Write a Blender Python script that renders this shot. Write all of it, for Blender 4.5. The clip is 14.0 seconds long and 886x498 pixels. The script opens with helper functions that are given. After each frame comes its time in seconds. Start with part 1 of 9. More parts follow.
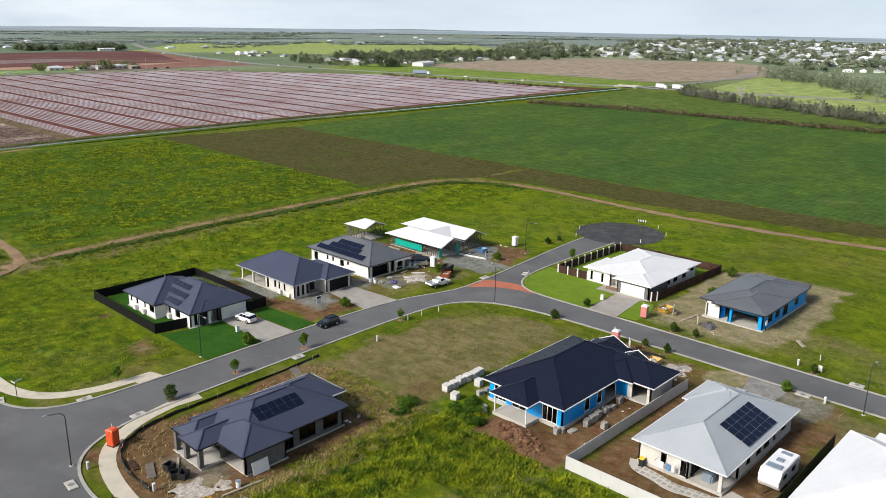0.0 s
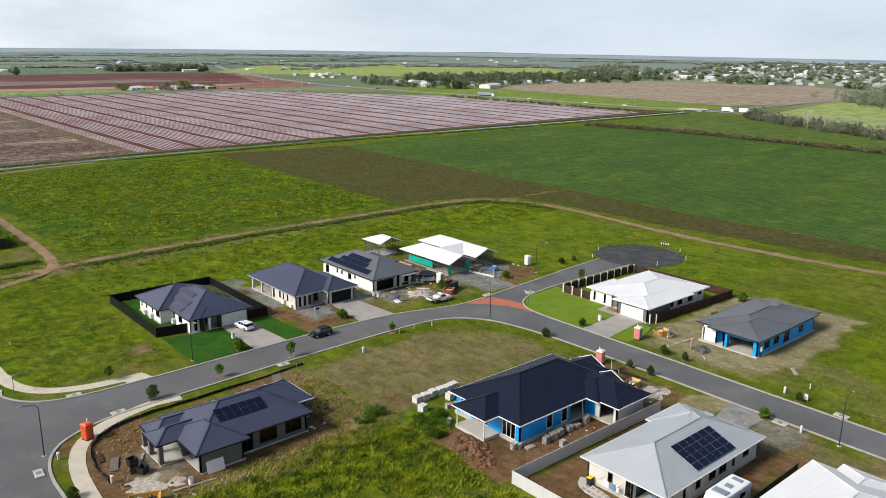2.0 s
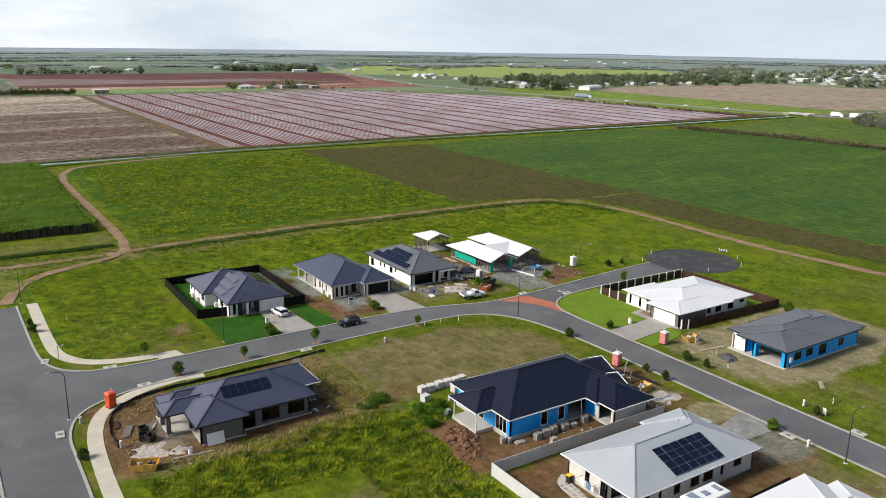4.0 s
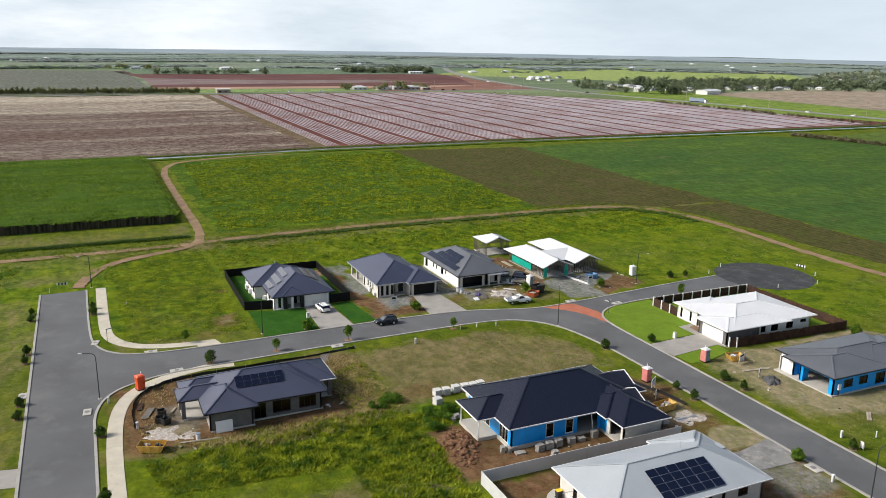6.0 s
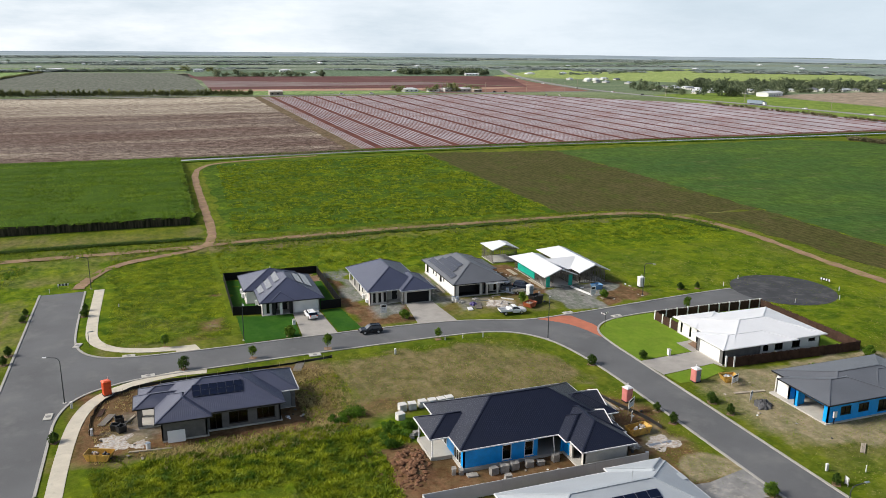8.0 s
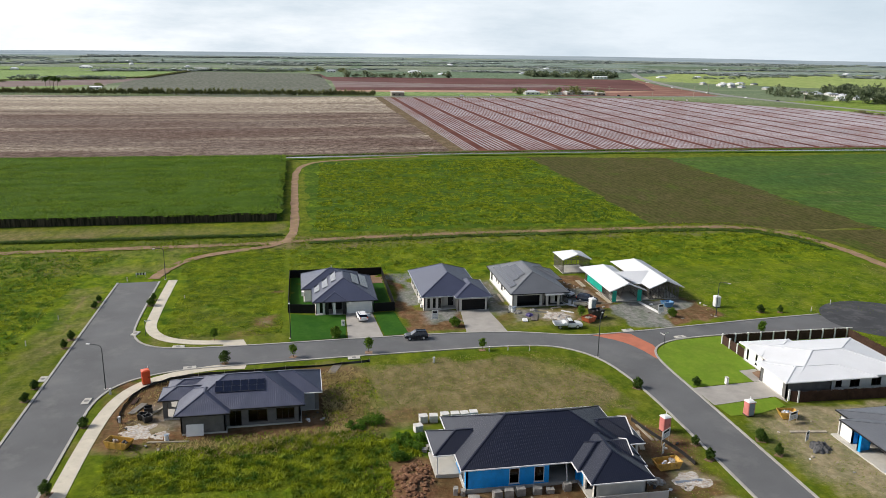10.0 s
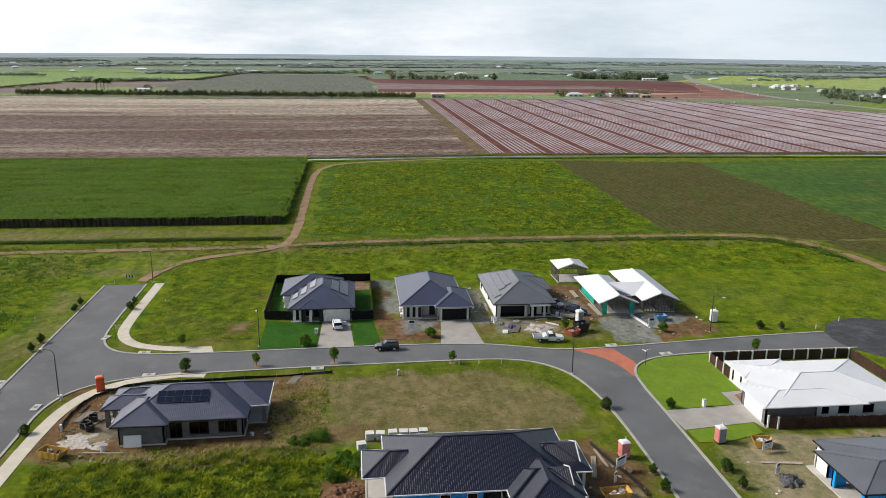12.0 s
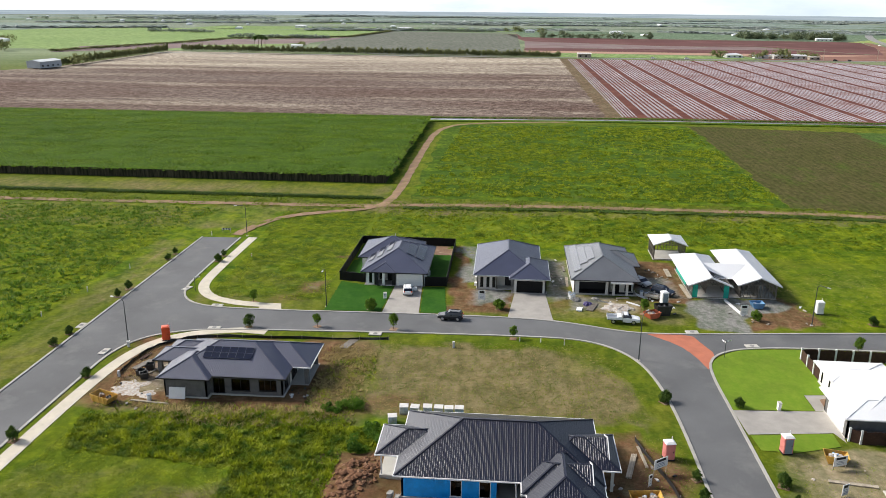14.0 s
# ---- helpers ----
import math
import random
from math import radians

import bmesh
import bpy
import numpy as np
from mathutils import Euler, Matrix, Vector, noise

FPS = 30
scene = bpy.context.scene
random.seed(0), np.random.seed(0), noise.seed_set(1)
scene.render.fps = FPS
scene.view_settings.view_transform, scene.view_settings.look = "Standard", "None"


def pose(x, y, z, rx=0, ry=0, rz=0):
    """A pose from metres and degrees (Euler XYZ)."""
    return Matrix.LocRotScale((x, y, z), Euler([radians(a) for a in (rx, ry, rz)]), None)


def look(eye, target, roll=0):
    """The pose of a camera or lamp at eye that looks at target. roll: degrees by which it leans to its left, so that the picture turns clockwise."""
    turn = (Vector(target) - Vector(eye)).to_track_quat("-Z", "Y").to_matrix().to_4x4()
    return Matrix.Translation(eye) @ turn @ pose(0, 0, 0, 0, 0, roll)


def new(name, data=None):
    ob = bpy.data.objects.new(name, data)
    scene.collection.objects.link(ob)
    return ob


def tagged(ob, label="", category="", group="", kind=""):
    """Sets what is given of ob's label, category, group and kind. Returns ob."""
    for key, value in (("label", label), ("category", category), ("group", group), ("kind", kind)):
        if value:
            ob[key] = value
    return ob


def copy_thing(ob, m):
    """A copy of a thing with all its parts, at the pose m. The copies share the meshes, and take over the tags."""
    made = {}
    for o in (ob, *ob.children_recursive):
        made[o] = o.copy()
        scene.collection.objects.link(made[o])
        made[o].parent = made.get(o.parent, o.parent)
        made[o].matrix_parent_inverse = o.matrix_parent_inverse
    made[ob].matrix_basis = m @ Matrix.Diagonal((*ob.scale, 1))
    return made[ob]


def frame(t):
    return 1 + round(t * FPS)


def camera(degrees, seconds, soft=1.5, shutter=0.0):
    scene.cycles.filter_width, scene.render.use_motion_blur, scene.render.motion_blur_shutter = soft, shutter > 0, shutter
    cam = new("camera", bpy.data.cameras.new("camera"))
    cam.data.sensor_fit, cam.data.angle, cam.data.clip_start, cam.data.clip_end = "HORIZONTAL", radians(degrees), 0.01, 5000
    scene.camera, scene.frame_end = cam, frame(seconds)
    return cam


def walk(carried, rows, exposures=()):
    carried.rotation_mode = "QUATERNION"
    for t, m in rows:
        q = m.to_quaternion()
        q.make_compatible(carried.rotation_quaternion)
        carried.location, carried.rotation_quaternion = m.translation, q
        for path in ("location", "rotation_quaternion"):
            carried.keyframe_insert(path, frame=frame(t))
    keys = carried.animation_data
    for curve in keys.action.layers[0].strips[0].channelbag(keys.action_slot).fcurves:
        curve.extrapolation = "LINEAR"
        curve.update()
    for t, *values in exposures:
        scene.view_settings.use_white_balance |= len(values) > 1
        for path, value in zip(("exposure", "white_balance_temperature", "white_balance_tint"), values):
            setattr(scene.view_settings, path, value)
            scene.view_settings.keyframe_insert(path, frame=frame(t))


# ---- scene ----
cam = camera(58.4, 14.0, soft=0.85)
PATH = [
    (0, (-72.924, -125.765, 51.174), (-71.522, -124.453, 50.615), 0.8),
    (0.5, (-70.852, -128.795, 51.098), (-69.496, -127.428, 50.556), 0.8),
    (1, (-68.514, -131.778, 51.048), (-67.181, -130.383, 50.524), 0.8),
    (1.5, (-66.287, -134.562, 50.984), (-64.961, -133.154, 50.474), 0.8),
    (2, (-63.922, -137.37, 50.853), (-62.648, -135.915, 50.344), 0.8),
    (2.5, (-61.483, -140.228, 50.709), (-60.266, -138.724, 50.202), 0.8),
    (3, (-59.075, -142.967, 50.725), (-57.916, -141.418, 50.217), 0.8),
    (3.2, (-58.234, -143.958, 50.701), (-57.099, -142.391, 50.193), 0.8),
    (5.3, (-46.058, -152.206, 50.554), (-45.128, -150.51, 50.044), 0.9),
    (5.5, (-44.715, -152.723, 50.553), (-43.819, -151.008, 50.044), 0.9),
    (6, (-41.451, -153.577, 50.607), (-40.646, -151.818, 50.099), 0.9),
    (6.5, (-38.0, -154.024, 50.586), (-37.286, -152.227, 50.078), 0.8),
    (7, (-34.443, -154.205, 50.635), (-33.739, -152.403, 50.127), 0.8),
    (7.2, (-32.949, -154.221, 50.727), (-32.246, -152.419, 50.219), 0.7),
    (9.3, (-18.322, -154.753, 50.731), (-17.841, -152.879, 50.227), 0.8),
    (9.5, (-16.842, -154.588, 50.744), (-16.398, -152.705, 50.239), 0.8),
    (10, (-13.17, -154.026, 50.633), (-12.818, -152.123, 50.129), 0.8),
    (10.5, (-9.621, -153.404, 50.566), (-9.332, -151.49, 50.063), 0.7),
    (11, (-5.982, -152.59, 50.51), (-5.732, -150.67, 50.006), 0.7),
    (11.5, (-2.39, -151.654, 50.46), (-2.152, -149.733, 49.958), 0.6),
    (12, (1.02, -150.635, 50.434), (1.241, -148.711, 49.933), 0.6),
    (12.5, (4.448, -149.35, 50.375), (4.594, -147.419, 49.874), 0.6),
    (13, (7.742, -148.13, 50.322), (7.794, -146.194, 49.821), 0.6),
    (13.5, (11.044, -146.764, 50.245), (10.993, -144.84, 49.704), 0.6),
    (14, (14.431, -145.256, 50.324), (14.278, -143.354, 49.724), 0.5),
]
walk(cam, [(t, look(eye, target, roll)) for t, eye, target, roll in PATH],
     exposures=((0.0, 0.03), (3.0, -0.03), (6.5, 0.02), (10.0, 0.0), (12.5, -0.06), (13.5, 0.0), (14.0, 0.3)))

# ---- world, sun, exposure ----
SUN_EL, SUN_AZ = 36.0, -76.0          # degrees; azimuth clockwise from +y
world = bpy.data.worlds.new("world")
scene.world = world
world.use_nodes = True
wn, wl = world.node_tree.nodes, world.node_tree.links
bg = wn["Background"]
sky = wn.new("ShaderNodeTexSky")
sky.sky_type, sky.sun_disc = "NISHITA", False
sky.sun_elevation, sky.sun_rotation = radians(SUN_EL), radians(SUN_AZ)
sky.air_density, sky.dust_density, sky.altitude = 1.0, 2.5, 50
wtc = wn.new("ShaderNodeTexCoord")
wmap = wn.new("ShaderNodeMapping")
wmap.inputs["Scale"].default_value = (1.6, 1.6, 7.0)
wnoise = wn.new("ShaderNodeTexNoise")
wnoise.inputs["Scale"].default_value, wnoise.inputs["Detail"].default_value, wnoise.inputs["Roughness"].default_value = 1.7, 7, 0.62
wramp = wn.new("ShaderNodeValToRGB")
wramp.color_ramp.elements[0].position, wramp.color_ramp.elements[1].position = 0.32, 0.66
wramp.color_ramp.elements[0].color, wramp.color_ramp.elements[1].color = (0.88, 0.88, 0.88, 1), (0.98, 0.98, 0.98, 1)
wmix = wn.new("ShaderNodeMix")
wmix.data_type = "RGBA"
wtint = wn.new("ShaderNodeMix")
wtint.data_type = "RGBA"
wtint.inputs[6].default_value, wtint.inputs[7].default_value = (6.7, 7.9, 9.0, 1), (11.8, 12.0, 12.2, 1)
wsoft = wn.new("ShaderNodeMapRange")
wsoft.inputs["From Min"].default_value, wsoft.inputs["From Max"].default_value = 0.3, 0.6
wl.new(wnoise.outputs["Fac"], wsoft.inputs["Value"])
weast, wside = wn.new("ShaderNodeMapRange"), wn.new("ShaderNodeMath")
weast.inputs["From Min"].default_value, weast.inputs["From Max"].default_value = -0.25, 0.7
weast.inputs["To Min"].default_value, weast.inputs["To Max"].default_value = 1.0, 0.15
wside.operation = "MULTIPLY"
weasts = wn.new("ShaderNodeSeparateXYZ")
wl.new(wtc.outputs["Generated"], weasts.inputs[0])
wl.new(weasts.outputs["X"], weast.inputs["Value"])
wl.new(wsoft.outputs[0], wside.inputs[0])
wl.new(weast.outputs[0], wside.inputs[1])
wl.new(wside.outputs[0], wtint.inputs[0])
wl.new(wtc.outputs["Generated"], wmap.inputs["Vector"])
wl.new(wmap.outputs["Vector"], wnoise.inputs["Vector"])
wl.new(wnoise.outputs["Fac"], wramp.inputs["Fac"])
wsep, wfade, wmul = wn.new("ShaderNodeSeparateXYZ"), wn.new("ShaderNodeMapRange"), wn.new("ShaderNodeMath")
wfade.inputs["From Min"].default_value, wfade.inputs["From Max"].default_value = 0.08, 0.34
wfade.inputs["To Min"].default_value, wfade.inputs["To Max"].default_value = 1.0, 0.05
wmul.operation = "MULTIPLY"
wl.new(wtc.outputs["Generated"], wsep.inputs[0])
wl.new(wsep.outputs["Z"], wfade.inputs["Value"])
wl.new(wtint.outputs[2], wmix.inputs[7])
wl.new(wramp.outputs["Color"], wmul.inputs[0])
wl.new(wfade.outputs[0], wmul.inputs[1])
wl.new(wmul.outputs[0], wmix.inputs[0])
wl.new(sky.outputs["Color"], wmix.inputs[6])
# thin bright cloud round the veiled sun in the north-west, clearer blue in the east
wdot, wglow, wveil, wlit = wn.new("ShaderNodeVectorMath"), wn.new("ShaderNodeMapRange"), wn.new("ShaderNodeMath"), wn.new("ShaderNodeMix")
wdot.operation, wglow.interpolation_type, wveil.operation, wlit.data_type = "DOT_PRODUCT", "SMOOTHSTEP", "MULTIPLY", "RGBA"
wdot.inputs[1].default_value = (-0.45, 0.86, 0.24)
wglow.inputs["From Min"].default_value, wglow.inputs["From Max"].default_value = 0.8, 0.97
wlit.inputs[7].default_value = (22.0, 22.4, 23.0, 1)
wl.new(wtc.outputs["Generated"], wdot.inputs[0])
wl.new(wdot.outputs["Value"], wglow.inputs["Value"])
wrise = wn.new("ShaderNodeMapRange")
wrise.interpolation_type = "SMOOTHSTEP"
wrise.inputs["From Min"].default_value, wrise.inputs["From Max"].default_value = 0.06, 0.16
wl.new(wsep.outputs["Z"], wrise.inputs["Value"])
wl.new(wglow.outputs[0], wveil.inputs[0])
wl.new(wrise.outputs[0], wveil.inputs[1])
wl.new(wveil.outputs[0], wlit.inputs[0])
wl.new(wmix.outputs[2], wlit.inputs[6])
wl.new(wlit.outputs[2], bg.inputs["Color"])
bg.inputs["Strength"].default_value = 0.1

sun = new("sun", bpy.data.lights.new("sun", "SUN"))
sun.data.energy, sun.data.angle, sun.data.color = 4.5, radians(16.0), (1.0, 0.95, 0.87)
sun.matrix_basis = look((0, 0, 0), (math.sin(radians(SUN_AZ)) * -math.cos(radians(SUN_EL)), math.cos(radians(SUN_AZ)) * -math.cos(radians(SUN_EL)), -math.sin(radians(SUN_EL))))
scene.view_settings.exposure = 0.0


# ---- materials ----
def rgb(c, k=1.0):
    return (min(c[0] * k, 1), min(c[1] * k, 1), min(c[2] * k, 1), 1)


class Nodes:
    """A node material under construction."""

    def __init__(self, name):
        self.m = bpy.data.materials.new(name)
        self.m.use_nodes = True
        self.t = self.m.node_tree
        self.bsdf = self.t.nodes["Principled BSDF"]
        self.pos = self.t.nodes.new("ShaderNodeNewGeometry").outputs["Position"]

    def noise(self, scale, detail=4, rough=0.55, stretch=None):
        n = self.t.nodes.new("ShaderNodeTexNoise")
        n.inputs["Scale"].default_value, n.inputs["Detail"].default_value, n.inputs["Roughness"].default_value = scale, detail, rough
        src = self.pos
        if stretch:
            mp = self.t.nodes.new("ShaderNodeMapping")
            mp.inputs["Scale"].default_value = stretch
            self.t.links.new(src, mp.inputs["Vector"])
            src = mp.outputs["Vector"]
        self.t.links.new(src, n.inputs["Vector"])
        return n.outputs["Fac"]

    def ramp(self, fac, a, b, ca=(0, 0, 0, 1), cb=(1, 1, 1, 1)):
        r = self.t.nodes.new("ShaderNodeValToRGB")
        e = r.color_ramp.elements
        e[0].position, e[1].position, e[0].color, e[1].color = a, b, ca, cb
        self.t.links.new(fac, r.inputs["Fac"])
        return r.outputs["Color"]

    def mix(self, fac, a, b, kind="MIX"):
        n = self.t.nodes.new("ShaderNodeMix")
        n.data_type, n.blend_type = "RGBA", kind
        for slot, v in ((0, fac), (6, a), (7, b)):
            if isinstance(v, (int, float)):
                n.inputs[slot].default_value = v
            elif isinstance(v, tuple):
                n.inputs[slot].default_value = v
            else:
                self.t.links.new(v, n.inputs[slot])
        return n.outputs[2]

    def math(self, op, a, b):
        n = self.t.nodes.new("ShaderNodeMath")
        n.operation = op
        n.use_clamp = True
        for slot, v in ((0, a), (1, b)):
            if isinstance(v, (int, float)):
                n.inputs[slot].default_value = v
            else:
                self.t.links.new(v, n.inputs[slot])
        return n.outputs[0]

    def attr(self, name):
        n = self.t.nodes.new("ShaderNodeAttribute")
        n.attribute_name = name
        return n.outputs["Fac"]

    def done(self, color, rough=0.8, bump=None, strength=0.3, dist=0.05, metal=0.0, spec=0.5):
        b = self.bsdf
        if isinstance(color, tuple):
            b.inputs["Base Color"].default_value = color
        else:
            self.t.links.new(color, b.inputs["Base Color"])
        if isinstance(rough, (int, float)):
            b.inputs["Roughness"].default_value = rough
        else:
            self.t.links.new(rough, b.inputs["Roughness"])
        b.inputs["Metallic"].default_value = metal
        b.inputs["Specular IOR Level"].default_value = spec
        if bump is not None:
            n = self.t.nodes.new("ShaderNodeBump")
            n.inputs["Strength"].default_value, n.inputs["Distance"].default_value = strength, dist
            self.t.links.new(bump, n.inputs["Height"])
            self.t.links.new(n.outputs["Normal"], b.inputs["Normal"])
        return self.m


def surface(name, base, rough=0.7, var=0.18, scale=0.6, fine=9.0, bump=0.2, metal=0.0, second=None, amount=0.5, spec=0.5, vary=0.0):
    """A plain material with a coarse and a fine variation, an optional second colour in patches, and a per-object variation."""
    n = Nodes(name)
    coarse, small = n.noise(scale, 3), n.noise(fine, 5)
    c = n.mix(n.ramp(coarse, 0.3, 0.7), rgb(base, 1 - var), rgb(base, 1 + var))
    c = n.mix(n.ramp(small, 0.3, 0.72), c, n.mix(1.0, c, (1 - var, 1 - var, 1 - var, 1), "MULTIPLY"))
    if second:
        c = n.mix(n.ramp(n.noise(scale * 1.7, 6, 0.65), 0.62 - amount * 0.25, 0.72 - amount * 0.1), c, rgb(second))
    if vary:
        oi = n.t.nodes.new("ShaderNodeObjectInfo")
        c = n.mix(n.math("MULTIPLY", oi.outputs["Random"], vary), c, rgb(base, 0.45))
    return n.done(c, rough, small, bump, 0.03, metal, spec)


def foliage(name, dark, light, scale=0.5, stretch=None):
    """Leaves: light and dark clumps, each leaf a little different."""
    n = Nodes(name)
    isl = n.t.nodes.new("ShaderNodeNewGeometry").outputs["Random Per Island"]
    c = n.mix(n.ramp(n.noise(scale, 4, 0.6, stretch), 0.35, 0.68), rgb(dark), rgb(light))
    c = n.mix(n.ramp(isl, 0.1, 1.0), n.mix(1.0, c, (0.74, 0.76, 0.72, 1), "MULTIPLY"), c)
    m = n.done(c, 0.65, spec=0.2)
    tl, mx = n.t.nodes.new("ShaderNodeBsdfTranslucent"), n.t.nodes.new("ShaderNodeMixShader")
    n.t.links.new(c, tl.inputs["Color"])
    mx.inputs[0].default_value = 0.42
    n.t.links.new(n.bsdf.outputs[0], mx.inputs[1])
    n.t.links.new(tl.outputs[0], mx.inputs[2])
    n.t.links.new(mx.outputs[0], n.t.nodes["Material Output"].inputs["Surface"])
    return m


def grassland(name, greens, tan, amount=0.35, rows=None, scale=1.0, vivid=None, streak=None, depth=0.62, worn=0.6):
    """Rough grass or a crop: patches of two greens, vivid clumps and some dry tan, finer mottling; rows: (direction, spacing, depth)."""
    n = Nodes(name)
    big, mid, small = n.noise(0.035 * scale, 6, 0.65, streak), n.noise(0.22 * scale, 6, 0.7, streak), n.noise(1.3 * scale, 8, 0.82)
    c = n.mix(n.ramp(big, 0.38, 0.6), rgb(greens[0]), rgb(greens[1]))
    c = n.mix(n.ramp(mid, 0.44, 0.62), c, rgb(greens[2]))
    if vivid:
        c = n.mix(n.ramp(n.noise(0.075 * scale, 8, 0.75, streak), 0.53, 0.68), c, rgb(vivid))
    c = n.mix(n.ramp(n.noise(0.09 * scale, 7, 0.7, streak), 0.66 - 0.28 * amount, 0.8 - 0.2 * amount), c, rgb(tan))
    c = n.mix(n.ramp(n.noise(0.8 * scale, 5, 0.65, (1, 0.4, 1)), 0.4, 0.6), n.mix(1.0, c, (worn, worn * 1.1, worn * 0.97, 1), "MULTIPLY"), c)
    c = n.mix(n.ramp(small, 0.32, 0.66), n.mix(1.0, c, (depth * 0.92, depth * 1.04, depth * 0.92, 1), "MULTIPLY"), c)
    if rows:
        w = n.t.nodes.new("ShaderNodeTexWave")
        w.bands_direction = rows[0]
        w.inputs["Scale"].default_value, w.inputs["Distortion"].default_value = 0.314 / rows[1], 1.2
        w.inputs["Detail"].default_value, w.inputs["Detail Scale"].default_value = 3, 0.4
        n.t.links.new(n.pos, w.inputs["Vector"])
        c = n.mix(n.math("MULTIPLY", n.ramp(w.outputs["Fac"], 0.2, 0.8), rows[2]), c, rgb(tan, 0.8))
    return n.done(c, 1.0, spec=0.04)


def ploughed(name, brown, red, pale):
    """Ploughed ground: uneven furrows along x, redder and paler drifts; far side paler, haze and pale soil in one
    gradient.
    """
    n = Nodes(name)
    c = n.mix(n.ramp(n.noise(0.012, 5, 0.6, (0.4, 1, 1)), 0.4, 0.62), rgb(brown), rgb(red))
    sep, far_pale = n.t.nodes.new("ShaderNodeSeparateXYZ"), n.t.nodes.new("ShaderNodeMapRange")
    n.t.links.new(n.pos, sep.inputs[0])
    n.t.links.new(sep.outputs["Y"], far_pale.inputs["Value"])
    far_pale.inputs["From Min"].default_value, far_pale.inputs["From Max"].default_value, far_pale.inputs["To Max"].default_value = 360, 610, 0.36
    drift = n.math("ADD", n.noise(0.028, 7, 0.66, (0.13, 1, 1)), far_pale.outputs[0])
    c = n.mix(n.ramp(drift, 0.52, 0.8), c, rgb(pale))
    w = n.t.nodes.new("ShaderNodeTexWave")
    w.bands_direction = "Y"
    w.inputs["Scale"].default_value, w.inputs["Distortion"].default_value = 0.11, 4.0
    w.inputs["Detail"].default_value, w.inputs["Detail Scale"].default_value, w.inputs["Detail Roughness"].default_value = 5, 0.6, 0.8
    n.t.links.new(n.pos, w.inputs["Vector"])
    c = n.mix(n.math("MULTIPLY", n.ramp(w.outputs["Fac"], 0.3, 0.8), 0.22), c, n.mix(1.0, c, (0.6, 0.56, 0.55, 1), "MULTIPLY"))
    small = n.noise(0.9, 6, 0.8, (1.0, 0.8, 1))
    c = n.mix(n.ramp(small, 0.42, 0.56), n.mix(1.0, c, (0.5, 0.46, 0.46, 1), "MULTIPLY"), n.mix(1.0, c, (1.2, 1.2, 1.2, 1), "MULTIPLY"))
    c = n.mix(n.ramp(n.noise(0.3, 4, 0.7, (0.8, 1, 1)), 0.42, 0.56), n.mix(1.0, c, (0.6, 0.56, 0.54, 1), "MULTIPLY"), n.mix(1.0, c, (1.18, 1.18, 1.18, 1), "MULTIPLY"))
    return n.done(c, 1.0, spec=0.04)


GLASS = Nodes("window_glass")
_t = GLASS.t
_tr, _gl, _fr, _mx = (_t.nodes.new(k) for k in ("ShaderNodeBsdfTransparent", "ShaderNodeBsdfGlossy", "ShaderNodeFresnel", "ShaderNodeMixShader"))
_tr.inputs["Color"].default_value, _gl.inputs["Roughness"].default_value, _fr.inputs["IOR"].default_value = (0.13, 0.15, 0.16, 1), 0.03, 1.5
for a, b in ((_fr.outputs[0], _mx.inputs[0]), (_tr.outputs[0], _mx.inputs[1]), (_gl.outputs[0], _mx.inputs[2]), (_mx.outputs[0], _t.nodes["Material Output"].inputs["Surface"])):
    _t.links.new(a, b)
GLASS = GLASS.m

ASPHALT = surface("asphalt", (0.118, 0.12, 0.125), 0.85, 0.16, 0.1, 14, 0.25, second=(0.14, 0.14, 0.14), amount=0.4, spec=0.3)
ASPHALT_NEW = surface("new_dark_asphalt", (0.035, 0.036, 0.04), 0.85, 0.25, 0.25, 9, 0.3, second=(0.07, 0.07, 0.072), amount=0.5)
RED_PAVING = surface("red_stamped_paving", (0.42, 0.135, 0.075), 0.8, 0.14, 0.5, 6, 0.3)
CONCRETE = surface("pale_concrete", (0.46, 0.44, 0.40), 0.85, 0.1, 0.4, 10, 0.15, second=(0.38, 0.36, 0.33), amount=0.3)
KERB = surface("weathered_kerb_concrete", (0.36, 0.345, 0.315), 0.85, 0.12, 0.4, 10, 0.15, second=(0.28, 0.265, 0.24), amount=0.4)
FOOTPATH = surface("footpath_concrete", (0.52, 0.47, 0.38), 0.85, 0.09, 0.5, 10, 0.15, second=(0.42, 0.38, 0.31), amount=0.3)
DRIVE_GREY = surface("exposed_aggregate", (0.33, 0.31, 0.285), 0.85, 0.12, 0.5, 25, 0.3, spec=0.3)
GRAVEL = surface("grey_gravel", (0.23, 0.225, 0.22), 0.95, 0.25, 0.5, 12, 0.5, second=(0.33, 0.31, 0.28), amount=0.4)
WHITE_WALL = surface("white_render", (0.8, 0.79, 0.76), 0.8, 0.05, 0.8, 12, 0.08)
CREAM_WALL = surface("pale_block_wall", (0.58, 0.56, 0.52), 0.85, 0.08, 0.8, 8, 0.15)
GREY_BRICK = surface("grey_brick", (0.125, 0.122, 0.12), 0.85, 0.2, 1.2, 11, 0.35)
BLUE_WRAP = surface("blue_wall_wrap", (0.0, 0.31, 0.8), 0.45, 0.12, 0.9, 4, 0.25)
TEAL_WRAP = surface("teal_wall_wrap", (0.0, 0.36, 0.27), 0.45, 0.15, 0.9, 4, 0.25)
DARK_METAL = surface("dark_blue_grey_roof_sheet", (0.05, 0.057, 0.098), 0.42, 0.1, 0.25, 5, 0.03, 0.0, spec=0.5)
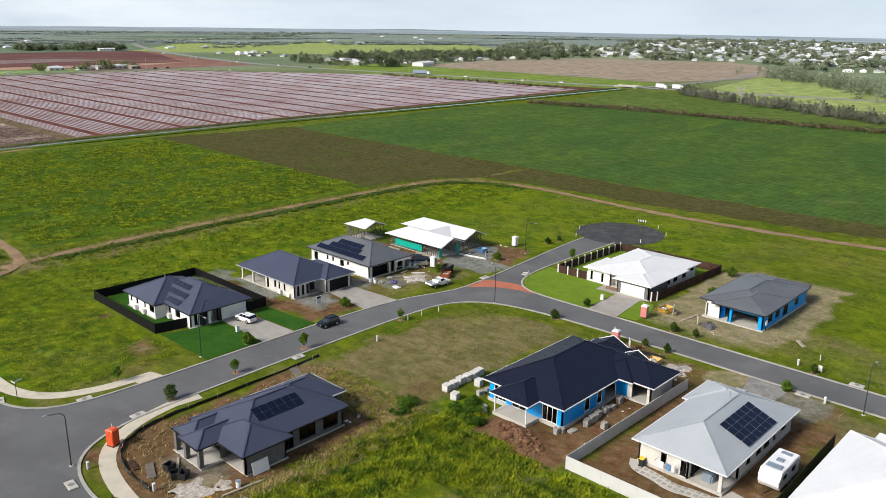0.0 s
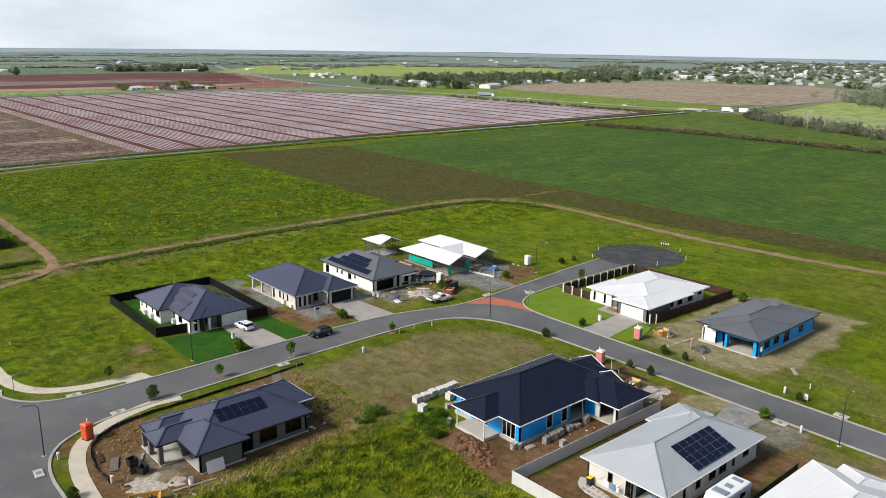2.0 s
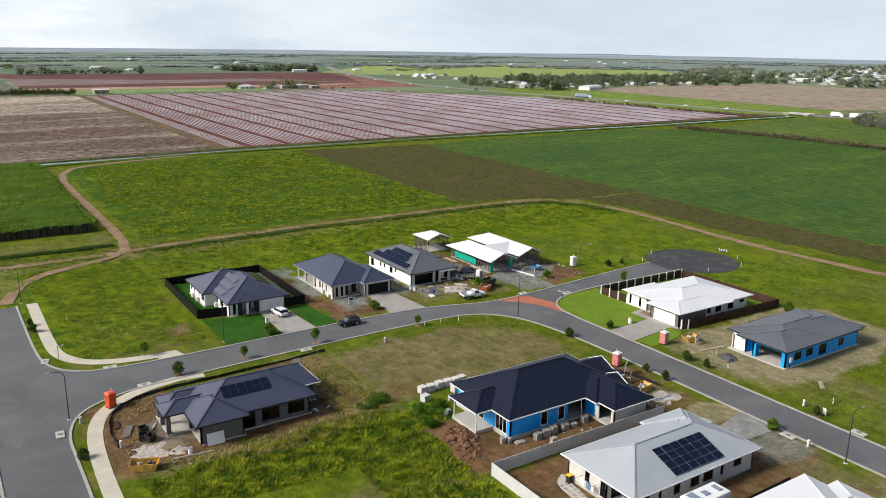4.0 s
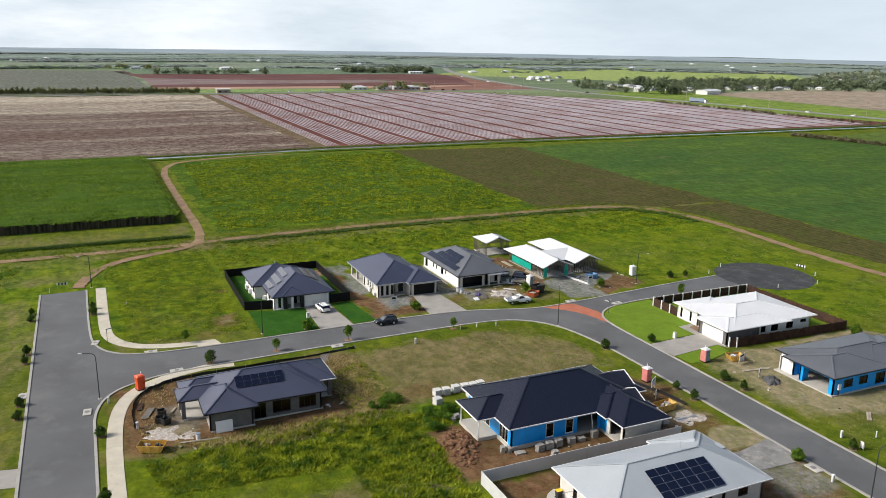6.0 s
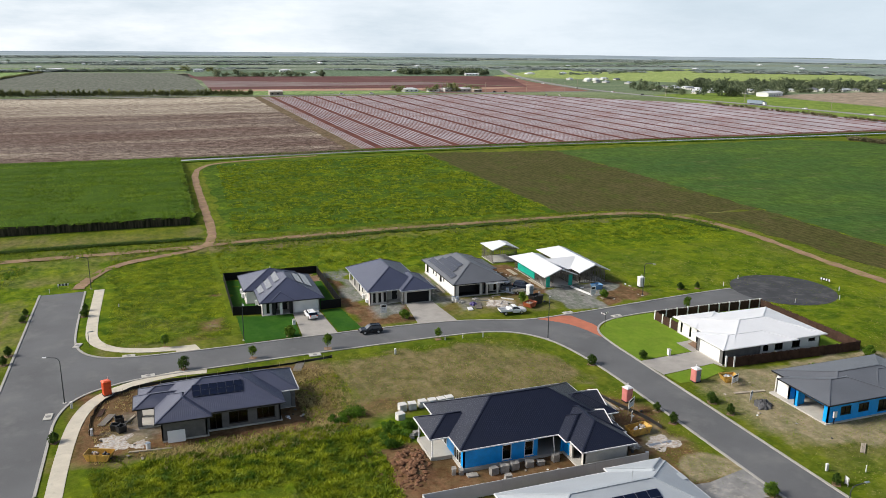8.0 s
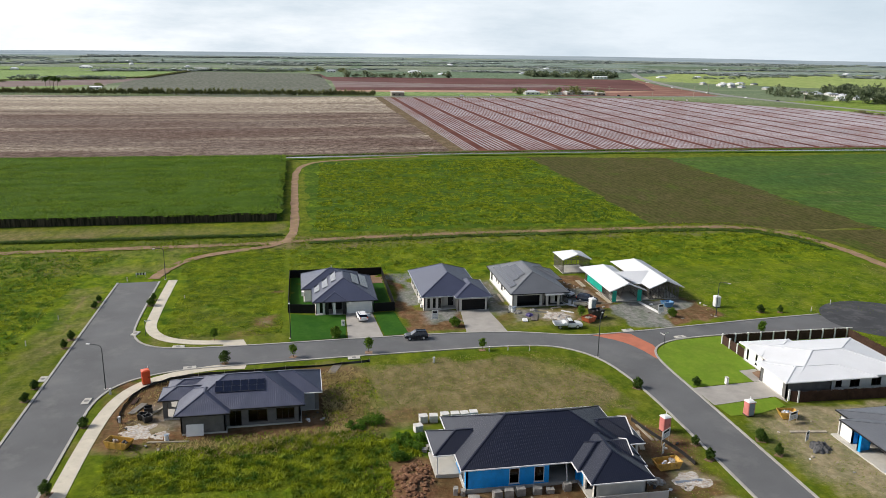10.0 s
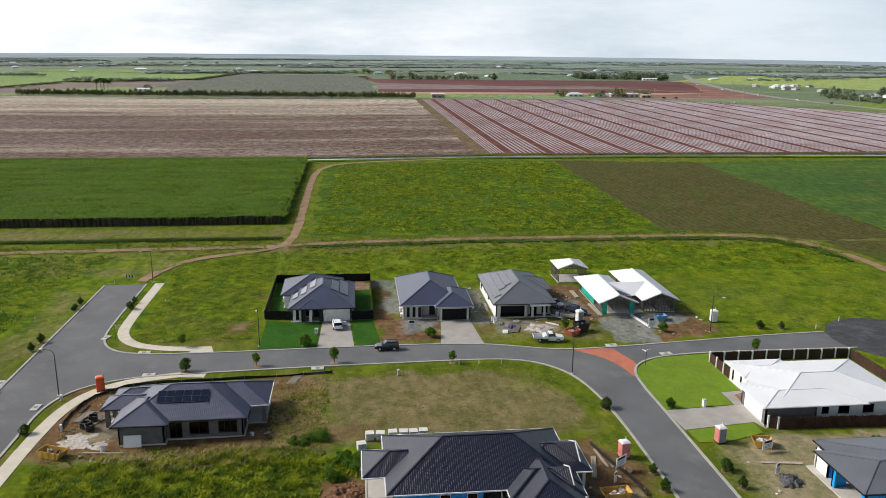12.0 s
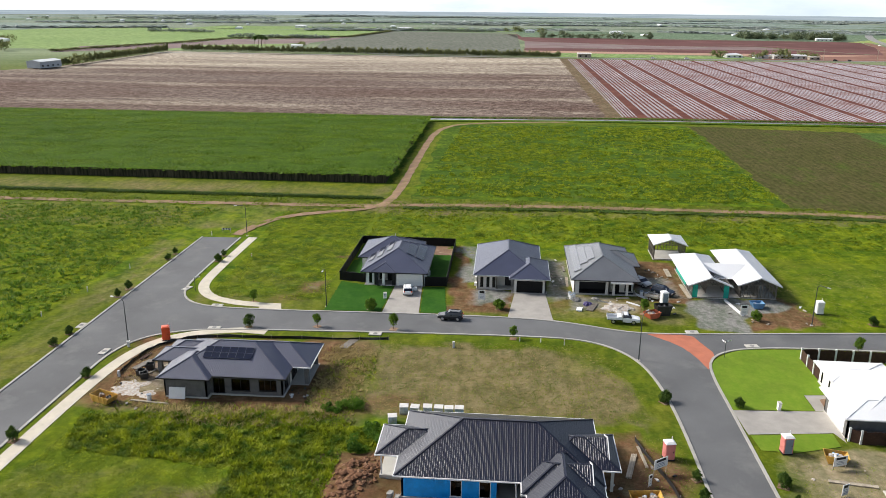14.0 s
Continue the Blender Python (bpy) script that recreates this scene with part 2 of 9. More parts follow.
NAVY_METAL = surface("night_blue_roof_sheet", (0.006, 0.008, 0.022), 0.36, 0.12, 0.25, 5, 0.03, 0.0, spec=0.55)
GREY_METAL = surface("mid_grey_roof_sheet", (0.12, 0.127, 0.142), 0.42, 0.1, 0.25, 5, 0.03, 0.0, spec=0.5)
PALE_METAL = surface("pale_grey_roof_sheet", (0.37, 0.4, 0.43), 0.45, 0.06, 0.25, 5, 0.05)
WHITE_METAL = surface("white_roof_sheet", (0.68, 0.69, 0.71), 0.45, 0.04, 0.25, 5, 0.04)
WHITE_TRIM = surface("white_trim_paint", (0.72, 0.72, 0.72), 0.5, 0.05, 1, 6, 0.03)
DARK_TRIM = surface("charcoal_trim_paint", (0.014, 0.014, 0.016), 0.55, 0.1, 1, 6, 0.03, spec=0.3)
BLACK_FENCE = surface("black_fence_sheet", (0.005, 0.005, 0.006), 0.6, 0.2, 0.6, 5, 0.1, spec=0.2)
PALE_FENCE = surface("pale_grey_fence_sheet", (0.54, 0.54, 0.53), 0.55, 0.06, 0.4, 5, 0.08)
BROWN_WOOD = surface("dark_stained_paling", (0.068, 0.037, 0.026), 0.85, 0.35, 1.2, 8, 0.3, vary=0.4, spec=0.2)
RAW_TIMBER = surface("weathered_timber", (0.42, 0.36, 0.28), 0.85, 0.25, 1.5, 9, 0.2, vary=0.4)
STEEL_STUD = surface("weathered_frame_stud", (0.17, 0.148, 0.125), 0.6, 0.2, 1, 6, 0.05, 0.1)
SOLAR = surface("solar_cell_glass", (0.003, 0.006, 0.022), 0.07, 0.15, 2, 6, 0.0, spec=0.6)
ALU = surface("brushed_aluminium", (0.6, 0.6, 0.61), 0.35, 0.05, 2, 9, 0.05, 0.9)
BLACK_PLASTIC = surface("black_plastic", (0.02, 0.02, 0.021), 0.5, 0.2, 1, 8, 0.1)
TYRE = surface("tyre_rubber", (0.018, 0.018, 0.018), 0.85, 0.1, 3, 20, 0.1)
POLE = surface("dark_painted_pole", (0.03, 0.04, 0.042), 0.5, 0.15, 1, 8, 0.05)
YELLOW = surface("yellow_skip_paint", (0.56, 0.33, 0.06), 0.55, 0.2, 1.2, 7, 0.15, second=(0.2, 0.1, 0.05), amount=0.3)
ORANGE = surface("orange_plastic", (0.72, 0.1, 0.03), 0.45, 0.1, 1.5, 6, 0.05)
PINK = surface("faded_pink_plastic", (0.62, 0.22, 0.2), 0.5, 0.1, 1.5, 6, 0.05)
BLUE_GREY = surface("blue_grey_plastic", (0.2, 0.25, 0.31), 0.5, 0.1, 1.5, 6, 0.05)
SKIP_BLUE = surface("blue_bin_plastic", (0.1, 0.24, 0.42), 0.5, 0.12, 1.5, 6, 0.05)
RUBBLE = surface("pale_rubble", (0.5, 0.475, 0.44), 0.95, 0.25, 1.5, 7, 0.5, second=(0.28, 0.2, 0.14), amount=0.7)
BLOCK = surface("concrete_block", (0.58, 0.565, 0.54), 0.9, 0.12, 1.5, 6, 0.3)
STONE = surface("grey_stone_block", (0.33, 0.315, 0.29), 0.9, 0.25, 1.5, 6, 0.5)
SOIL = surface("brown_soil", (0.2, 0.115, 0.07), 0.95, 0.25, 0.4, 5, 0.6, second=(0.28, 0.2, 0.13), amount=0.5)
RED_SOIL = surface("red_farm_soil", (0.115, 0.04, 0.03), 0.95, 0.18, 0.05, 1.5, 0.5, second=(0.16, 0.065, 0.045), amount=0.5, spec=0.1)
TRACK = surface("dirt_track", (0.28, 0.185, 0.12), 0.95, 0.25, 0.3, 5, 0.5, second=(0.2, 0.165, 0.06), amount=0.4, spec=0.1)
PLASTIC_MULCH = surface("silver_mulch_film", (0.28, 0.257, 0.282), 0.7, 0.2, 0.02, 1.2, 0.2, second=(0.18, 0.125, 0.13), amount=0.7, spec=0.2)
WATER = surface("channel_water", (0.32, 0.36, 0.38), 0.12, 0.1, 0.2, 2, 0.03)
LAWN = grassland("mown_lawn", ((0.155, 0.225, 0.026), (0.175, 0.245, 0.028), (0.145, 0.205, 0.026)), (0.2, 0.23, 0.04), 0.1, depth=0.8, worn=0.86)
LAWN_DARK = grassland("dark_green_lawn", ((0.034, 0.098, 0.014), (0.044, 0.112, 0.016), (0.03, 0.088, 0.014)), (0.075, 0.11, 0.02), 0.05, depth=0.78, worn=0.84)
CANE_TOP = grassland("cane_crop_ground", ((0.07, 0.125, 0.012), (0.09, 0.15, 0.014), (0.065, 0.12, 0.012)), (0.08, 0.1, 0.02), 0.1)
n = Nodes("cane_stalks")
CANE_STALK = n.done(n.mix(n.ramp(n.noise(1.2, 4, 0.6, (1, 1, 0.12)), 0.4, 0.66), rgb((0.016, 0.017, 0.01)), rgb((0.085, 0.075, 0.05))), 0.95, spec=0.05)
PADDOCK = grassland("bright_paddock", ((0.068, 0.128, 0.01), (0.112, 0.165, 0.012), (0.05, 0.098, 0.011)), (0.17, 0.15, 0.04), 0.3, None, 1.3, (0.22, 0.29, 0.012), (0.7, 1, 1))
WEEDY = grassland("weedy_brown_strip", ((0.105, 0.098, 0.03), (0.125, 0.106, 0.042), (0.082, 0.086, 0.024)), (0.145, 0.108, 0.055), 0.3, ("X", 2.2, 0.2), 1.3, (0.09, 0.13, 0.018), (1, 0.6, 1), depth=0.45)
# scrub colour greyed and lightened: haze put into the base colour
FAR_HAZE = grassland("haze_greyed_scrub", ((0.27, 0.315, 0.3), (0.32, 0.355, 0.335), (0.245, 0.285, 0.275)), (0.36, 0.38, 0.34), 0.2, None, 0.2, depth=0.8)
CROP = grassland("dark_green_crop", ((0.054, 0.122, 0.03), (0.095, 0.165, 0.028), (0.07, 0.122, 0.03)), (0.2, 0.17, 0.08), 0.22, ("Y", 2.2, 0.1), 0.8, (0.12, 0.185, 0.028), (0.45, 1, 1))
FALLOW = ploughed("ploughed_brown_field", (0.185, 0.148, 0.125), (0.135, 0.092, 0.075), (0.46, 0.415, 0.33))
STUBBLE = grassland("pale_red_ploughed_field", ((0.42, 0.31, 0.26), (0.36, 0.26, 0.215), (0.41, 0.315, 0.265)), (0.48, 0.4, 0.29), 0.2, None, 0.3, depth=0.8)
EDGE_SOIL = grassland("field_edge_soil", ((0.2, 0.13, 0.085), (0.25, 0.18, 0.12), (0.18, 0.115, 0.075)), (0.13, 0.14, 0.04), 0.3)
# far field colours lifted towards haze in the colours themselves
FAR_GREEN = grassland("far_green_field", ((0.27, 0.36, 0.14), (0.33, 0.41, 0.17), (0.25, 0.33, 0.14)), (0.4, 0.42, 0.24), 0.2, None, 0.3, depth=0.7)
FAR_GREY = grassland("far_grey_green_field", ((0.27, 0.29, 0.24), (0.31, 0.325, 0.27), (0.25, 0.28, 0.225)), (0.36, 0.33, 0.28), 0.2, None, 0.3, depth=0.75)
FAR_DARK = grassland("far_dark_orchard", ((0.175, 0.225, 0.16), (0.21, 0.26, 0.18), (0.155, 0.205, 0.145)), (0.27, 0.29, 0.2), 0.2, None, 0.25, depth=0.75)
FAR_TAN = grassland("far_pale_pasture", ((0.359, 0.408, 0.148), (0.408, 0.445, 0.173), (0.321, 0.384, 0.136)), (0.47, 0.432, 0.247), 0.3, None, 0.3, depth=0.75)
OLIVE_GREEN = grassland("olive_green_field", ((0.13, 0.18, 0.042), (0.16, 0.205, 0.05), (0.11, 0.16, 0.04)), (0.2, 0.2, 0.08), 0.2, None, 0.5, depth=0.6)
VERGE_GREEN = grassland("highway_verge_grass", ((0.22, 0.29, 0.06), (0.27, 0.33, 0.075), (0.2, 0.27, 0.06)), (0.32, 0.31, 0.13), 0.2, None, 0.4, depth=0.7)
GREY_MULCH = grassland("grey_mulched_rows", ((0.19, 0.185, 0.165), (0.215, 0.205, 0.185), (0.175, 0.175, 0.155)), (0.24, 0.2, 0.17), 0.2, None, 0.3, depth=0.7)
LEAF = foliage("shrub_leaf", (0.035, 0.075, 0.012), (0.1, 0.17, 0.024), 1.2)
LEAF_YOUNG = foliage("bright_shrub_leaf", (0.07, 0.155, 0.012), (0.19, 0.3, 0.03), 1.5)
LEAF_BUSH = foliage("rank_weed_bush_leaf", (0.045, 0.115, 0.01), (0.14, 0.26, 0.02), 1.2)
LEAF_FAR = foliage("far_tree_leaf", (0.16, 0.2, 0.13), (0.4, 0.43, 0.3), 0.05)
LEAF_PINE = foliage("windbreak_leaf", (0.14, 0.16, 0.065), (0.3, 0.31, 0.13), 0.07)
LEAF_WOOD = foliage("dark_gum_leaf", (0.1, 0.13, 0.075), (0.27, 0.31, 0.18), 0.06)
LEAF_CREEK = foliage("grey_creek_scrub_leaf", (0.1, 0.12, 0.08), (0.3, 0.29, 0.23), 0.06)
RED_BROWN = surface("red_brown_bare_soil", (0.22, 0.11, 0.085), 0.95, 0.16, 0.02, 1.5, 0.4, second=(0.27, 0.16, 0.12), amount=0.5, spec=0.1)
BARK = surface("bark", (0.16, 0.12, 0.09), 0.9, 0.3, 2, 12, 0.5)
BLADE = foliage("grass_blade", (0.07, 0.145, 0.008), (0.42, 0.46, 0.02), 0.5)
BLADE_DRY = foliage("dry_grass_blade", (0.34, 0.26, 0.1), (0.58, 0.46, 0.21), 0.3)
BLADE_RICH = foliage("rank_grass_blade", (0.105, 0.175, 0.01), (0.26, 0.32, 0.014), 0.25)
HEDGE = surface("rank_ditch_growth", (0.05, 0.09, 0.014), 0.95, 0.35, 0.6, 3, 0.8, second=(0.1, 0.14, 0.02), amount=0.4, spec=0.1)
CANE_LEAF = foliage("cane_leaf", (0.1, 0.19, 0.018), (0.23, 0.33, 0.028), 0.1, (0.25, 2.0, 1))
# these two leaf colours carry painted haze for the farthest trees
LEAF_GUM = foliage("haze_greyed_gum_leaf", (0.25, 0.3, 0.24), (0.37, 0.42, 0.33), 0.02)
LEAF_HAZY = foliage("haze_paled_scrub_leaf", (0.36, 0.41, 0.4), (0.46, 0.5, 0.48), 0.02)
# maroon lifted slightly, a little haze in the soil colour
MAROON_SOIL = surface("dark_maroon_soil", (0.125, 0.054, 0.05), 0.95, 0.18, 0.01, 1.5, 0.4, second=(0.165, 0.085, 0.075), amount=0.4, spec=0.1)
PALE_RED = surface("pale_orange_soil", (0.36, 0.21, 0.14), 0.95, 0.12, 0.03, 1.5, 0.5)
MAUVE_SOIL = surface("mauve_fallow_soil", (0.2, 0.145, 0.14), 0.95, 0.14, 0.02, 1.5, 0.4, second=(0.22, 0.2, 0.17), amount=0.4, spec=0.1)
REED = foliage("reed_hedge_leaf", (0.17, 0.15, 0.085), (0.28, 0.245, 0.135), 0.1)


# ---- mesh helpers ----
ORIGIN = {}


def ground(x):
    """Height of the gently stepped ground."""
    return 0.8 * min(max((x + 20) / 50, 0), 1)


def thing(name, x, y, z, label, category, group="", kind=""):
    ob = new(name)
    ob.location = (x, y, z)
    ob.empty_display_size = 0.5
    ORIGIN[ob.name] = Vector((x, y, z))
    return tagged(ob, label, category, group, kind)


def part(name, bm, material, parent=None, label="", smooth=False, turned=True):
    """Links a bmesh, built in world coordinates, as one mesh object under a thing or a part."""
    me = bpy.data.meshes.new(name)
    if turned:
        bmesh.ops.recalc_face_normals(bm, faces=bm.faces)
    bm.to_mesh(me)
    bm.free()
    me.materials.append(material)
    if smooth:
        me.shade_smooth()
    ob = new(name, me)
    o = Vector((0, 0, 0))
    if parent is not None:
        o = ORIGIN[parent.name]
        me.transform(Matrix.Translation(-o))
        ob.parent = parent
    ORIGIN[ob.name] = o
    return tagged(ob, label)


def box(bm, x0, x1, y0, y1, z0, z1):
    v = [bm.verts.new(p) for p in ((x0, y0, z0), (x1, y0, z0), (x1, y1, z0), (x0, y1, z0), (x0, y0, z1), (x1, y0, z1), (x1, y1, z1), (x0, y1, z1))]
    for f in ((3, 2, 1, 0), (4, 5, 6, 7), (0, 1, 5, 4), (1, 2, 6, 5), (2, 3, 7, 6), (3, 0, 4, 7)):
        bm.faces.new([v[i] for i in f])
    return bm


def boxes(*rows):
    bm = bmesh.new()
    for r in rows:
        box(bm, *r)
    return bm


def soft_box(x0, x1, y0, y1, z0, z1, r=0.04, seg=2):
    bm = boxes((x0, x1, y0, y1, z0, z1))
    bmesh.ops.bevel(bm, geom=bm.edges[:], offset=r, segments=seg, affect="EDGES", profile=0.6)
    return bm


def bar(bm, a, b, w, h):
    """A straight bar of width w and height h from a to b."""
    a, b = Vector(a), Vector(b)
    d = (b - a).normalized()
    side = d.cross(Vector((0, 0, 1)))
    side = side.normalized() if side.length > 1e-4 else Vector((1, 0, 0))
    up = side.cross(d).normalized()
    vs = [bm.verts.new(p + side * sx * w / 2 + up * sz * h / 2) for p in (a, b) for sx, sz in ((-1, -1), (1, -1), (1, 1), (-1, 1))]
    for f in ((0, 1, 2, 3), (7, 6, 5, 4), (0, 4, 5, 1), (1, 5, 6, 2), (2, 6, 7, 3), (3, 7, 4, 0)):
        bm.faces.new([vs[i] for i in f])
    return bm


def tube(bm, a, b, r0, r1=None, n=8):
    a, b = Vector(a), Vector(b)
    r1 = r0 if r1 is None else r1
    d = (b - a).normalized()
    s = d.cross(Vector((0, 0, 1)))
    s = s.normalized() if s.length > 1e-4 else Vector((1, 0, 0))
    u = s.cross(d)
    rings = [[bm.verts.new(p + (s * math.cos(k) + u * math.sin(k)) * r) for k in (2 * math.pi * i / n for i in range(n))] for p, r in ((a, r0), (b, r1))]
    for i in range(n):
        bm.faces.new((rings[0][i], rings[0][(i + 1) % n], rings[1][(i + 1) % n], rings[1][i]))
    bm.faces.new(rings[0][::-1])
    bm.faces.new(rings[1])
    return bm


def prism(bm, outline, axis, c0, c1):
    """A closed outline of (a, b) pulled along an axis ('x', 'y' or 'z') from c0 to c1."""
    def put(a, b, c):
        return {"x": (c, a, b), "y": (a, c, b), "z": (a, b, c)}[axis]
    lo = [bm.verts.new(put(a, b, c0)) for a, b in outline]
    hi = [bm.verts.new(put(a, b, c1)) for a, b in outline]
    n = len(outline)
    for i in range(n):
        bm.faces.new((lo[i], lo[(i + 1) % n], hi[(i + 1) % n], hi[i]))
    bm.faces.new(lo[::-1])
    bm.faces.new(hi)
    return bm


def chaikin(pts, times=2):
    for _ in range(times):
        out = [pts[0]]
        for a, b in zip(pts, pts[1:]):
            out += [(a[0] * 0.75 + b[0] * 0.25, a[1] * 0.75 + b[1] * 0.25), (a[0] * 0.25 + b[0] * 0.75, a[1] * 0.25 + b[1] * 0.75)]
        pts = out + [pts[-1]]
    return pts


def offset(pts, d):
    """An open polyline moved d metres to its left."""
    out = []
    for i, p in enumerate(pts):
        a, b = Vector(pts[max(i - 1, 0)]), Vector(pts[min(i + 1, len(pts) - 1)])
        t = (b - a).normalized()
        out.append((p[0] - t.y * d, p[1] + t.x * d))
    return out


def drape(bm, h):
    """Cuts a flat mesh where the ground bends and lays it on the ground, h metres above."""
    for x in (-20, 30):
        bmesh.ops.bisect_plane(bm, geom=bm.verts[:] + bm.edges[:] + bm.faces[:], plane_co=(x, 0, 0), plane_no=(1, 0, 0))
    for v in bm.verts:
        v.co.z += ground(v.co.x) + h
    return bm


def sheet(name, outline, material, h, parent=None, label="", category="", thick=0.0, ragged=0.0):
    """A flat piece of ground cover with an outline in plan."""
    if ragged:
        pts = []
        for a, b in zip(outline, outline[1:] + outline[:1]):
            n = max(int(math.dist(a, b) / (ragged * 3)), 1)
            for i in range(n):
                k = i / n
                d = random.uniform(-ragged, ragged) / max(math.dist(a, b), 0.01) if i else 0.0
                pts.append((a[0] + (b[0] - a[0]) * k - (b[1] - a[1]) * d, a[1] + (b[1] - a[1]) * k + (b[0] - a[0]) * d))
        outline = pts
    bm = bmesh.new()
    f = bm.faces.new([bm.verts.new((x, y, 0)) for x, y in outline])
    f.normal_update()
    if f.normal.z < 0:
        f.normal_flip()
        f.normal_update()
    bmesh.ops.triangulate(bm, faces=[f])
    drape(bm, h)
    for f in bm.faces:
        f.normal_update()
        if f.normal.z < 0:
            f.normal_flip()
    if thick:
        r = bmesh.ops.extrude_face_region(bm, geom=bm.faces[:])
        for v in r["geom"]:
            if isinstance(v, bmesh.types.BMVert):
                v.co.z -= thick
    ob = part(name, bm, material, parent, turned=bool(thick))
    return tagged(ob, label, category, kind="" if parent else "structure")


def ribbon(pts, w, h, z, rag=0.0):
    """A draped strip of rectangular section along a polyline; rag: how far its edges wander."""
    bm = bmesh.new()
    if rag:
        fine = []
        for a, b in zip(pts, pts[1:]):
            k = max(int(math.dist(a, b) / 2.0), 1)
            fine += [(a[0] + (b[0] - a[0]) * i / k, a[1] + (b[1] - a[1]) * i / k) for i in range(k)]
        pts = fine + [pts[-1]]
    l, r = offset(pts, w / 2), offset(pts, -w / 2)
    if rag:
        l, r = ([(x + random.uniform(-rag, rag), y + random.uniform(-rag, rag)) for x, y in e] for e in (l, r))
    rows = [[bm.verts.new((p[0], p[1], ground(p[0]) + z + dz)) for p, dz in ((l[i], 0), (l[i], h * random.uniform(0.4, 1.3) if rag and h > 0.2 else h), (r[i], h * random.uniform(0.4, 1.3) if rag and h > 0.2 else h), (r[i], 0))] for i in range(len(pts))]
    for a, b in zip(rows, rows[1:]):
        for i in range(4):
            bm.faces.new((a[i], a[(i + 1) % 4], b[(i + 1) % 4], b[i]))
    bm.faces.new(rows[0])
    bm.faces.new(rows[-1][::-1])
    return bm


# ---- ground sheet ----
def lattice(seed, size=64):
    return np.random.RandomState(seed).rand(size, size)


def value_noise(x, y, cell, seed):
    """Smooth random field over arrays x, y with features of about `cell` metres."""
    g = lattice(seed)
    u, v = x / cell, y / cell
    i, j = np.floor(u).astype(int), np.floor(v).astype(int)
    fx, fy = u - i, v - j
    fx, fy = fx * fx * (3 - 2 * fx), fy * fy * (3 - 2 * fy)
    a, b, c, d = g[i % 64, j % 64], g[(i + 1) % 64, j % 64], g[i % 64, (j + 1) % 64], g[(i + 1) % 64, (j + 1) % 64]
    return (a * (1 - fx) + b * fx) * (1 - fy) + (c * (1 - fx) + d * fx) * fy


def blotch(x, y, outline, soft, wob=1.5, seed=3):
    """1 inside an outline, falling to 0 over `soft` metres, with an uneven edge."""
    x = x + (value_noise(x, y, 3.1, seed) - 0.5) * 2 * wob
    y = y + (value_noise(x, y, 2.7, seed + 1) - 0.5) * 2 * wob
    inside, dist = np.zeros(x.shape, bool), np.full(x.shape, 1e9)
    for (x0, y0), (x1, y1) in zip(outline, outline[1:] + outline[:1]):
        dx, dy = x1 - x0, y1 - y0
        k = np.clip(((x - x0) * dx + (y - y0) * dy) / (dx * dx + dy * dy), 0, 1)
        dist = np.minimum(dist, np.hypot(x - x0 - k * dx, y - y0 - k * dy))
        cross = (y0 > y) != (y1 > y)
        with np.errstate(divide="ignore", invalid="ignore"):
            inside ^= cross & (x < (x1 - x0) * (y - y0) / (y1 - y0) + x0)
    return np.clip(np.where(inside, dist, -dist) / soft + 0.5, 0, 1)


def rect(x0, x1, y0, y1):
    return [(x0, y0), (x1, y0), (x1, y1), (x0, y1)]


REACH = 2600.0
far_x = [130 + (REACH - 130) * (i / 22) ** 2 for i in range(1, 23)]
xs = np.array([-v for v in far_x[::-1]] + list(np.arange(-130, -60, 2.0)) + list(np.arange(-60, 92, 0.55)) + list(np.arange(92, 131, 2.0)) + far_x)
xs = np.unique(np.sort(np.append(xs, (-20.0, 30.0))))
far_y = [62 + (REACH - 62) * (i / 26) ** 2 for i in range(1, 27)]
near_y = [-150 - (REACH - 150) * (i / 12) ** 2 for i in range(12, 0, -1)]
ys = np.array(near_y + list(np.arange(-150, -104, 2.0)) + list(np.arange(-104, 22, 0.55)) + list(np.arange(22, 63, 2.0)) + far_y)
gx, gy = np.meshgrid(xs, ys)
gx, gy = gx.ravel(), gy.ravel()
soil, dry, lush, pale, stony = (np.zeros(gx.shape) for _ in range(5))
for outline, soft, k in (
        (rect(-41.5, -9, -57.5, -35.2), 3, 0.75), (rect(-40.5, -28, -58, -44), 3, 0.6),
        ([(-5, -68), (2, -66), (30, -60.5), (35, -66), (35, -79.5), (-3, -79.8)], 2.5, 0.95),
        (rect(-1.8, 30, -101, -80.8), 2, 0.72), ([(4.8, 16), (7, 16), (8, -9), (15.8, -12), (16.4, -21.5), (4.8, -20)], 1.6, 1.0), ([(-6, -66.5), (1.5, -65.5), (2.5, -78), (-3.5, -79)], 1.8, 1.0), ([(5, -21), (14, -21.5), (15.5, -12), (5, -10)], 2.2, 0.9),
        (rect(23, 27, -20, 6), 2, 0.5), (rect(38, 48, -15, 8), 2.5, 0.85), (rect(26, 40, -20, -13), 3, 0.5), ([(59, -11), (65, -13), (66, -22), (62, -25), (53, -25)], 2, 0.95), ([(40, -9), (47, -15), (47.5, 8), (42, 9)], 2, 0.95),
        (rect(-22, -17, -14, -8), 3, 0.7), (rect(-27, -20, -20, -14), 4, 0.4), (rect(28, 35, -100, -78), 2.5, 0.6), (rect(-13, -4.5, -57, -35), 3, 0.5), (rect(-5, 4, -57, -51), 2.5, 0.5)):
    soil = np.maximum(soil, k * blotch(gx, gy, outline, soft))
